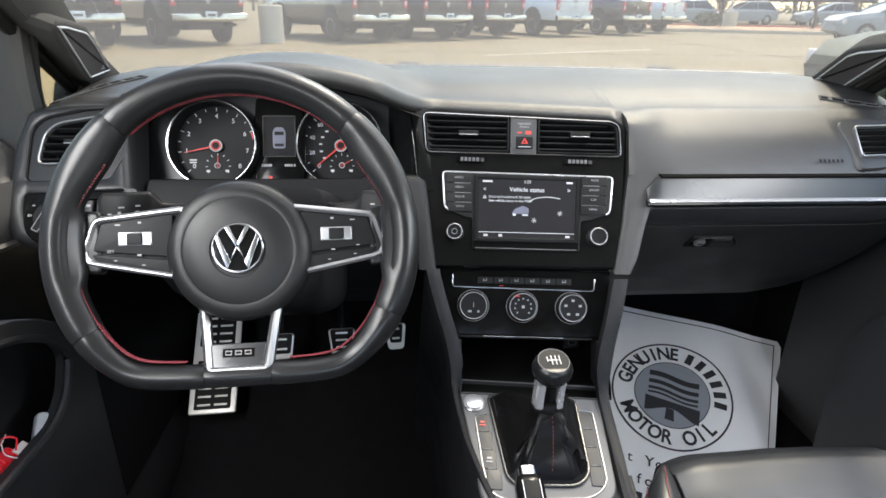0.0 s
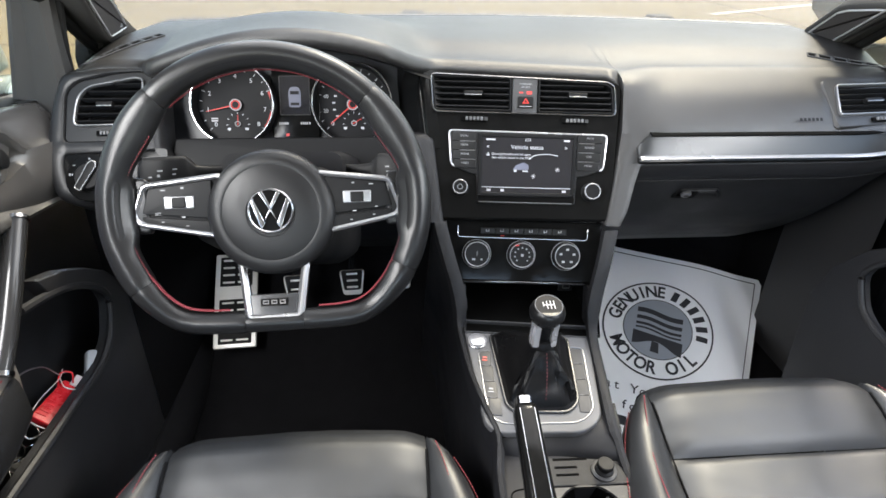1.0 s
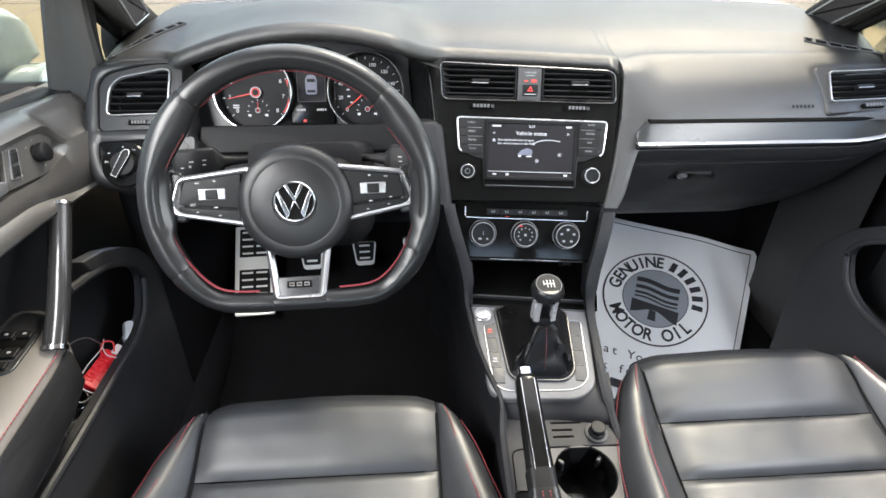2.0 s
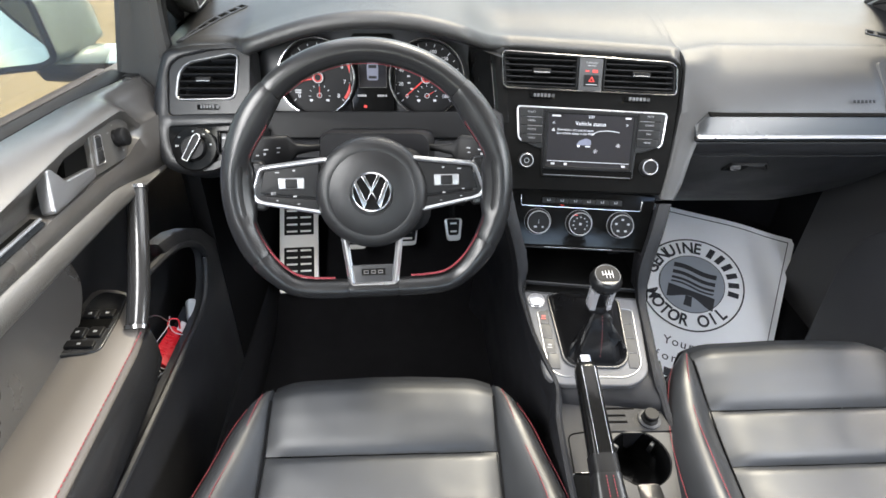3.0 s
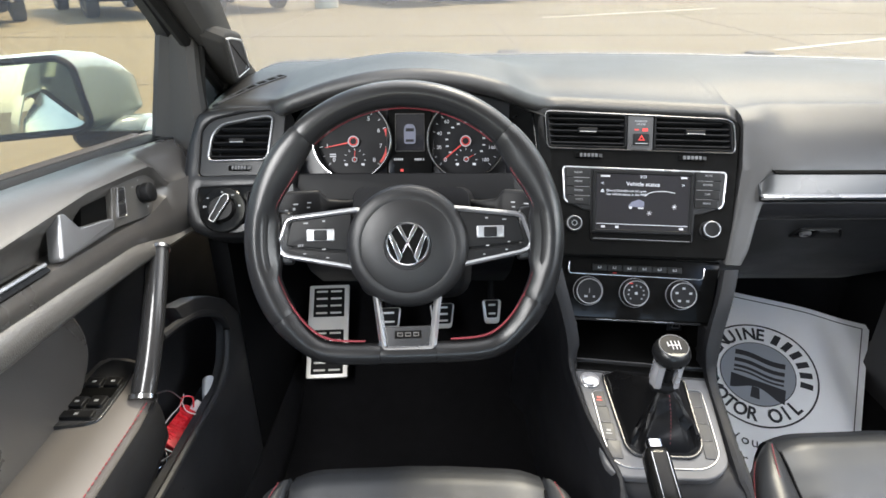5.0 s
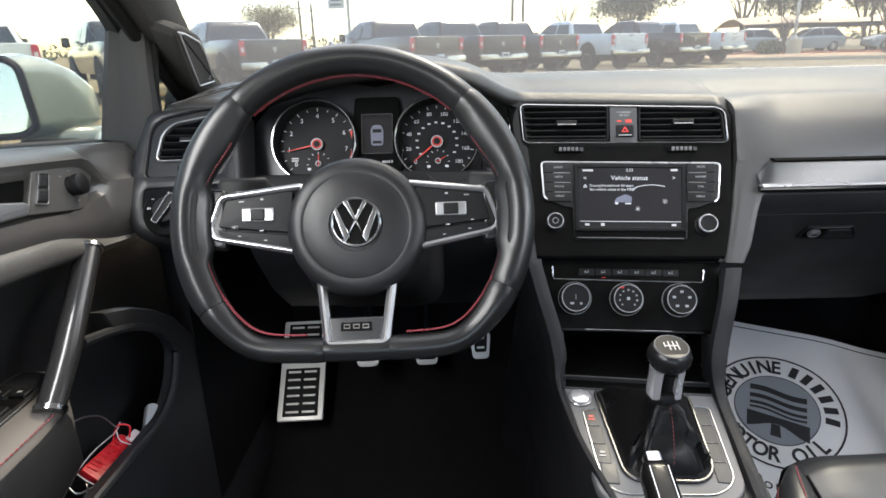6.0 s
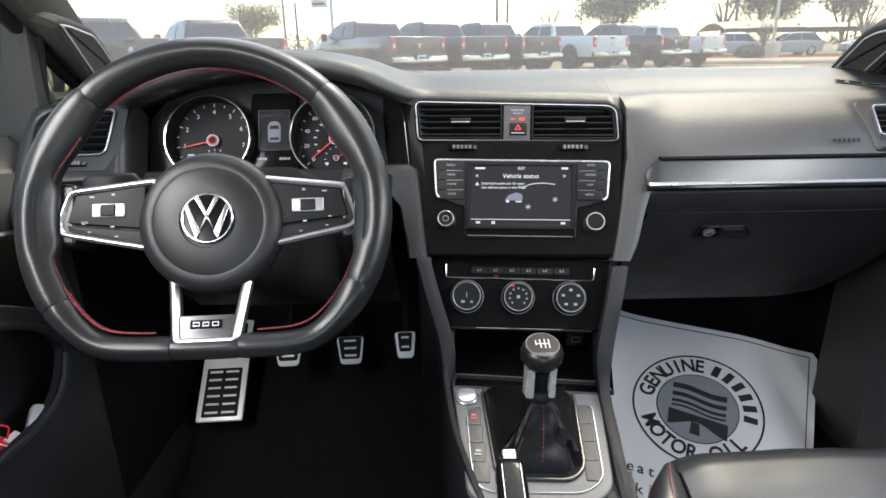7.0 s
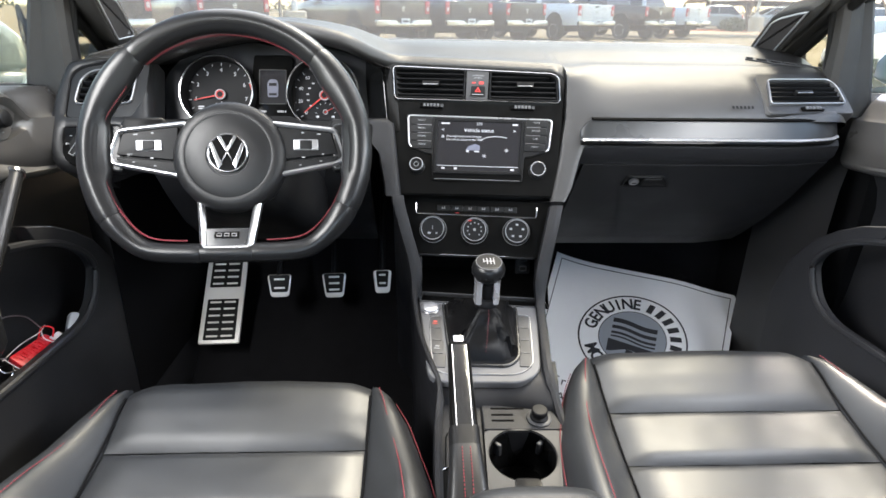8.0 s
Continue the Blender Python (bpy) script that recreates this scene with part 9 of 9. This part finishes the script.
make_tree(18.2, 62, 7.8, 4.6, 3, LEAFG, 5200, "dense olive green tree behind the truck row")
make_tree(36, 68, 9.0, 5.5, 4, LEAFG, 5200, "dense olive green tree above the carports")
make_tree(46, 70, 9.5, 5.5, 5, LEAFG, 4600, "dense olive green tree above the carports")
make_tree(58, 66, 8.0, 5.0, 6, LEAFY, 3600, "dry ochre tree above the carports")
make_tree(-15.3, 55, 4.9, 3.2, 7, LEAFY, 2800, "dry ochre tree behind the parked trucks")
for x, y, h, sd in ((23.8, 34.3, 4.2, 11), (27.5, 36.0, 4.5, 12), (11.0, 58, 5.5, 13), (25.5, 55, 6.5, 14), (19.0, 35.5, 2.6, 15)):
    make_tree(x, y, h, h * 0.42, sd, LEAFY, 0, "small bare winter tree with thin branches")
# low shrub on the island
bm = bmesh.new()
rng = random.Random(9)
verts, faces = [], []
for k in range(900):
    v = Vector((rng.gauss(0, 1), rng.gauss(0, 1), rng.gauss(0, 1))).normalized() * rng.uniform(0.6, 1.0)
    c = Vector((18.8 + v.x * 0.8, 36.6 + v.y * 0.6, 0.5 + v.z * 0.42))
    q = Euler((rng.uniform(0, 6.3), rng.uniform(0, 6.3), rng.uniform(0, 6.3))).to_matrix()
    b = len(verts)
    for dx, dy in ((-1, 0), (0, -0.4), (1, 0), (0, 0.4)):
        verts.append(tuple(c + q @ Vector((dx, dy, 0)) * 0.13))
    faces.append((b, b + 1, b + 2, b + 3))
bm.free()
me = bpy.data.meshes.new("mesh")
me.from_pydata(verts, [], faces)
tagged(part("shrub", me, LEAFG), "low clipped dark green shrub on the island", "shrub")
# distant low building and tree line
bm = bmesh.new()
for i in range(60):
    a = radians(-75 + 150 * i / 59)
    d = 210 + 12 * math.sin(i * 1.7)
    hh = 3.6 + 1.2 * math.sin(i * 2.3) + 0.8 * math.sin(i * 5.1)
    c = Vector((d * math.sin(a), d * math.cos(a), 0))
    for k in range(150):
        p = c + Vector((random.gauss(0, 6), random.gauss(0, 4), hh * random.betavariate(1.2, 1.6)))
        s = random.uniform(0.35, 0.8)
        vs = [bm.verts.new(p + Vector((random.uniform(-1, 1), random.uniform(-1, 1), random.uniform(-1, 1))) * s) for _ in range(4)]
        bm.faces.new(vs[:3]), bm.faces.new(vs[1:])
tagged(part("far_trees", bm, LEAFG), "low far line of hazy trees at the horizon", "trees", kind="stuff")
# wiper and washer jets at the foot of the windscreen
for x, y in ((0.19, 1.515), (0.74, 1.49)):
    w = thing("wiper_spindle", (x, y, 1.035), "small black wiper spindle cover at the windscreen foot", "wiper", "wiper spindles")
    bm = bmesh.new()
    prism(bm, rpoly([(-0.030, -0.008), (0.030, -0.008), (0.022, 0.003), (-0.022, 0.003)], 0.003), -0.02, 0.02, fm((x, y + 0.02, 1.030), (1, 0, 0), (0, 0, 1)), 0.003)
    part("cover", bm, BLACK, w)
